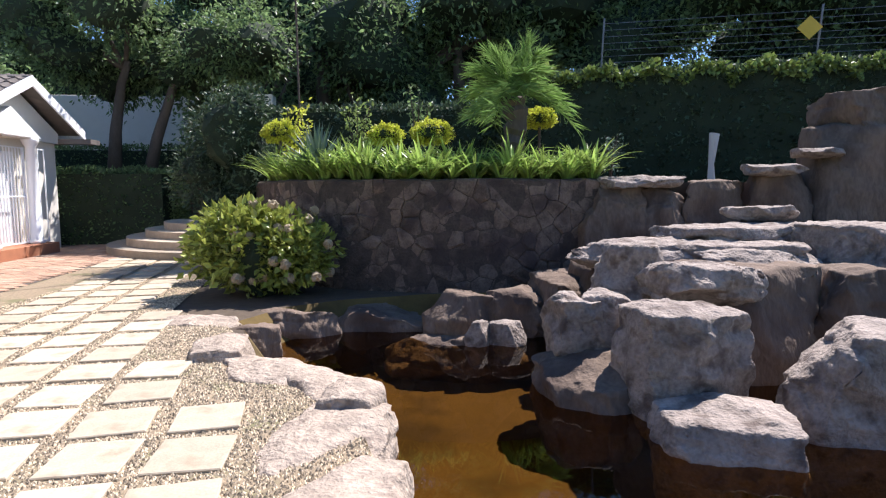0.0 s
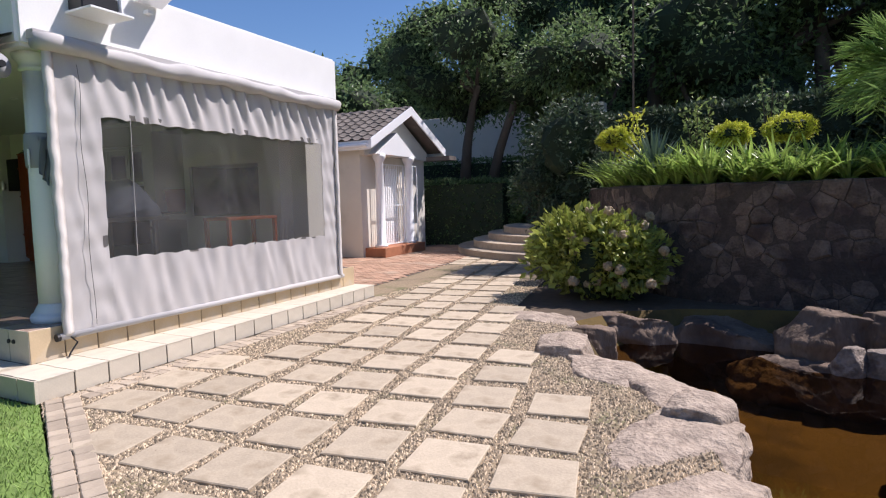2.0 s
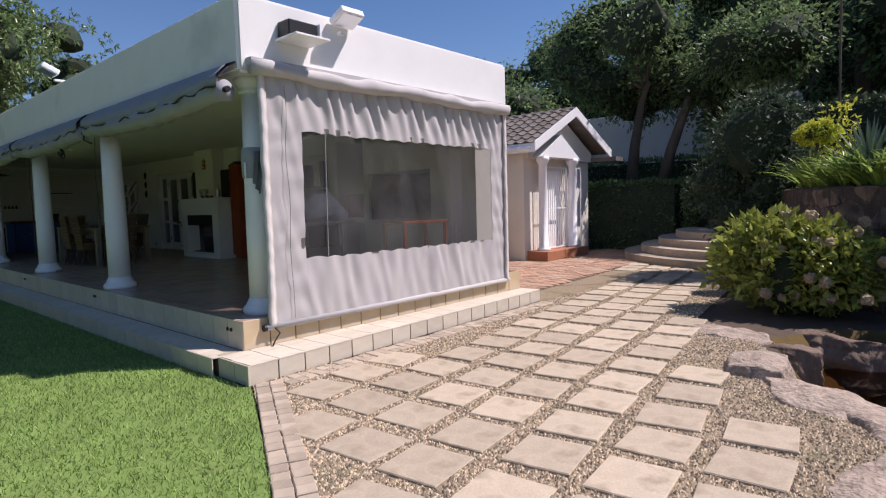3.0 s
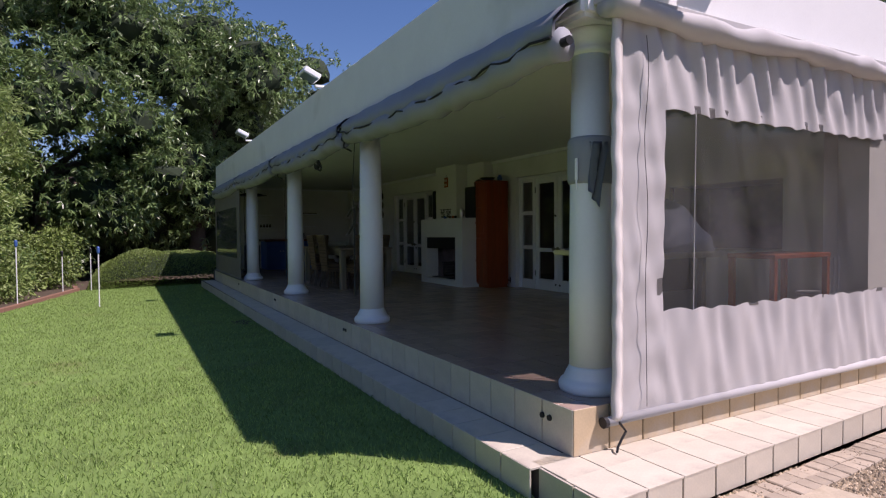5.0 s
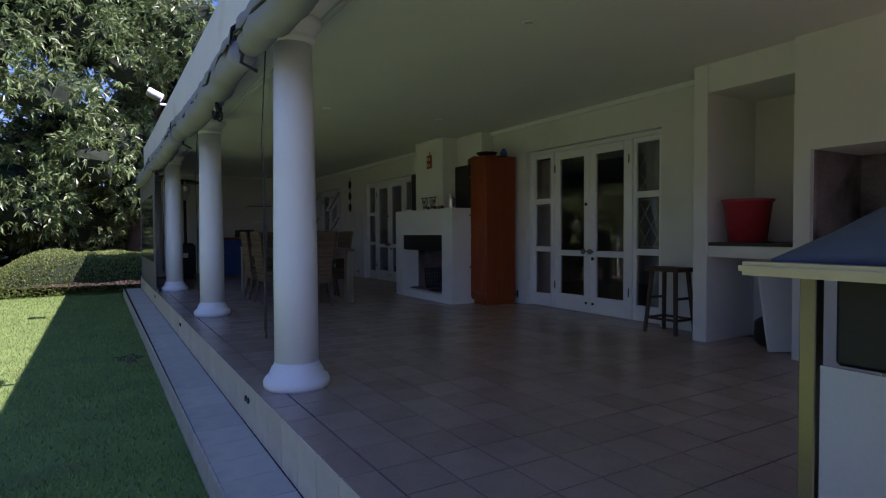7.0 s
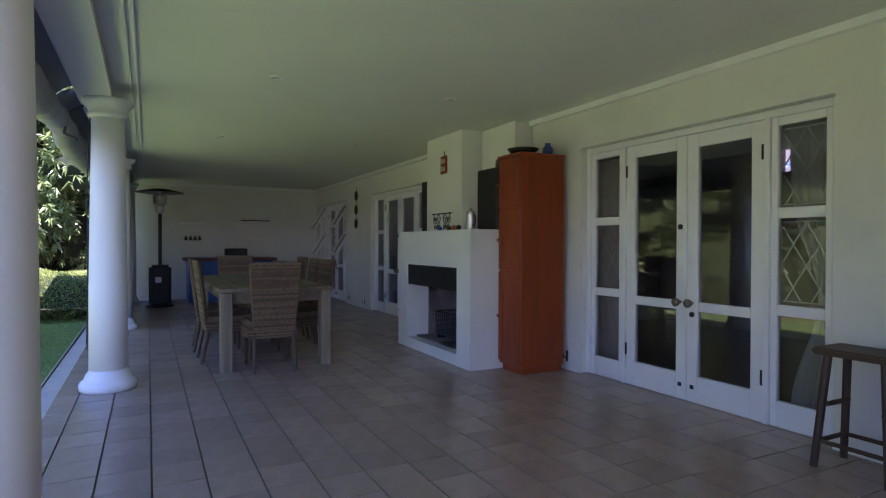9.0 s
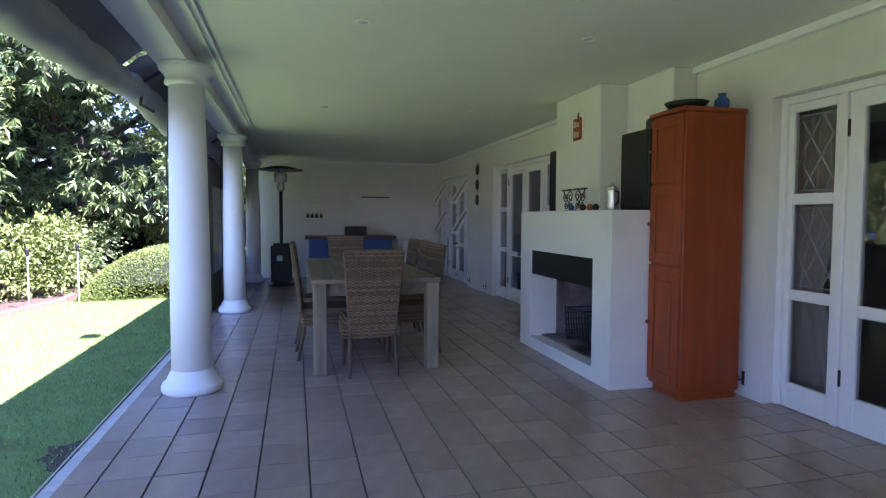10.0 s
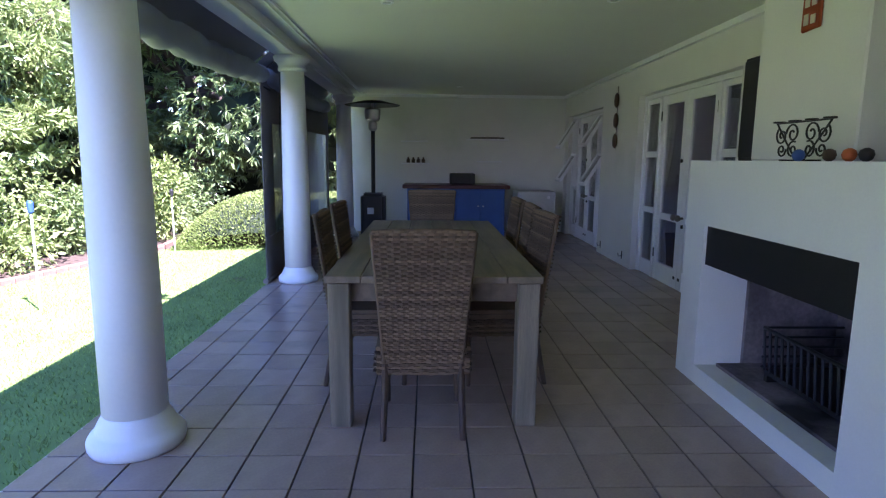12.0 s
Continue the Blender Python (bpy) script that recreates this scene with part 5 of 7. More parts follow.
for x in (-10.78, -13.75, -16.5, -17.42):
    hk = thing("door_hook", (x, WALL_Y, V + 0.13), "small black iron door holdback on the wall", "hook", "door holdbacks")
    part("plate", boxes((-0.012, 0.012, -0.006, 0, -0.05, 0.05)), M_BLACK, hk)
    part("arm", tube(bmesh.new(), [(0, -0.006, -0.01), (0.0, -0.045, -0.012), (0.01, -0.055, 0.025)], 0.006, 6), M_BLACK, hk)
knot = thing("strap_bundle", (-9.38, 2.46, 2.46), "tangle of dark straps hung under the rolled blind", "strap")
for k in range(6):
    rk = random.Random(40 + k)
    cx, cz, ra, tilt = rk.uniform(-0.13, 0.13), rk.uniform(-0.05, 0.05), rk.uniform(0.05, 0.1), rk.uniform(-0.6, 0.6)
    pts = [(cx + ra * math.cos(a), -0.02 + tilt * 0.05 * math.sin(a * 2), cz + ra * 0.7 * math.sin(a) + 0.02 * math.sin(3 * a + k)) for a in np.linspace(0, 6.0, 20)]
    part("loop", tube(bmesh.new(), pts, 0.011, 6), M_BLACK if k % 3 else M_CANVAS_F, knot, smooth=True)
part("hanger", tube(bmesh.new(), [(0, -0.03, 0.05), (0.02, -0.035, 0.15), (0.0, -0.04, 0.2)], 0.008, 6), M_BLACK, knot)


# ---- floor and step tiles ----
def block(name, w, d, h, bev, material):
    bm = boxes((-w / 2, w / 2, -d / 2, d / 2, -h, 0))
    if bev:
        top = [e for e in bm.edges if all(v.co.z > -1e-6 for v in e.verts)]
        bmesh.ops.bevel(bm, geom=top, offset=bev, segments=1, affect="EDGES")
    me = bpy.data.meshes.new(name)
    bm.to_mesh(me)
    bm.free()
    me.materials.append(material)
    return me


rnd = random.Random(7)
PX, PY = 0.27, 0.2475     # tile pitch
TX, TY = -4.457, 2.579    # first joints inside the edges
tile_me = block("tile", PX - 0.008, PY - 0.008, 0.012, 0.002, M_TILE)
far_v, far_f = [], []
nx, ny = int((TX - FAR_X) / PX) + 2, int((WALL_Y - TY) / PY) + 3
for i in range(nx):
    for j in range(ny):
        x, y = TX + PX / 2 - i * PX, TY + PY / 2 + j * PY
        if x > END_X - 0.13 or x < FAR_X + 0.1 or y > WALL_Y + (0.35 if x > -4.9 else 0.14) or y < EDGE_Y:
            continue
        z = V + rnd.uniform(-0.0012, 0.0012)
        if -13.2 < x < -8.0 and y < 6.4:
            o = link_mesh("tile", tile_me, None, floor)
            o.matrix_world = pose(x, y, z, rnd.uniform(-0.15, 0.15), rnd.uniform(-0.15, 0.15), 0)
        else:
            hx, hy, b = PX / 2 - 0.004, PY / 2 - 0.004, len(far_v)
            for zz in (z - 0.012, z):
                far_v += [(x - hx, y - hy, zz), (x + hx, y - hy, zz), (x + hx, y + hy, zz), (x - hx, y + hy, zz)]
            far_f += [(b + 4, b + 5, b + 6, b + 7)] + [(b + k, b + (k + 1) % 4, b + 4 + (k + 1) % 4, b + 4 + k) for k in range(4)]
far_tiles = link_mesh("far_tiles", arrays_mesh("far_tiles", far_v, far_f), M_TILE_J, floor)
far_tiles["kind"] = "stuff"
R = 0.29
riser_me = block("riser_tile", R - 0.012, V - STEP - 0.004, 0.012, 0.002, M_STEP)
riser_y = block("riser_tile", R - 0.012, V - STEP - 0.004, 0.012, 0.002, M_STEP_Y)
tread_me = block("tread_tile", R - 0.008, 0.308, 0.012, 0.002, M_STEP)
low_me = block("low_riser_tile", R - 0.012, STEP - 0.004, 0.012, 0.002, M_STEP)
for i in range(53):
    x = END_X - R / 2 - i * R
    for me, q in ((riser_me, pose(x, EDGE_Y, (V + STEP) / 2, 90, 0, 0)), (tread_me, pose(x, 2.262, STEP, 0, 0, 0)), (low_me, pose(x, 2.105 + 0.0035 * (x + 4), STEP / 2, 90, 0, 0))):
        link_mesh(me.name, me, None, step_low).matrix_world = q
corner_me = block("low_riser_tile", 0.212, STEP - 0.004, 0.012, 0.002, M_STEP)
for x, me in ((-4.175, low_me), (-3.92, corner_me)):
    link_mesh("low_riser_tile", me, None, step_low).matrix_world = pose(x, 2.112 + 0.0036 * (x + 19.9) - 0.008, STEP / 2, 90, 0, 0)
link_mesh("low_riser_tile", block("corner_piece", 0.017, 0.024, STEP - 0.004, 0.0, M_STEP), None, step_low).matrix_world = pose(-3.81, 2.175, STEP - 0.002)
edge_me = block("tile", PX - 0.008, TY - EDGE_Y - 0.008, 0.012, 0.002, M_TILE)
for i in range(57):
    link_mesh("tile", edge_me, None, floor).matrix_world = pose(TX - PX / 2 - i * PX, (EDGE_Y + TY) / 2, V, 0, 0, 0)
end_me = block("tile", END_X - TX - 0.008, PY - 0.008, 0.012, 0.002, M_TILE)
for j in range(17):
    link_mesh("tile", end_me, None, floor).matrix_world = pose((END_X + TX) / 2, TY + PY / 2 + j * PY, V, 0, 0, 0)
link_mesh("tile", block("tile", END_X - TX - 0.008, TY - EDGE_Y - 0.008, 0.012, 0.002, M_TILE), None, floor).matrix_world = pose((END_X + TX) / 2, (EDGE_Y + TY) / 2, V)
for j in range(17):
    y = 2.3 + R / 2 + j * R
    if y < 6.9:
        link_mesh("riser_tile", riser_y, None, step_low).matrix_world = pose(END_X, y + 0.12, (V + STEP) / 2, 90, 0, 90)
    xr = -3.812 - 0.0382 * (y - 2.17)
    if y < 7.3:
        link_mesh("low_riser_tile", low_me, None, step_low).matrix_world = pose(xr + 0.012, y - 0.12, STEP / 2, 90, 0, 92.2)
        link_mesh("tread_tile", tread_me, None, step_low).matrix_world = pose(xr - 0.14, y - 0.12, STEP + 0.0005, 0, 0, 92.2)
        link_mesh("tread_tile", tread_me, None, step_low).matrix_world = pose(xr - 0.432, y - 0.12, STEP, 0, 0, 92.2)


# ---- rocks ----
def rock(at, size, seed, turn=0.0, material=None, label="grey brown boulder beside the pond", square=0.55, rough=0.16, group="pond boulders", name="boulder", cuts=9, facets=11):
    """A weathered boulder: a rounded block with worn ledges and cracks; at is the middle of its top."""
    bm = bmesh.new()
    bmesh.ops.create_cube(bm, size=2)
    bmesh.ops.subdivide_edges(bm, edges=bm.edges[:], cuts=cuts, use_grid_fill=True)
    off = Vector((seed * 7.3, seed * 3.1, seed * 5.7))
    big = max(size)
    half = Vector(size) / 2
    rk = random.Random(seed)
    planes = []
    for _ in range(facets):
        d = Vector((rk.gauss(0, 1), rk.gauss(0, 1), rk.gauss(0, 0.6))).normalized()
        planes.append((d, rk.uniform(0.88, 1.08)))
    for v in bm.verts:
        p = v.co.lerp(v.co.normalized() * 1.25, (1 - square) * 0.62)
        for d, r in planes:
            over = p.dot(d) - r
            if over > 0:
                p -= d * over * 0.98
        q = Vector((p.x * half.x, p.y * half.y, p.z * half.z))
        n = noise.noise_vector(q * (1.1 / max(0.5, big * 0.6)) + off) * rough * big * 0.22
        n += noise.noise_vector(q * 3.1 + off) * rough * 0.3 * min(1, big)
        n += noise.noise_vector(q * 8 + off) * rough * 0.24 * min(1, big)
        n += noise.noise_vector(q * 19 + off) * rough * 0.1 * min(1, big)
        layer = (q.z + 0.2 * noise.noise(q * 1.3 + off)) * 4.2 + seed
        crack = max(0.0, 1 - abs(layer - round(layer)) * 9)
        side_crack = max(0.0, 1 - abs(noise.noise(q * 1.6 + off * 2)) * 16)
        n -= Vector((q.x, q.y, q.z * 0.4)) * (0.05 * crack + 0.045 * side_crack)
        n.z *= 0.6
        v.co = q + n
    top = max(v.co.z for v in bm.verts)
    turned(bm, Matrix.Translation((at[0], at[1], at[2] - top)) @ pose(0, 0, 0, 0, 0, turn))
    ob = part(name, bm, material or M_ROCK, smooth=True)
    return tagged(ob, label, "rock", group)


pale = "pale sunlit weathered boulder beside the pond"
ledge = "flat ledge of layered grey rock"
dark = "dark brown rock face above the pond"
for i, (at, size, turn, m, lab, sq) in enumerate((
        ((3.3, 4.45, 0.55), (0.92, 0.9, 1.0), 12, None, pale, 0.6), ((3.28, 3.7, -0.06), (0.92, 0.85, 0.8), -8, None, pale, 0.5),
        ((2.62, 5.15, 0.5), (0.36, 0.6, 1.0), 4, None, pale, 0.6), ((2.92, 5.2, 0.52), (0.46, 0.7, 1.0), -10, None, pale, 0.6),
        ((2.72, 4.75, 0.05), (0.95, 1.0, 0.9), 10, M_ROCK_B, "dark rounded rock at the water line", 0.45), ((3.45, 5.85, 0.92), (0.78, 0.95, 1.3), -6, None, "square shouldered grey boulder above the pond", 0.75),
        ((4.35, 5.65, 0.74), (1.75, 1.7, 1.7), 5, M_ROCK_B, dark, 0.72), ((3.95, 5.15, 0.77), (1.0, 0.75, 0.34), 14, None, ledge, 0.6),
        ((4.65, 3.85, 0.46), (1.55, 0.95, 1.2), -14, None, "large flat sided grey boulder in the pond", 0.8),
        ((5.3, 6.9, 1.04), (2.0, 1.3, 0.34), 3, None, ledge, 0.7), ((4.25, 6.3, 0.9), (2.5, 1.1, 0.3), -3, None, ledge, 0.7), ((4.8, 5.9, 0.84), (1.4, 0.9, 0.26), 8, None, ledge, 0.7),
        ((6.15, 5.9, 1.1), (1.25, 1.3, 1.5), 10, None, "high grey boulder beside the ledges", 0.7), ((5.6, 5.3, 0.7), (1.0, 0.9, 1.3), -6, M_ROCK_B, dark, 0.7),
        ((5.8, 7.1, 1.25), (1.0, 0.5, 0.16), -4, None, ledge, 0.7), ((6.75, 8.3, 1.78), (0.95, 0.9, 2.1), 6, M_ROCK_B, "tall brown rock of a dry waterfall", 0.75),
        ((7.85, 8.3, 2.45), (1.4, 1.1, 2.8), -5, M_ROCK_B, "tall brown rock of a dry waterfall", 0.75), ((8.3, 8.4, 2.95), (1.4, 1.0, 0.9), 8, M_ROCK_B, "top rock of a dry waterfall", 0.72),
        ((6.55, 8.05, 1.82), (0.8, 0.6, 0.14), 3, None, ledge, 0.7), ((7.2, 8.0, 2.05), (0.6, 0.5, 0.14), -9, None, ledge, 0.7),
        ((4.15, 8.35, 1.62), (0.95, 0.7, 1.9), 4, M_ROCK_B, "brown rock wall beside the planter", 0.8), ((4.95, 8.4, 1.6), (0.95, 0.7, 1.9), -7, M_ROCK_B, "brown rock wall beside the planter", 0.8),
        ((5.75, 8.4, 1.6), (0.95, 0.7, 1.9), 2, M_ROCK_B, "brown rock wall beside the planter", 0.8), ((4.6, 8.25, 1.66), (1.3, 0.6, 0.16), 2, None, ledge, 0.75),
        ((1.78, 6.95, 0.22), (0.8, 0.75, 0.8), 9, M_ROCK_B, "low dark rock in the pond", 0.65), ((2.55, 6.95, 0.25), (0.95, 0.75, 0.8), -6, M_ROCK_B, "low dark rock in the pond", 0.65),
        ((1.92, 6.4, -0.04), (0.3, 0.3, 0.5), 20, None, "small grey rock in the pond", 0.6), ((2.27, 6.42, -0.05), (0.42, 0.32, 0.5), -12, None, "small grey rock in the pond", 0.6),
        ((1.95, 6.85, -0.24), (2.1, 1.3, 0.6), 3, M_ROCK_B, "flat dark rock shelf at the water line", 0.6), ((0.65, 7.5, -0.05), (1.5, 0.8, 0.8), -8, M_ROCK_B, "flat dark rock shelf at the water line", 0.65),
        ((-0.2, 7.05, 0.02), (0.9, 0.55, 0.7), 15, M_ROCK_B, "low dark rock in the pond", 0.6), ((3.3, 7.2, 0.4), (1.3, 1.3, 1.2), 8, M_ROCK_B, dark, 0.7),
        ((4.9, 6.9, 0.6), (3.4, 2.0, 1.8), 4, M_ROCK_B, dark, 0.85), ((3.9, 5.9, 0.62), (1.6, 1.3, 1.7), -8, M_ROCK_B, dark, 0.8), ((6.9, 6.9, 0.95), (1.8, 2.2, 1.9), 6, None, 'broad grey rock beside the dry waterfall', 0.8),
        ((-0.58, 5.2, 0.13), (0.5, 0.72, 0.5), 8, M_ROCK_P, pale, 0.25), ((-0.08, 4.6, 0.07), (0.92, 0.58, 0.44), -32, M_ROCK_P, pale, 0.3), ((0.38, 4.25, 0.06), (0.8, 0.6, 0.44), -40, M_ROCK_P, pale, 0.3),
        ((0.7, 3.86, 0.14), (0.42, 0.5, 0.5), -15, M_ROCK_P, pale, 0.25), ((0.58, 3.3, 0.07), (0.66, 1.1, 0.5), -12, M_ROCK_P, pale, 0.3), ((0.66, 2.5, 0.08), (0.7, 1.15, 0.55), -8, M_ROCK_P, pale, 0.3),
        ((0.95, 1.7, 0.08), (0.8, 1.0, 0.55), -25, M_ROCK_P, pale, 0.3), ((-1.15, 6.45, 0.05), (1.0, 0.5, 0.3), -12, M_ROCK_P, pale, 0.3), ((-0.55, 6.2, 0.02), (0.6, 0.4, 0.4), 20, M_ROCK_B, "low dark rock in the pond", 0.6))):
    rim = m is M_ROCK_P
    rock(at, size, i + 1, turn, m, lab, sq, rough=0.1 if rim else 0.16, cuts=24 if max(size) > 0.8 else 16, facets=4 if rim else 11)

# ---- stone planter wall and terrace ----
LINE = [(-1.9, 12.2), (-1.5, 10.9), (-1.1, 9.9), (-0.55, 9.05), (0.35, 8.35), (1.5, 8.0), (2.8, 7.98), (3.9, 8.2)]
TOPZ = 1.6
terrace = bmesh.new()
prism(terrace, [(-2.4, 14.5)] + [(x - 0.02, y + 0.16) for x, y in LINE] + [(6.5, 8.5), (13, 7.5), (30, 7.5), (30, 40), (-2.4, 40)], -0.04, TOPZ - 0.05)
tagged(part("terrace", terrace, M_SOIL), "raised planting bed of dark soil", "ground", kind="structure")
back_terrace = bmesh.new()
prism(back_terrace, [(-30, 17.2), (-2.42, 17.2), (-2.42, 40), (-30, 40)], -0.04, 2.0)
tagged(part("terrace_back", back_terrace, M_SOIL), "high bank of dark soil behind the hedge", "ground", kind="structure")


def along(line, s):
    for (x0, y0), (x1, y1) in zip(line, line[1:]):
        d = math.hypot(x1 - x0, y1 - y0)
        if s <= d or (x1, y1) == line[-1]:
            return x0 + (x1 - x0) * s / d, y0 + (y1 - y0) * s / d, math.atan2(y1 - y0, x1 - x0)
        s -= d


smooth_line = [along(LINE, s * 0.2)[:2] for s in range(48)]
for _ in range(4):
    smooth_line = [smooth_line[0]] + [((a[0] + 2 * b[0] + c[0]) / 4, (a[1] + 2 * b[1] + c[1]) / 4) for a, b, c in zip(smooth_line, smooth_line[1:], smooth_line[2:])] + [smooth_line[-1]]
total = sum(math.dist(a, b) for a, b in zip(smooth_line, smooth_line[1:]))
core = bmesh.new()
cols = []
for i, (x, y) in enumerate(smooth_line):
    a = along(smooth_line, min(total - 0.01, max(0.01, sum(math.dist(p, q) for p, q in zip(smooth_line[:i], smooth_line[1:i + 1])))))[2]
    nx_, ny_ = math.sin(a), -math.cos(a)
    cols.append([core.verts.new(p) for p in ((x, y, -0.6), (x, y, TOPZ - 0.03), (x - nx_ * 0.05, y - ny_ * 0.05, TOPZ), (x - nx_ * 0.34, y - ny_ * 0.34, TOPZ), (x - nx_ * 0.34, y - ny_ * 0.34, -0.6))])
for a, b in zip(cols, cols[1:]):
    for k in range(5):
        core.faces.new((a[k], b[k], b[(k + 1) % 5], a[(k + 1) % 5]))
planter = tagged(part("planter_wall", noisy(core, 0.02, 3, 2), M_MORTAR), "curved dark field stone retaining wall", "wall", kind="structure")


def cells(w, h, n, seed):
    """Irregular stone outlines: nearest-point cells clipped from a w by h field."""
    rng = np.random.default_rng(seed)
    nx = int(round(math.sqrt(n * w / h)))
    nz = max(1, int(round(n / nx)))
    pts = np.array([((i + 0.5 + 0.5 * (j % 2) + rng.uniform(-0.38, 0.38)) * w / nx, (j + 0.5 + rng.uniform(-0.36, 0.36)) * h / nz) for j in range(nz) for i in range(nx)])
    out = []
    for k, p in enumerate(pts):
        poly = [np.array(q) for q in ((0, 0), (w, 0), (w, h), (0, h))]
        near = np.argsort(((pts - p) ** 2).sum(1))[1:13]
        for m in near:
            mid, d = (p + pts[m]) / 2, pts[m] - p
            new_poly = []
            for a, b in zip(poly, poly[1:] + poly[:1]):
                sa, sb = (a - mid) @ d, (b - mid) @ d
                if sa <= 0:
                    new_poly.append(a)
                if sa * sb < 0:
                    new_poly.append(a + (b - a) * sa / (sa - sb))
            poly = new_poly
            if len(poly) < 3:
                break
        if len(poly) >= 3:
            out.append(poly)
    return out


rs = random.Random(5)
for poly in cells(total, TOPZ + 0.28, 300, 3):
    c = sum(poly) / len(poly)
    if c[0] < 2.6:
        continue
    bm = bmesh.new()
    proud = rs.choice((rs.uniform(0.0, 0.008), rs.uniform(0.008, 0.035)))
    rings = []
    for shrink, out in ((0.985, -0.02), (0.945, proud * 0.5), (0.7, proud)):
        ring = []
        for q in poly:
            u, z = c + (q - c) * shrink
            x, y, a = along(smooth_line, min(total - 0.01, max(0.01, u)))
            ring.append(bm.verts.new((x + math.sin(a) * out, y - math.cos(a) * out, z - 0.3)))
        rings.append(ring)
    for r, s in zip(rings, rings[1:]):
        for i in range(len(r)):
            j = (i + 1) % len(r)
            bm.faces.new((r[i], r[j], s[j], s[i]))
    bm.faces.new(rings[-1])
    part("stone", noisy(bm, 0.055, 3, 1, 0.016), M_WALLSTONE, planter)


# ---- plants on the terrace ----
def strap_plant(seed, leaves=54, size=0.6):
    rng = np.random.default_rng(seed)
    verts, faces = [], []
    for i in range(leaves):
        a, lean, L, w = rng.uniform(0, 6.28), rng.uniform(0.25, 1.0), size * rng.uniform(0.55, 1.25), rng.uniform(0.014, 0.03)
        d, s = np.array((math.cos(a), math.sin(a), 0)), np.array((-math.sin(a), math.cos(a), 0))
        b = len(verts)
        for k in range(5):
            f = k / 4
            p = d * (0.04 + L * lean * f ** 1.4) + np.array((0, 0, L * (f - 0.55 * lean * f ** 2.6)))
            ww = w * (1 - f ** 3 * 0.9)
            verts += [p - s * ww, p + np.array((0, 0, -ww * 0.4)), p + s * ww]
        for k in range(4):
            q = b + 3 * k
            faces += [(q, q + 1, q + 4, q + 3), (q + 1, q + 2, q + 5, q + 4)]
    return arrays_mesh("leaves", np.array(verts), faces)


bed = [strap_plant(s) for s in (1, 2, 3, 4)]
rp = random.Random(11)
count = 0
for row, depth in enumerate((0.22, 0.5, 0.8, 1.15)):
    for k in range(22):
        s = total * (0.18 + 0.71 * (k + rp.uniform(0.1, 0.9)) / 22)
        x, y, a = along(smooth_line, min(s, total - 0.02))
        x, y = x - math.sin(a) * depth, y + math.cos(a) * depth
        t = thing("strap_leaf_plant", (x, y, TOPZ - 0.05), "green clump of arching strap leaves on the planter", "plant", "strap leaf bed", turn=rp.uniform(0, 360))
        t.scale = (rp.uniform(0.8, 1.25), rp.uniform(0.8, 1.25), rp.uniform(0.6, 1.25))
        link_mesh("leaves", bed[(k + row) % 4], M_STRAP, t)


def palm(at):
    t = thing("palm", at, "small date palm with feathery arching fronds", "palm")
    trunk = tube(bmesh.new(), [(0.03 * math.sin(i), 0.02 * math.cos(i * 2), i * 0.125) for i in range(12)], [0.15 + 0.045 * (i % 2) + 0.03 * (i > 8) for i in range(12)], 14)
    part("trunk", noisy(trunk, 0.03, 7, 1), M_BARK, t)
    rng = np.random.default_rng(4)
    for k in range(46):
        a, up, L = k * 2.4, 0.05 + 1.35 * ((k * 7) % 46) / 46, rng.uniform(0.7, 1.0)
        d = np.array((math.cos(a) * math.cos(up), math.sin(a) * math.cos(up), math.sin(up)))
        spine = [np.array((0, 0, 1.42)) + d * L * f + np.array((0, 0, -0.55 * L * f ** 2.2 * math.cos(up))) for f in np.linspace(0, 1, 12)]
        side = np.array((-math.sin(a), math.cos(a), 0))
        at_, way = [], []
        for f in np.linspace(0.14, 1, 44):
            i = min(10, int(f * 11))
            p = spine[i] + (spine[i + 1] - spine[i]) * (f * 11 - i)
            tan = unit(spine[i + 1] - spine[i])
            for sg in (-1, 1):
                at_.append(p), way.append(tan * 0.9 + side * sg * 0.75 + np.array((0, 0, 0.25)) + 0.3 * rng.normal(size=3))
        n = len(at_)
        me = leaves_mesh("frond", np.array(at_), np.array(way), 0.34 * rng.uniform(0.7, 1.1, n), np.full(n, 0.008), 0.2, rng, 0.12)
        f_ob = link_mesh("frond", me, M_LEAF_P, t)
        part("rib", tube(bmesh.new(), [tuple(p) for p in spine[::2]], [0.011, 0.009, 0.008, 0.006, 0.005, 0.003], 5), M_LEAF_P, f_ob)


palm((2.95, 9.35, TOPZ - 0.05))


def ball_bush(x, y, z, r, stem, seed):
    t = thing("clipped_bush", (x, y, TOPZ - 0.06), "clipped round yellow-green bush on the planter", "bush", "clipped yellow bushes")
    h = z - TOPZ + 0.06
    part("stem", tube(bmesh.new(), [(0, 0, 0), (0.02, 0.01, h)], [0.03, 0.02], 7), M_BARK, t)
    foliage("crown", [(0, 0, h, r * 0.8, r * 0.8, r * 0.52), (r * 0.35, 0, h - 0.03, r * 0.6, r * 0.6, r * 0.5), (-r * 0.35, 0.05, h - 0.04, r * 0.6, r * 0.6, r * 0.48)], 7500, 0.034, 0.022, M_LEAF_Y, t, seed, 0.93, 0.0, up=0.5)
    part("shade", noisy(lathe([(0.05, -r * 0.42), (r * 0.7, -r * 0.25), (r * 0.72, r * 0.1), (r * 0.4, r * 0.3), (0.02, r * 0.36)], 14, (0, 0, h)), 0.04, 5, seed), M_SHADE_CORE, t)


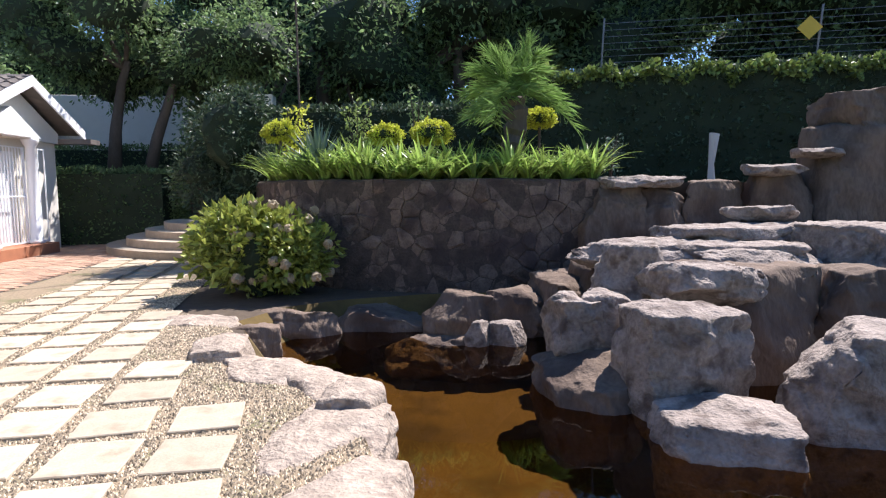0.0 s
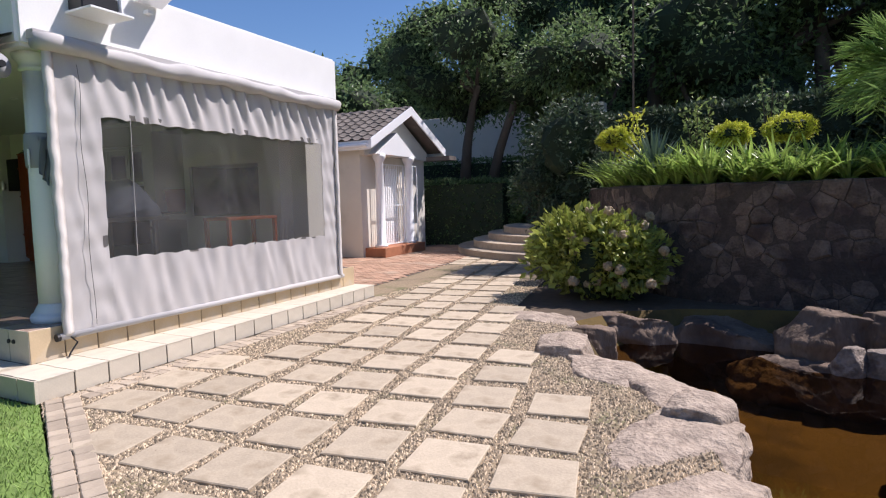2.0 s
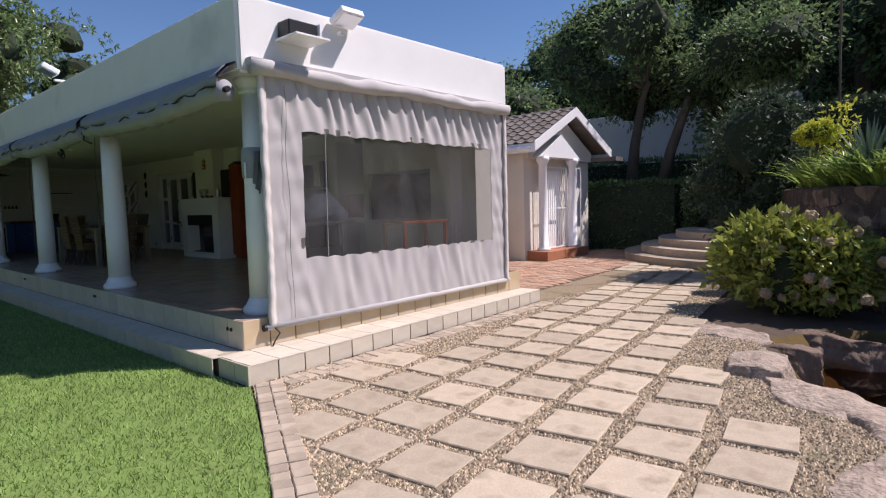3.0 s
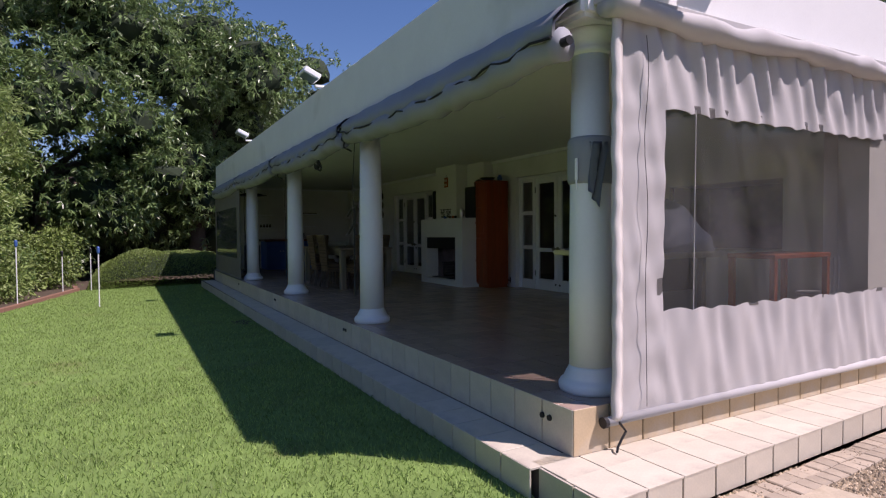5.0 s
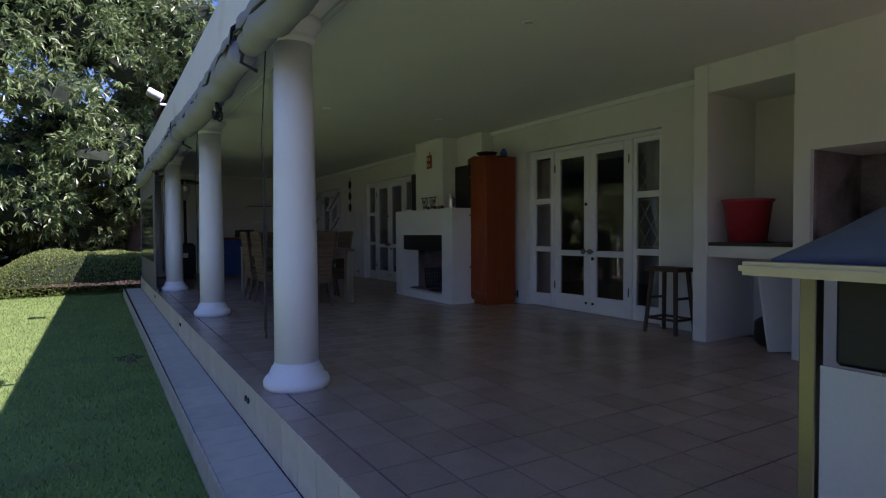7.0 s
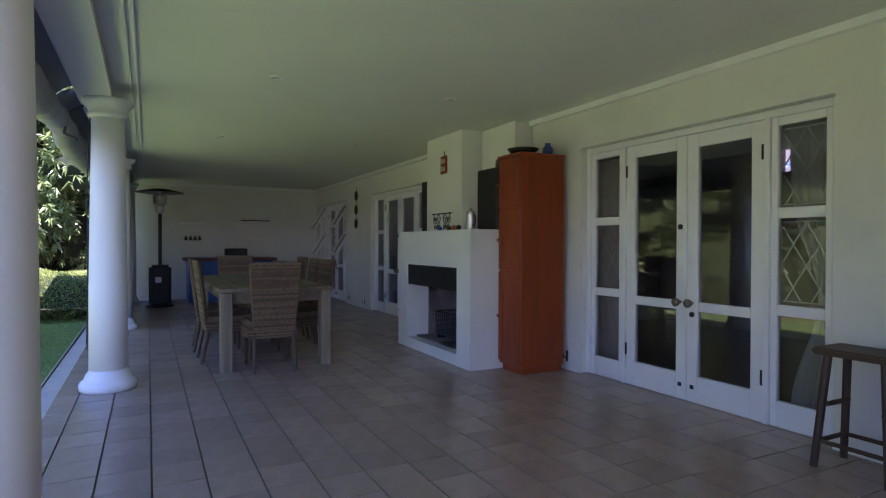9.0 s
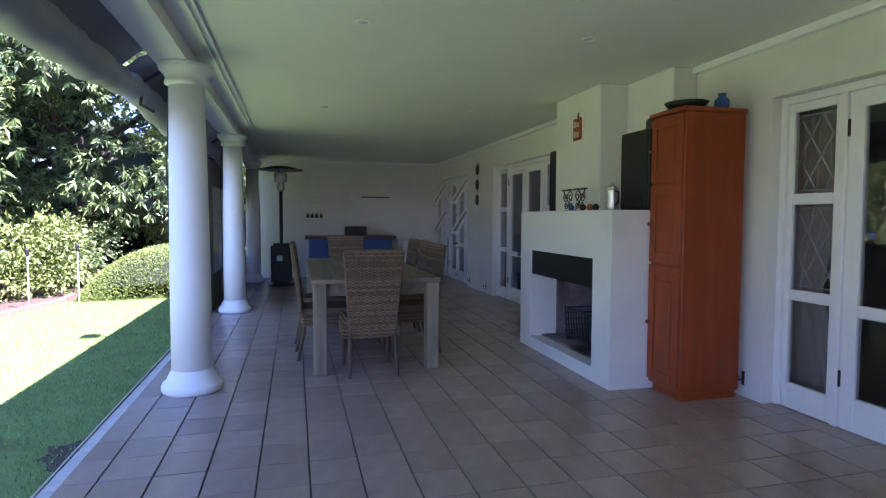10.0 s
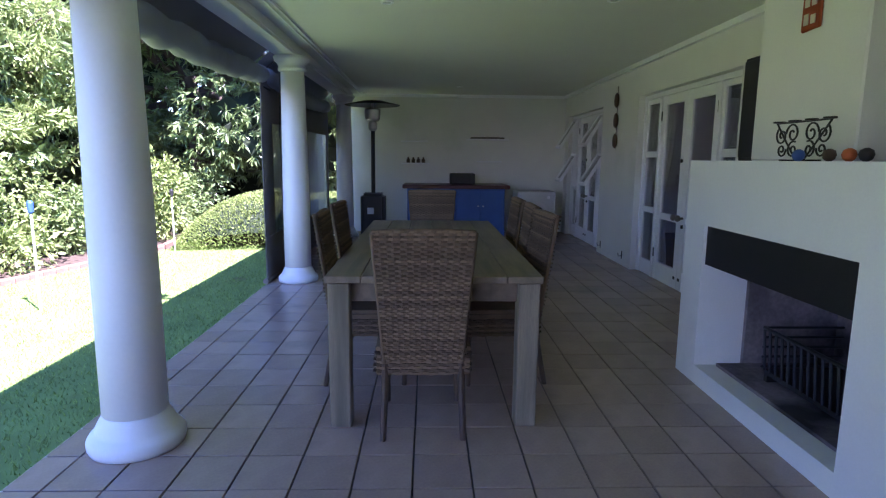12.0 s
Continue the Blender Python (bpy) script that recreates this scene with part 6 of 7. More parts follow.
ball_bush(0.87, 9.6, 2.36, 0.29, 0.4, 1), ball_bush(1.62, 9.6, 2.4, 0.35, 0.4, 2), ball_bush(3.57, 10.2, 2.72, 0.31, 0.6, 3), ball_bush(-0.95, 10.2, 2.45, 0.3, 0.4, 4)
agave = thing("agave", (-0.2, 9.35, TOPZ - 0.05), "spiky grey-green agave rosette", "agave")
rng = np.random.default_rng(8)
for k in range(46):
    a, up = k * 2.399, 0.12 + 1.25 * k / 46
    d = Vector((math.cos(a) * math.cos(up), math.sin(a) * math.cos(up), math.sin(up)))
    s = Vector((-math.sin(a), math.cos(a), 0))
    L = 0.72
    bm = bmesh.new()
    pts = [(0, 0.03), (0.3, 0.034), (0.65, 0.024), (1, 0.001)]
    base = Vector((0, 0, 0.28))
    rows = [[bm.verts.new(base + d * L * f - s * w), bm.verts.new(base + d * L * f + Vector((0, 0, -w * 0.7))), bm.verts.new(base + d * L * f + s * w)] for f, w in pts]
    for r, q in zip(rows, rows[1:]):
        bm.faces.new((r[0], r[1], q[1], q[0])), bm.faces.new((r[1], r[2], q[2], q[1]))
    part("leaf", bm, M_LEAF_A, agave)
part("stem", tube(bmesh.new(), [(0, 0, 0), (0, 0, 0.3)], 0.05, 8), M_BARK, agave)


def sparse_shrub(x, y, z, h, seed, material, label, leaves=260, spread=0.28, size=0.12):
    t = thing("shrub", (x, y, z), label, "shrub", "thin shrubs")
    rng = np.random.default_rng(seed)
    at, way = [], []
    for k in range(7):
        a = k * 2.4
        tip = np.array((spread * math.cos(a) * rng.uniform(0.4, 1), spread * math.sin(a) * rng.uniform(0.4, 1), h * rng.uniform(0.7, 1)))
        part("branch", tube(bmesh.new(), [(0, 0, 0), tuple(tip * np.array((0.4, 0.4, 0.55))), tuple(tip)], [0.012, 0.009, 0.004], 5), M_BARK, t)
        for f in rng.uniform(0.3, 1, leaves // 7):
            at.append(tip * np.array((f, f, f)) + rng.normal(size=3) * 0.05), way.append(rng.normal(size=3) + np.array((0, 0, 0.3)))
    n = len(at)
    link_mesh("leaves", leaves_mesh("leaves", np.array(at), np.array(way), size * rng.uniform(0.5, 1.1, n), size * 0.5 * rng.uniform(0.5, 1.1, n), 0.2, rng), material, t)


sparse_shrub(0.35, 10.6, 1.55, 1.6, 21, M_LEAF_L, "thin upright shrub with light green leaves")
sparse_shrub(1.45, 10.9, 1.55, 1.9, 22, M_LEAF_D, "thin upright shrub with dark leaves")
sparse_shrub(-0.8, 10.4, 1.55, 1.45, 23, M_LEAF_Y, "upright shrub with yellow green leaves", 420, 0.4)
sparse_shrub(4.35, 8.75, 1.55, 0.75, 24, M_LEAF_A, "small grey leaved shrub on the wall", 240, 0.16, 0.07)
post = part("post", noisy(tube(bmesh.new(), [(6.72, 10.0, 1.5), (6.7, 10.0, 1.9), (6.74, 10.02, 2.44)], [0.07, 0.05, 0.09], 10), 0.03, 5, 3), M_GREYBOARD)
tagged(post, "weathered grey post standing on the bank", "post")
pole = part("pole", tube(bmesh.new(), [(-0.9, 12.2, 1.5), (-0.95, 12.2, 7.5)], 0.02, 8), M_BARK)
tagged(pole, "thin tall grey pole behind the planter", "pole")

# ---- hydrangea ----
hyd = thing("hydrangea", (-0.85, 8.1, 0.0), "rounded green hydrangea bush with faded pink flower heads", "bush")
hb_blobs = [(-0.35, 0, 0.75, 0.62, 0.6, 0.5), (0.35, -0.05, 0.62, 0.6, 0.6, 0.52), (0.0, 0.1, 0.45, 0.9, 0.65, 0.42), (-0.1, 0.05, 0.95, 0.5, 0.45, 0.32)]
foliage("leaves", hb_blobs, 9000, 0.115, 0.068, M_LEAF_F, hyd, 31, 0.6, 0.1, up=0.3)
part("shade", noisy(lathe([(0.15, 0.0), (0.3, 0.2), (0.5, 0.5), (0.35, 0.8), (0.05, 0.9)], 16), 0.1, 3, 5), M_SHADE_CORE, hyd)
rng = np.random.default_rng(33)
hat, hd = blob_points(hb_blobs[:3], 110, rng, 0.98)
for p, d in zip(hat, hd):
    if p[2] < 0.3 or d[1] > 0.5 or p[0] < -0.25:
        continue
    p = p + d * 0.15
    ball = bmesh.new()
    bmesh.ops.create_icosphere(ball, subdivisions=3, radius=0.062, matrix=Matrix.Translation(p))
    part("flower_head", noisy(ball, 0.03, 38, int(abs(p[0]) * 100), 0.012), M_FLOWER, hyd)


# ---- trees and hedges ----
def tree(at, trunk, limbs, blobs, n, leaf, material, seed, label, radius=0.25, name="tree", width=0.42, droop=0.4, category="tree", solid=0.62):
    t = thing(name, at, label, category, "garden trees")
    h = len(trunk)
    bm = tube(bmesh.new(), trunk, [radius * (1 - 0.55 * i / (h - 1)) for i in range(h)], 10)
    top = Vector(trunk[-1])
    for k, b in enumerate(blobs[:limbs]):
        e = Vector(b[:3])
        m = top.lerp(e, 0.5) + Vector((0, 0, 0.1 * (e - top).length))
        tube(bm, [Vector(trunk[-2]).lerp(top, 0.6), m, e, e + (e - m) * 0.5], [radius * 0.38, radius * 0.26, radius * 0.14, radius * 0.05], 7)
    part("trunk", noisy(bm, radius * 0.2, 1.4, seed), M_BARK, t, smooth=True)
    # Added dark blobs paint the crown's inner shade and close gaps to the sky.
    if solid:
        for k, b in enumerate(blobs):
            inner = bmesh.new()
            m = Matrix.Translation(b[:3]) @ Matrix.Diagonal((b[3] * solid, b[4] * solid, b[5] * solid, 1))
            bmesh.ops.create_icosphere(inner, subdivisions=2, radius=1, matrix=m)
            part("inner_shade", noisy(inner, 0.35, 0.9, seed + k, 0.12), M_SHADE_CORE, t)
    if material is M_LEAF_M:
        rosettes("crown", blobs, n // 8, 9, leaf, leaf * width, material, t, seed)
    else:
        foliage("crown", blobs, n, leaf, leaf * width, material, t, seed, 0.6, droop)
    return t


def scatter_blobs(rng, n, box_, r):
    x0, x1, y0, y1, z0, z1 = box_
    out = []
    for _ in range(n):
        q = r * rng.uniform(0.65, 1.25)
        out.append((rng.uniform(x0, x1), rng.uniform(y0, y1), rng.uniform(z0, z1), q, q, q * rng.uniform(0.6, 0.85)))
    return out


rng = np.random.default_rng(50)
leafy_dark = "tall dark green leafy tree behind the garden"
tree((-7.2, 17.9, 1.98), [(0, 0, 0), (0.1, 0, 1.2), (0.3, 0.1, 2.6), (0.5, 0.1, 3.2)], 6, scatter_blobs(rng, 11, (-2.6, 1.2, -1.2, 1.8, 3.0, 6.0), 1.25), 13000, 0.15, M_LEAF_D, 51, "leafy tree with bare forking trunks above the hedge", 0.2)
tree((-6.2, 17.9, 1.98), [(0, 0, 0), (0.25, 0, 1.0), (0.7, 0, 2.2), (0.9, 0.1, 3.0)], 6, scatter_blobs(rng, 11, (-0.6, 3.4, -1.2, 1.8, 2.8, 6.0), 1.25), 13000, 0.15, M_LEAF_D, 52, "leafy tree with bare forking trunks above the hedge", 0.2)
tree((-2.1, 11.6, 0.0), [(0, 0, 0), (0.05, 0, 0.7), (0, 0, 1.4), (0, 0, 1.8)], 4, [(0, 0, 2.5, 0.95, 0.9, 0.9), (-0.5, 0.2, 1.7, 0.8, 0.8, 0.7), (0.45, 0, 1.7, 0.75, 0.8, 0.75), (0, 0, 1.0, 0.9, 0.9, 0.6), (0.2, 0, 3.0, 0.6, 0.6, 0.5)], 10000, 0.1, M_LEAF_C, 53,
     "dense dark glossy shrub tree beside the steps", 0.09, droop=0.2)
for k, (x, y, h, r) in enumerate(((-1.5, 20.5, 8.5, 2.4), (3.2, 20.5, 8.5, 2.4), (8.0, 20.0, 8.5, 2.4), (13.0, 18.0, 9, 2.5), (18.0, 15, 9.5, 2.6), (-5.0, 25, 11, 2.6), (5.5, 24, 14, 3.0), (0.5, 25, 14, 3.0), (11, 22, 14, 3.2), (16, 19, 14, 3.2), (21, 15, 13, 3.2))):
    base = 1.5
    tree((x, y, base), [(0, 0, 0), (0.2, 0.1, h * 0.25), (0.1, -0.1, h * 0.5), (0, 0, h * 0.6)], 8, scatter_blobs(rng, 15, (-3.0, 3.0, -1.6, 1.6, 0.8 if k < 5 else 3.0, h - 1.5), r * 0.8), 17000, 0.19, M_LEAF_D, 60 + k, leafy_dark, 0.3)
for k, (x, y, h, r) in enumerate(((-19, 33, 11.5, 2.8), (-14.5, 31, 9.5, 2.4), (-24, 30, 9, 2.6), (-10.5, 29, 10.5, 2.6), (-17, 24, 7.5, 2.2))):
    tree((x, y, 0.0 if y < 17 else 1.98), [(0, 0, 0), (0.2, 0.1, h * 0.3), (0.1, -0.1, h * 0.5), (0, 0, h * 0.62)], 8, scatter_blobs(rng, 12, (-2.6, 2.6, -2, 2, h * 0.3, h - 2.5), r * 0.8), 7000, 0.28, M_LEAF_D, 80 + k, "distant green tree behind the house roofs", 0.3)
mango = "huge dense mango tree with drooping leaf clusters"
for k, (x, y, h, r) in enumerate(((-27.5, 2.6, 11.0, 2.6), (-26.0, -2.5, 11.5, 2.7), (-22.5, -6.5, 11.5, 2.7), (-17.0, -9.5, 10.5, 2.6), (-11.0, -13.5, 8.0, 2.4), (-2, -19, 7.0, 2.4), (-32.0, -7.0, 13, 3.2), (-31, 6, 12, 2.8))):
    tree((x, y, -0.02), [(0, 0, 0), (0.1, 0.2, 1.2), (-0.2, 0.1, 2.6), (0, 0, 4.0)], 9, scatter_blobs(rng, 32, (-3.6, 3.6, -3.2, 3.2, 1.2, h - 1.4), r * 0.72), 84000 if k < 4 else 20000, 0.23, M_LEAF_M, 100 + k, mango, 0.4, width=0.27, droop=0.7, solid=0.5)


def bush(x, y, z, r, seed, material, label, n=2600, leaf=0.11, width=0.5, squash=0.8):
    t = thing("bush", (x, y, z), label, "bush", "garden bushes")
    rg = np.random.default_rng(seed)
    blobs = [(rg.uniform(-0.5, 0.5) * r, rg.uniform(-0.5, 0.5) * r, r * rg.uniform(0.35, 1.3) * squash, r * rg.uniform(0.4, 0.62), r * rg.uniform(0.4, 0.62), r * 0.45) for _ in range(8)]
    for k in range(4):
        part("branch", tube(bmesh.new(), [(0, 0, -0.02), (blobs[k][0] * 0.5, blobs[k][1] * 0.5, blobs[k][2] * 0.6), blobs[k][:3]], [0.035, 0.025, 0.01], 6), M_BARK, t)
    foliage("leaves", blobs, n, leaf, leaf * width, material, t, seed, 0.35, 0.25)


light_bush = "loose sunlit light green shrub at the lawn edge"
for k, (x, y, r, m, n) in enumerate(((-17.2, -3.2, 1.5, M_LEAF_L, 5000), (-18.4, -2.9, 1.3, M_LEAF_L, 4000), (-15.2, -4.0, 1.7, M_LEAF_L, 5000), (-12.6, -5.2, 1.6, M_LEAF_L, 4000), (-21.2, -2.1, 1.35, M_LEAF_H, 4500), (-20.0, -2.6, 0.9, M_LEAF_M, 3000), (-23.5, -1.6, 1.4, M_LEAF_M, 4000), (-9.5, -6.8, 1.6, M_LEAF_M, 3500))):
    bush(x, y, -0.01, r, 140 + k, m, light_bush if m is M_LEAF_L else "mixed green shrub under the trees", n)
for k, (x, y, h) in enumerate(((-17.6, -3.4, 4.9), (-15.6, -4.3, 5.2), (-19.2, -3.4, 4.4))):
    rg = np.random.default_rng(170 + k)
    tree((x, y, -0.02), [(0, 0, 0), (0.1, 0.05, h * 0.3), (0.1, 0.1, h * 0.5), (0.05, 0, h * 0.6)], 7, [(rg.uniform(-1.2, 1.2), rg.uniform(-1, 1), h * rg.uniform(0.4, 1.0), 0.75, 0.75, 0.22) for _ in range(16)], 11000, 0.14, M_LEAF_L, 180 + k, "slender tree with layered feathery light leaves", 0.07, width=0.3, droop=0.1, solid=0.0)


def mound(t, outline, z0, z1, n, material, rg, leaf):
    """A rounded clipped mass over a four-sided plan, uneven on top."""
    q = np.array(outline)

    def at(u, w, lift):
        a, b = (u[:, None] + 1) / 2, (w[:, None] + 1) / 2
        xy = (q[0] * (1 - a) + q[1] * a) * (1 - b) + (q[3] * (1 - a) + q[2] * a) * b
        h = np.sqrt(np.clip(1 - np.abs(u) ** 5, 0, 1)) * np.sqrt(np.clip(1 - np.abs(w) ** 3, 0, 1))
        swell = 1 + 0.05 * np.sin(xy[:, 1] * 3.1) + 0.04 * np.sin(xy[:, 0] * 2.3 + xy[:, 1] * 5)
        return np.concatenate([xy, (z0 + (z1 - z0) * h * swell + lift)[:, None]], 1)

    g = np.sin(np.linspace(-1, 1, 25) * math.pi / 2)
    uu, ww = [a.ravel() for a in np.meshgrid(g * 0.97, g * 0.97)]
    k = (np.arange(24)[:, None] * 25 + np.arange(24)[None]).ravel()[:, None]
    # Dark shell under the leaves carries the mound's inner shade in its colour.
    link_mesh("body", arrays_mesh("body", at(uu, ww, -0.05), k + [[0, 1, 26, 25]]), M_SHADE_CORE, t)
    u, w = np.sin(rg.uniform(-1, 1, n) * math.pi / 2), np.sin(rg.uniform(-1, 1, n) * math.pi / 2)
    pos = at(u, w, 0.0)
    out = np.stack([u ** 3, w ** 3, np.full(n, 0.8)], 1)
    pos += rg.normal(size=pos.shape) * leaf * 0.3
    link_mesh("leaves", leaves_mesh("leaves", pos, out + 0.6 * rg.normal(size=pos.shape), leaf * rg.uniform(0.6, 1.3, n), leaf * 0.6 * rg.uniform(0.6, 1.3, n), 0.2, rg), material, t)
    return t


def hedge(name, outline, z0, z1, n, material, seed, label, leaf=0.07, core=0.07, round_top=False):
    """A clipped hedge over a four-sided plan: a dark body painted as inner shade, with leaves on its faces."""
    t = thing(name, (0, 0, 0), label, "hedge")
    bm = bmesh.new()
    cx, cy = sum(p[0] for p in outline) / 4, sum(p[1] for p in outline) / 4
    inner = [(cx + (x - cx) * 0.94, cy + (y - cy) * (0.8 if round_top else 0.92)) for x, y in outline]
    rg = np.random.default_rng(seed)
    if round_top:
        return mound(t, outline, z0, z1, n, material, rg, leaf)
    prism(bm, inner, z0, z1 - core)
    part("body", bm, M_SHADE_CORE, t)
    u, w = rg.random(n), rg.random(n)
    q = np.array(outline)
    face = rg.integers(0, 6, n)
    pos = np.zeros((n, 3))
    out = np.zeros((n, 3))
    for k in range(4):
        m = face == k
        a, b = q[k], q[(k + 1) % 4]
        pos[m, :2] = a + (b - a) * u[m, None]
        pos[m, 2] = z0 + (z1 - z0) * w[m]
        d = np.array((b[1] - a[1], a[0] - b[0]))
        out[m, :2] = d / np.linalg.norm(d)
    m = face >= 4
    pos[m, :2] = (q[0] * (1 - u[m, None]) + q[1] * u[m, None]) * (1 - w[m, None]) + (q[3] * (1 - u[m, None]) + q[2] * u[m, None]) * w[m, None]
    pos[m, 2], out[m, 2] = z1, 1
    pos += rg.normal(size=pos.shape) * leaf * 0.45 + 0.05 * np.sin(pos[:, [1, 0, 0]] * 5)
    link_mesh("leaves", leaves_mesh("leaves", pos, out + 0.7 * rg.normal(size=pos.shape), leaf * rg.uniform(0.6, 1.3, n), leaf * 0.55 * rg.uniform(0.6, 1.3, n), 0.2, rg), material, t)
    return t


hedge("hedge", [(-23.4, -0.75), (-20.35, -0.75), (-20.6, 3.3), (-23.4, 3.3)], -0.01, 0.98, 44000, M_LEAF_H, 200, "low rounded clipped hedge at the end of the lawn", 0.046, 0.12, True)
hedge("hedge", [(-14, 16.0), (-4.9, 16.0), (-4.9, 17.0), (-14, 17.0)], -0.01, 1.95, 14000, M_LEAF_D, 201, "dark clipped hedge behind the paved yard", 0.1)
hedge("hedge", [(-14, 18.8), (-2.6, 18.8), (-2.6, 19.6), (-14, 19.6)], 1.98, 2.75, 9000, M_LEAF_D, 202, "dark hedge on the upper bank", 0.1)
hedge("creeper_wall", [(3.2, 13.6), (13.5, 10.2), (14.0, 11.2), (3.7, 14.6)], 1.5, 4.0, 22000, M_LEAF_C, 203, "boundary wall covered with dark creeper", 0.12)
hedge("creeper_wall", [(-3.0, 15.0), (3.2, 13.6), (3.5, 14.4), (-2.7, 16.0)], 1.5, 3.4, 12000, M_LEAF_C, 204, "boundary wall covered with dark creeper", 0.12)

# Lighter leaf colour along the wall top paints sun glints on the creeper.
for k, ob in enumerate([bpy.data.objects["creeper_wall"]]):
    (xa, ya), (xb, yb_), z, n = (3.2, 13.6), (13.5, 10.2), 4.0, 4500
    rg = np.random.default_rng(230 + k)
    f = rg.random((n, 1))
    lump = 0.1 * np.sin(f * 61) + 0.08 * np.sin(f * 150 + 1)
    pos = np.concatenate([xa + (xb - xa) * f, ya + (yb_ - ya) * f, 0 * f], 1)
    pos[:, 1] += rg.uniform(-0.1, 0.35, n)
    pos[:, 2] = z + lump[:, 0] + rg.uniform(-0.15, 0.08, n)
    link_mesh("crest_leaves", leaves_mesh("crest_leaves", pos, rg.normal(size=(n, 3)) + np.array((0, -0.6, 0.2)), 0.15 * rg.uniform(0.6, 1.2, n), 0.11 * rg.uniform(0.6, 1.2, n), 0.15, rg), M_LEAF_H, ob)

hedge("shrub_bank", [(-36, -12), (-30, -14), (-27.5, 12), (-33, 12)], -0.01, 3.0, 9000, M_LEAF_D, 205, "dark mass of shrubs behind the trees", 0.3)
hedge("shrub_bank", [(-30, -16), (4, -26), (5, -23), (-28, -12.5)], -0.01, 2.8, 9000, M_LEAF_D, 206, "dark mass of shrubs behind the trees", 0.3)

# ---- electric fence ----
fence = thing("electric_fence", (0, 0, 0), "wire security fence on top of the creeper wall", "fence")
fp = [(5.7, 13.05), (9.85, 11.72), (14.0, 10.35)]
for x, y in fp:
    part("post", tube(bmesh.new(), [(x, y, 3.85), (x + 0.02, y - 0.12, 5.25)], 0.022, 8), M_WIRE, fence)
for k in range(8):
    z = 4.15 + 0.14 * k
    for (xa, ya), (xb, yb2) in zip(fp, fp[1:]):
        f = (z - 3.85) / 1.4
        part("wire", tube(bmesh.new(), [(xa + 0.02 * f, ya - 0.12 * f, z), (xb + 0.02 * f, yb2 - 0.12 * f, z)], 0.006, 4), M_WIRE, fence)
sign_bm = boxes((-0.17, 0.17, -0.006, 0.006, -0.17, 0.17))
sign = part("warning_sign", turned(sign_bm, pose(9.62, 11.62, 4.78, 0, 45, -18)), M_YELLOW, fence, "yellow diamond warning sign", bevel=0.003)

# ---- curved steps ----
for k in range(4):
    s = bmesh.new()
    r = 3.6 - 0.42 * k
    arc = [(-2.5 + r * math.cos(math.radians(a)), 15.6 + r * math.sin(math.radians(a))) for a in range(168, 281, 8)]
    prism(s, arc + [(-2.5, 15.6)], 0.17 * k + (0.0 if k == 0 else 0.0), 0.17 * (k + 1))
    ob = part("garden_step", s, M_EDGE, bevel=0.012)
    tagged(ob, "curved grey-brown brick garden step", "step", "curved garden steps", kind="structure")

# ---- gatehouse ----
gh = thing("outbuilding", (0, 0, 0), "small cream plastered outbuilding with a gabled tile roof", "building")
GX, Y0, Y1, RY = -7.45, 11.95, 15.35, 13.72
walls = bmesh.new()
prism(walls, [(-13, Y0), (GX, Y0), (GX, Y1), (-13, Y1)], -0.02, 2.82)
part("wall", walls, M_CREAM, gh)
gab = bmesh.new()
for x in (GX - 0.2, GX + 0.12):
    [gab.verts.new(p) for p in ((x, Y0 + 0.02, 2.6), (x, Y1 - 0.02, 2.6), (x, Y1 - 0.02, 2.84), (x, RY, 3.72), (x, Y0 + 0.02, 2.84))]
gab.verts.ensure_lookup_table()
gv = gab.verts
gab.faces.new([gv[i] for i in (4, 3, 2, 1, 0)]), gab.faces.new([gv[i + 5] for i in range(5)])
for i in range(5):
    gab.faces.new((gv[i], gv[(i + 1) % 5], gv[(i + 1) % 5 + 5], gv[i + 5]))
part("gable", gab, M_CREAM, gh)
ped = bmesh.new()
for x in (GX + 0.1, GX + 0.42):
    [ped.verts.new(p) for p in ((x, 12.12, 2.62), (x, 14.1, 2.62), (x, 13.1, 3.22))]
ped.verts.ensure_lookup_table()
pv = ped.verts
ped.faces.new((pv[2], pv[1], pv[0])), ped.faces.new((pv[3], pv[4], pv[5]))
for i in range(3):
    ped.faces.new((pv[i], pv[(i + 1) % 3], pv[(i + 1) % 3 + 3], pv[i + 3]))
part("pediment", ped, M_COLUMN, gh, "white triangular porch pediment")
for y in (12.36, 13.86):
    part("porch_column", lathe([(0.17, 0.25), (0.17, 0.31), (0.125, 0.33), (0.11, 1.5), (0.1, 2.42), (0.14, 2.48), (0.17, 2.55), (0.17, 2.62)], 24, (GX + 0.3, y, 0)), M_COLUMN, gh, "white porch column", smooth=True)
part("porch_step", boxes((GX, GX + 0.6, 12.05, 14.2, -0.02, 0.25)), M_RED, gh, "red brick porch step", bevel=0.01)
part("door", boxes((GX, GX + 0.03, 12.75, 13.65, 0.25, 2.3)), M_TRIM, gh)
gate = part("gate_frame", boxes((GX + 0.2, GX + 0.23, 12.55, 12.58, 0.27, 2.4), (GX + 0.2, GX + 0.23, 13.7, 13.73, 0.27, 2.4), (GX + 0.2, GX + 0.23, 12.58, 13.7, 0.27, 0.3), (GX + 0.2, GX + 0.23, 12.58, 13.7, 2.37, 2.4), (GX + 0.2, GX + 0.23, 12.58, 13.7, 1.3, 1.33)), M_TRIM, gh, "white steel security gate")
for i in range(11):
    y = 12.66 + i * 0.1
    part("gate_bar", tube(bmesh.new(), [(GX + 0.215, y, 0.3), (GX + 0.215, y, 2.37)], 0.01, 6), M_TRIM, gate)
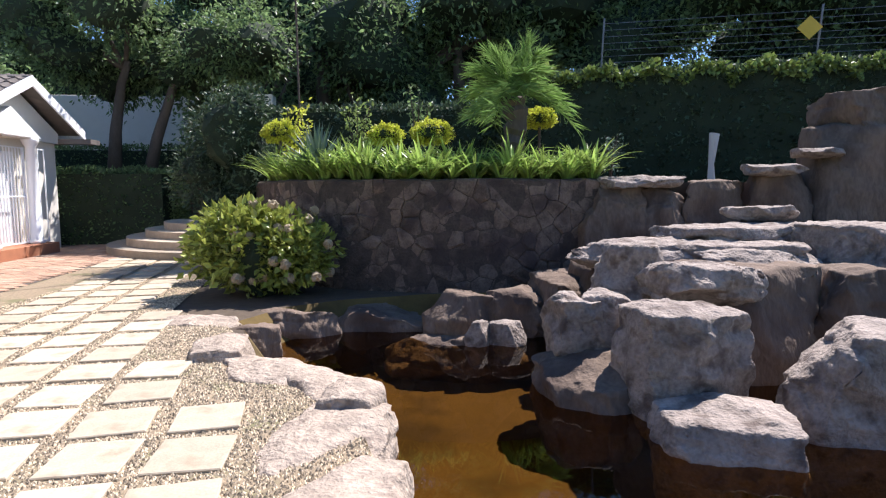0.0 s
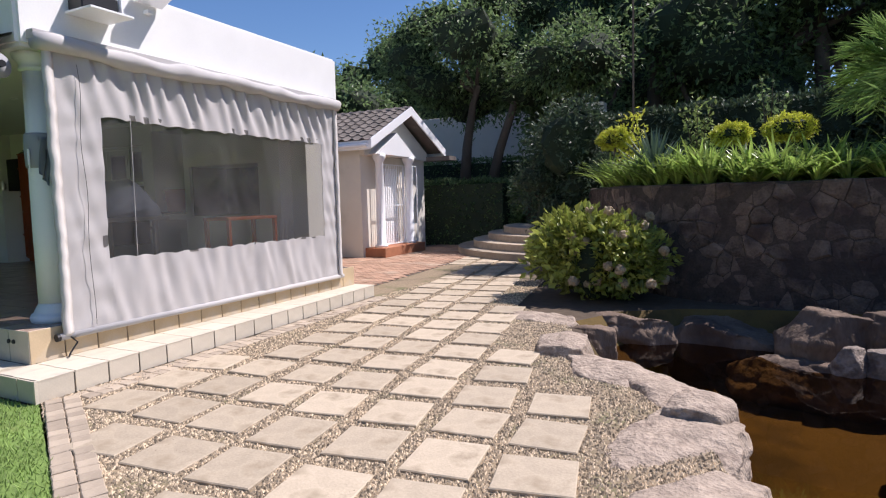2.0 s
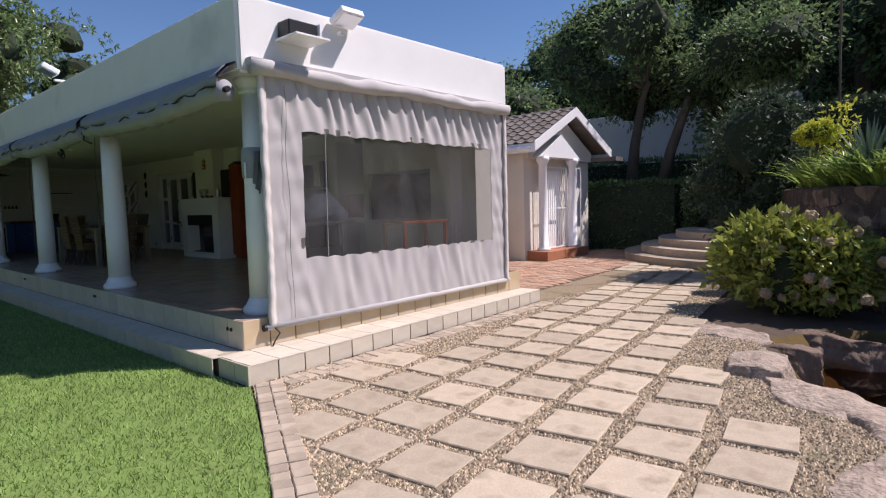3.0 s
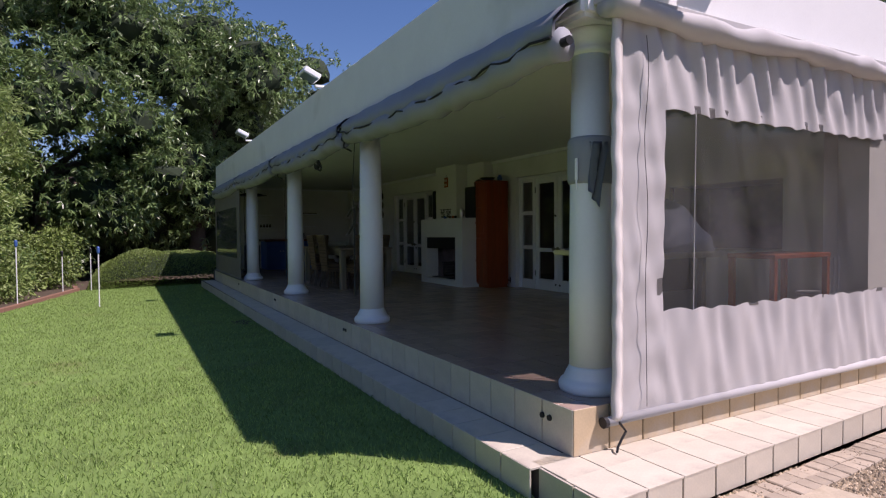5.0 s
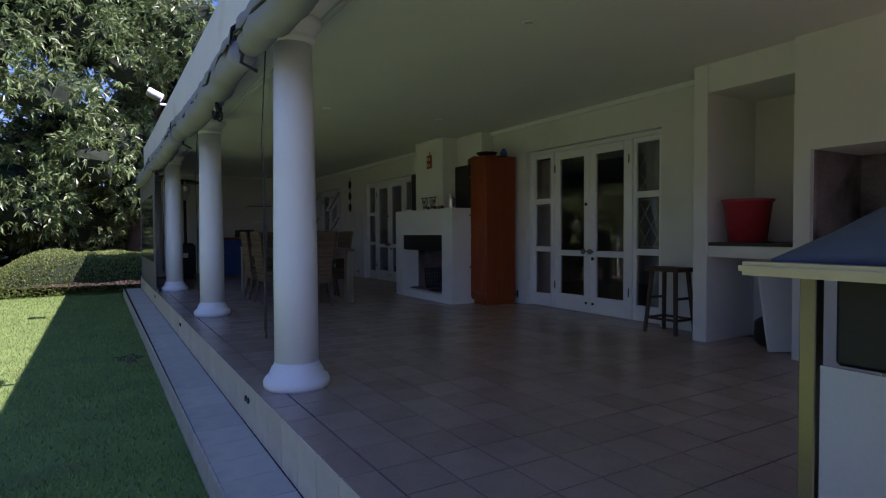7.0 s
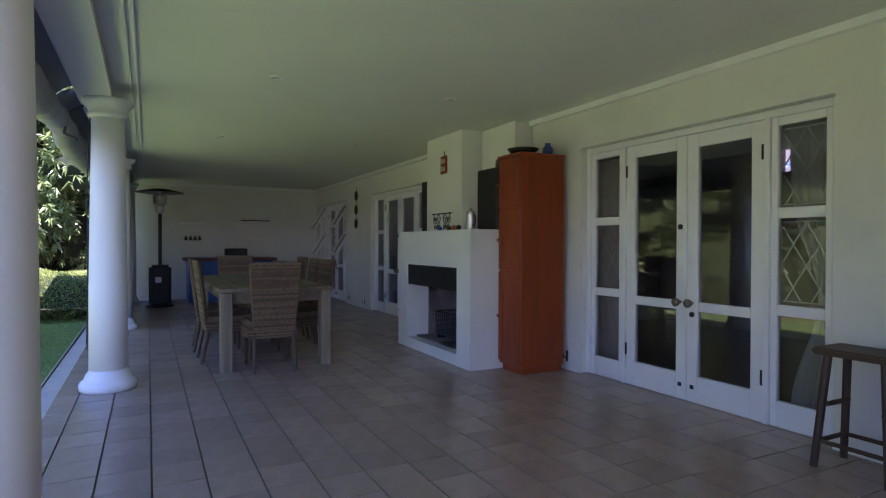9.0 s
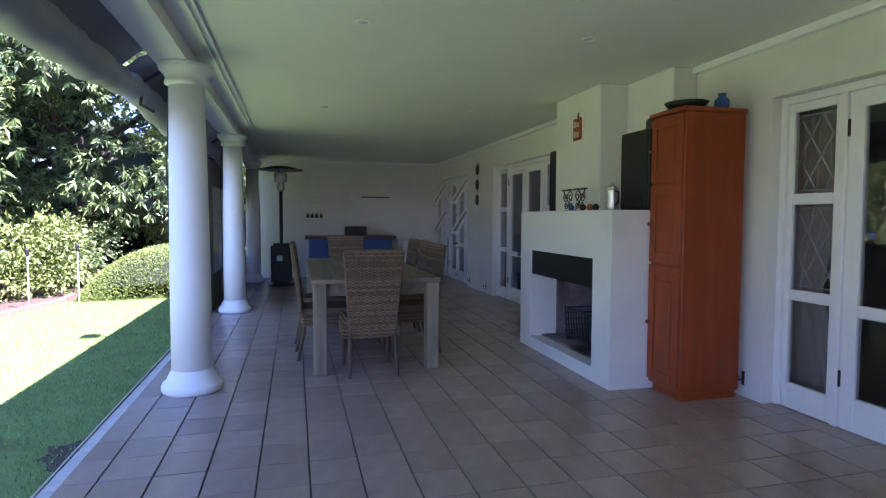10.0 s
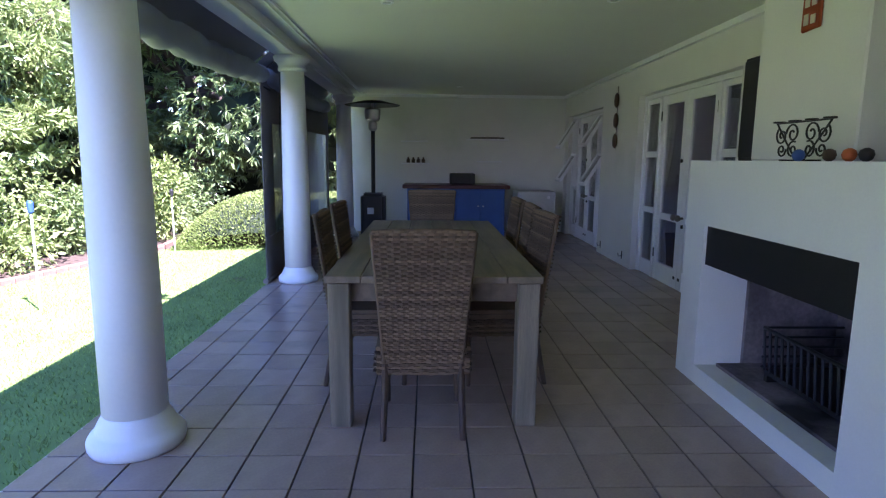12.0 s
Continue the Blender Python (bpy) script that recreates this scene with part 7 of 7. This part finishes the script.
leaf2 = part("gate_leaf", boxes((GX + 0.3, GX + 0.32, 14.06, 14.09, 0.27, 2.4), (GX + 0.3, GX + 0.32, 14.3, 14.33, 0.27, 2.4), (GX + 0.3, GX + 0.32, 14.09, 14.3, 0.27, 0.3), (GX + 0.3, GX + 0.32, 14.09, 14.3, 2.37, 2.4)), M_TRIM, gh)
slope = math.atan2(3.86 - 2.86, RY - 11.7)
for s, ye in ((1, 11.7), (-1, 15.74)):
    rb = bmesh.new()
    for x in (-13, GX + 0.5):
        [rb.verts.new(p) for p in ((x, ye, 2.84), (x, RY, 3.84), (x, RY, 3.9), (x, ye, 2.9))]
    rb.verts.ensure_lookup_table()
    rv = rb.verts
    rb.faces.new([rv[i] for i in range(4)]), rb.faces.new([rv[i + 4] for i in (3, 2, 1, 0)])
    for i in range(4):
        rb.faces.new((rv[i], rv[i + 4], rv[(i + 1) % 4 + 4], rv[(i + 1) % 4]))
    roof = part("roof", rb, M_ROOF, gh, "grey-brown roof of interlocking tiles")
    barge = bmesh.new()
    for x in (GX + 0.5, GX + 0.54):
        [barge.verts.new(p) for p in ((x, ye - s * 0.05, 2.72), (x, RY, 3.74), (x, RY, 3.97), (x, ye - s * 0.05, 2.95))]
    barge.verts.ensure_lookup_table()
    rv = barge.verts
    barge.faces.new([rv[i] for i in (3, 2, 1, 0)]), barge.faces.new([rv[i + 4] for i in range(4)])
    for i in range(4):
        barge.faces.new((rv[i], rv[(i + 1) % 4], rv[(i + 1) % 4 + 4], rv[i + 4]))
    bmesh.ops.recalc_face_normals(barge, faces=barge.faces)
    part("barge_board", barge, M_TRIM, gh, "white painted barge board")
    part("fascia", boxes((-13, GX + 0.5, ye - 0.03 * s - 0.015, ye - 0.03 * s + 0.015, 2.7, 2.92)), M_TRIM, gh)
    if s > 0:
        tm = bmesh.new()
        pr = [(-0.15, 0.0), (-0.1, 0.045), (-0.04, 0.05), (0.02, 0.01), (0.1, 0.0), (0.155, 0.02)]
        a = [[tm.verts.new((x, y, z + (0.03 if y < 0 else 0.0))) for x, z in pr] for y in (-0.17, 0.17)]
        b = [[tm.verts.new((x, y, z + (0.015 if y < 0 else -0.015))) for x, z in pr] for y in (-0.17, 0.17)]
        for i in range(5):
            tm.faces.new((a[0][i], a[0][i + 1], a[1][i + 1], a[1][i])), tm.faces.new((a[0][i + 1], a[0][i], b[0][i], b[0][i + 1]))
        tile = bpy.data.meshes.new("roof_tile")
        tm.to_mesh(tile), tm.free()
        tile.materials.append(M_ROOF)
        for r in range(8):
            for c in range(16):
                f = (r + 0.5) / 7.6
                o = link_mesh("roof_tile", tile, None, roof)
                o.matrix_world = pose(GX + 0.36 - c * 0.3, 11.7 + (RY - 11.7) * f - 0.03, 2.915 + 1.0 * f, math.degrees(slope), 0, 0)
part("ridge", tube(bmesh.new(), [(-13, RY, 3.9), (GX + 0.52, RY, 3.9)], 0.09, 10), M_ROOF, gh)
part("gutter", tube(bmesh.new(), [(-13, 11.62, 2.8), (GX + 0.45, 11.62, 2.8)], 0.05, 10), M_TRIM, gh)
part("side_eave", boxes((GX - 0.5, GX + 0.9, 15.3, 15.75, 2.6, 2.72)), M_ROOF, gh)
bin_ = thing("bin", (-8.3, 11.6, 0.0), "small dark blue bin against the outbuilding wall", "bin")
part("drum", lathe([(0.16, 0), (0.18, 0.5), (0.19, 0.51)], 20), M_BLUE, bin_, smooth=True)
part("lid", lathe([(0.19, 0.51), (0.19, 0.54), (0.05, 0.57)], 20), M_BLACK, bin_)
for x0, x1, y, z1, lab in ((-14.5, -6.8, 25, 5.3, "plain cream house wall beyond the bank"), (-3.0, -2.45, 17.3, 4.2, "white plastered chimney wall beyond the shrub")):
    b = part("far_house_wall", boxes((x0, x1, y, y + (5 if y > 20 else 0.5), 1.9, z1)), M_CREAM, bevel=0.02)
    tagged(b, lab, "building")

# ---- lawn edge, garden torches ----
KERB = [(-21.4, -1.1), (-20.4, -1.0), (-16.7, -1.85), (-12.5, -2.95), (-5, -5.65), (6, -9.05)]
kerb = thing("kerb", (0, 0, 0), "terracotta brick kerb along the lawn", "kerb", kind="structure")
kt = sum(math.dist(a, b) for a, b in zip(KERB, KERB[1:]))
kme = block("brick", 0.215, 0.11, 0.12, 0.006, M_KERB)
for i in range(int(kt / 0.225)):
    x, y, a = along(KERB, 0.11 + i * 0.225)
    link_mesh("brick", kme, None, kerb).matrix_world = pose(x, y - 0.06, 0.07, 0, 0, math.degrees(a))
for x, y, h, m in ((-15.92, -0.36, 1.15, M_BLUE), (-19.6, -1.3, 1.0, M_BLACK), (-16.9, -1.9, 1.3, M_BLUE), (-20.3, -0.7, 1.05, M_BLACK)):
    t = thing("garden_torch", (x, y, 0), "thin white garden stake with a dark solar light on top", "garden light", "garden stakes")
    part("stake", tube(bmesh.new(), [(0, 0, -0.02), (0, 0, h)], 0.012, 8), M_WHITE, t)
    part("lamp", lathe([(0.015, h - 0.02), (0.03, h), (0.035, h + 0.1), (0.02, h + 0.13)], 12), m, t)

# ---- stepping stones, edging bricks, paving ----
gravel_ob = bpy.data.objects["gravel"]
rg = random.Random(21)
RIM = [(1.6, 0.75), (2.6, 0.5), (3.4, 0.2), (4.0, -0.05), (4.6, -0.5), (5.4, -1.1), (6.2, -1.15), (7.2, -1.6), (9.5, -2.1), (13.2, -3.1)]


def rim_x(y):
    for (ya, xa), (yb_, xb) in zip(RIM, RIM[1:]):
        if y <= yb_:
            return xa + (xb - xa) * (y - ya) / (yb_ - ya)
    return -3.1


stones = [block("stepping_stone", 0.42 + 0.012 * k, 0.415 - 0.01 * k, 0.05, 0.006, M_STONE) for k in (-1, 0, 1)]
for me in stones:
    for v in me.vertices:
        q = v.co * 5
        v.co.x += 0.008 * noise.noise(q + Vector((me.vertices[0].co.x * 40, 0, 0)))
        v.co.y += 0.008 * noise.noise(q + Vector((0, 3, 0)))
for i in range(-3, 9):
    for j in range(-5, 20):
        x, y = -0.208 - 0.53 * i - 0.075 * j, 3.626 - 0.016 * i + 0.523 * j
        left = -3.38 if y < 7.2 else -3.5 - 0.24 * (y - 7.2)
        if not (left - 0.05 < x < rim_x(y) - 0.22) or y > 13 or 0.455 * (x + 3.8) + 0.89 * (y - 2.2) < 0.3:
            continue
        o = link_mesh("stepping_stone", rg.choice(stones), None, gravel_ob)
        o.matrix_world = pose(x + rg.uniform(-0.018, 0.018), y + rg.uniform(-0.018, 0.018), 0.02 + rg.uniform(-0.004, 0.006), rg.uniform(-0.7, 0.7), rg.uniform(-0.7, 0.7), 7 + rg.uniform(-4, 4) + rg.choice((0, 90, 180)))
edge_brick = block("brick", 0.1, 0.112, 0.05, 0.006, M_EDGE)
edging = thing("edging", (0, 0, 0), "worn brick edging between lawn and gravel", "edging", kind="structure")
for i in range(54):
    for r in (0, 1):
        d = 0.06 + i * 0.106
        x, y = -3.79 + 0.882 * d + 0.47 * (0.06 + r * 0.118), 2.21 - 0.47 * d + 0.882 * (0.06 + r * 0.118)
        link_mesh("brick", edge_brick, None, edging).matrix_world = pose(x, y, 0.022 + rg.uniform(-0.005, 0.005), rg.uniform(-2, 2), rg.uniform(-2, 2), -28 + rg.uniform(-4, 4))
for j in range(44):
    for r in (0, 1):
        y = 2.45 + j * 0.106
        x = -3.70 - 0.0382 * (y - 2.17) + r * 0.116
        link_mesh("brick", edge_brick, None, edging).matrix_world = pose(x, y, 0.016 + rg.uniform(-0.006, 0.006), rg.uniform(-2, 2), rg.uniform(-2, 2), 92 + rg.uniform(-4, 4))
pv_v, pv_f = [], []
for j in range(88):
    for i in range(36):
        x, y = -4.7 - i * 0.215 - 0.1 * (j % 2), 7.0 + j * 0.108
        lim = -4.5 - 0.055 * (y - 7.1) if y < 12.6 else -3.1
        if x > lim - 0.08 or (x < GX + 0.1 and y > Y0 - 0.06):
            continue
        h, w, z, b = 0.1, 0.049, 0.012 + rg.uniform(-0.003, 0.003), len(pv_v)
        for zz in (0, z):
            pv_v += [(x - h, y - w, zz), (x + h, y - w, zz), (x + h, y + w, zz), (x - h, y + w, zz)]
        pv_f += [(b + 4, b + 5, b + 6, b + 7)] + [(b + k, b + (k + 1) % 4, b + 4 + (k + 1) % 4, b + 4 + k) for k in range(4)]
M_BRICK_J = surface("laid brick pavers", (0.40, 0.25, 0.17), 0.85, 0.2, 9, 0.3, 90, stain=(0.45, 0.34, 0.25), stain_at=0.55, pieces=0.6, island=True)
bricks = link_mesh("paving_bricks", arrays_mesh("paving_bricks", pv_v, pv_f), M_BRICK_J, bpy.data.objects["paving"])
bricks["kind"] = "stuff"

# ---- pebbles and grass ----
rng = np.random.default_rng(300)


def inside(poly, x, y):
    q = np.array(poly)
    hit = np.zeros(len(x), bool)
    for (xa, ya), (xb, yb_) in zip(q, np.roll(q, -1, 0)):
        cross = ((ya > y) != (yb_ > y)) & (x < (xb - xa) * (y - ya) / (yb_ - ya + 1e-12) + xa)
        hit ^= cross
    return hit


n = 170000
px_, py_ = rng.uniform(-3.9, 1.1, n), rng.uniform(0.8, 9.5, n) ** 1.0
keep = inside(GRAVEL, px_, py_) & (rng.random(n) < np.clip(1.25 - py_ / 9, 0.15, 1))
px_, py_ = px_[keep], py_[keep]
n = len(px_)
r = rng.uniform(0.006, 0.019, n)
ang = rng.uniform(0, 6.28, n)
shape = np.array(((1, 0, 0), (0, 1, 0), (-1, 0, 0), (0, -1, 0), (0, 0, 0.8)))
c, s = np.cos(ang), np.sin(ang)
vx = px_[:, None] + r[:, None] * (shape[None, :, 0] * c[:, None] - shape[None, :, 1] * s[:, None] * 0.7)
vy = py_[:, None] + r[:, None] * (shape[None, :, 0] * s[:, None] + shape[None, :, 1] * c[:, None] * 0.7)
vz = 0.003 + r[:, None] * shape[None, :, 2]
k = np.arange(n)[:, None] * 5
pf = np.concatenate([k + [[0, 1, 4]], k + [[1, 2, 4]], k + [[2, 3, 4]], k + [[3, 0, 4]]], 1).reshape(-1, 3)
peb = link_mesh("pebbles", arrays_mesh("pebbles", np.stack([vx, vy, vz + 0 * vx], 2).reshape(-1, 3), pf), M_PEBBLE)
tagged(peb, "loose pale pebbles scattered over the path", "gravel", kind="stuff")

n = 210000
gx = np.where(rng.random(n) < 0.6, rng.uniform(-8.5, 1.5, n), rng.uniform(-21, -8.5, n))
gy = rng.uniform(-3.6, 2.14, n)
keep = inside(LAWN, gx, gy)
gx, gy = gx[keep], gy[keep]
n = len(gx)
hgt, wid, ang, lean = rng.uniform(0.018, 0.042, n), rng.uniform(0.003, 0.006, n), rng.uniform(0, 6.28, n), rng.normal(0, 0.016, (n, 2))
base = np.stack([gx, gy, np.full(n, -0.001)], 1)
side = np.stack([np.cos(ang) * wid, np.sin(ang) * wid, np.zeros(n)], 1)
tip = base + np.stack([lean[:, 0], lean[:, 1], hgt], 1)
k = np.arange(n)[:, None] * 3
blades = link_mesh("grass", arrays_mesh("grass", np.stack([base - side, base + side, tip], 1).reshape(-1, 3), k + [[0, 1, 2]]), M_BLADE)
tagged(blades, "short mown grass blades of the lawn", "grass", kind="stuff")
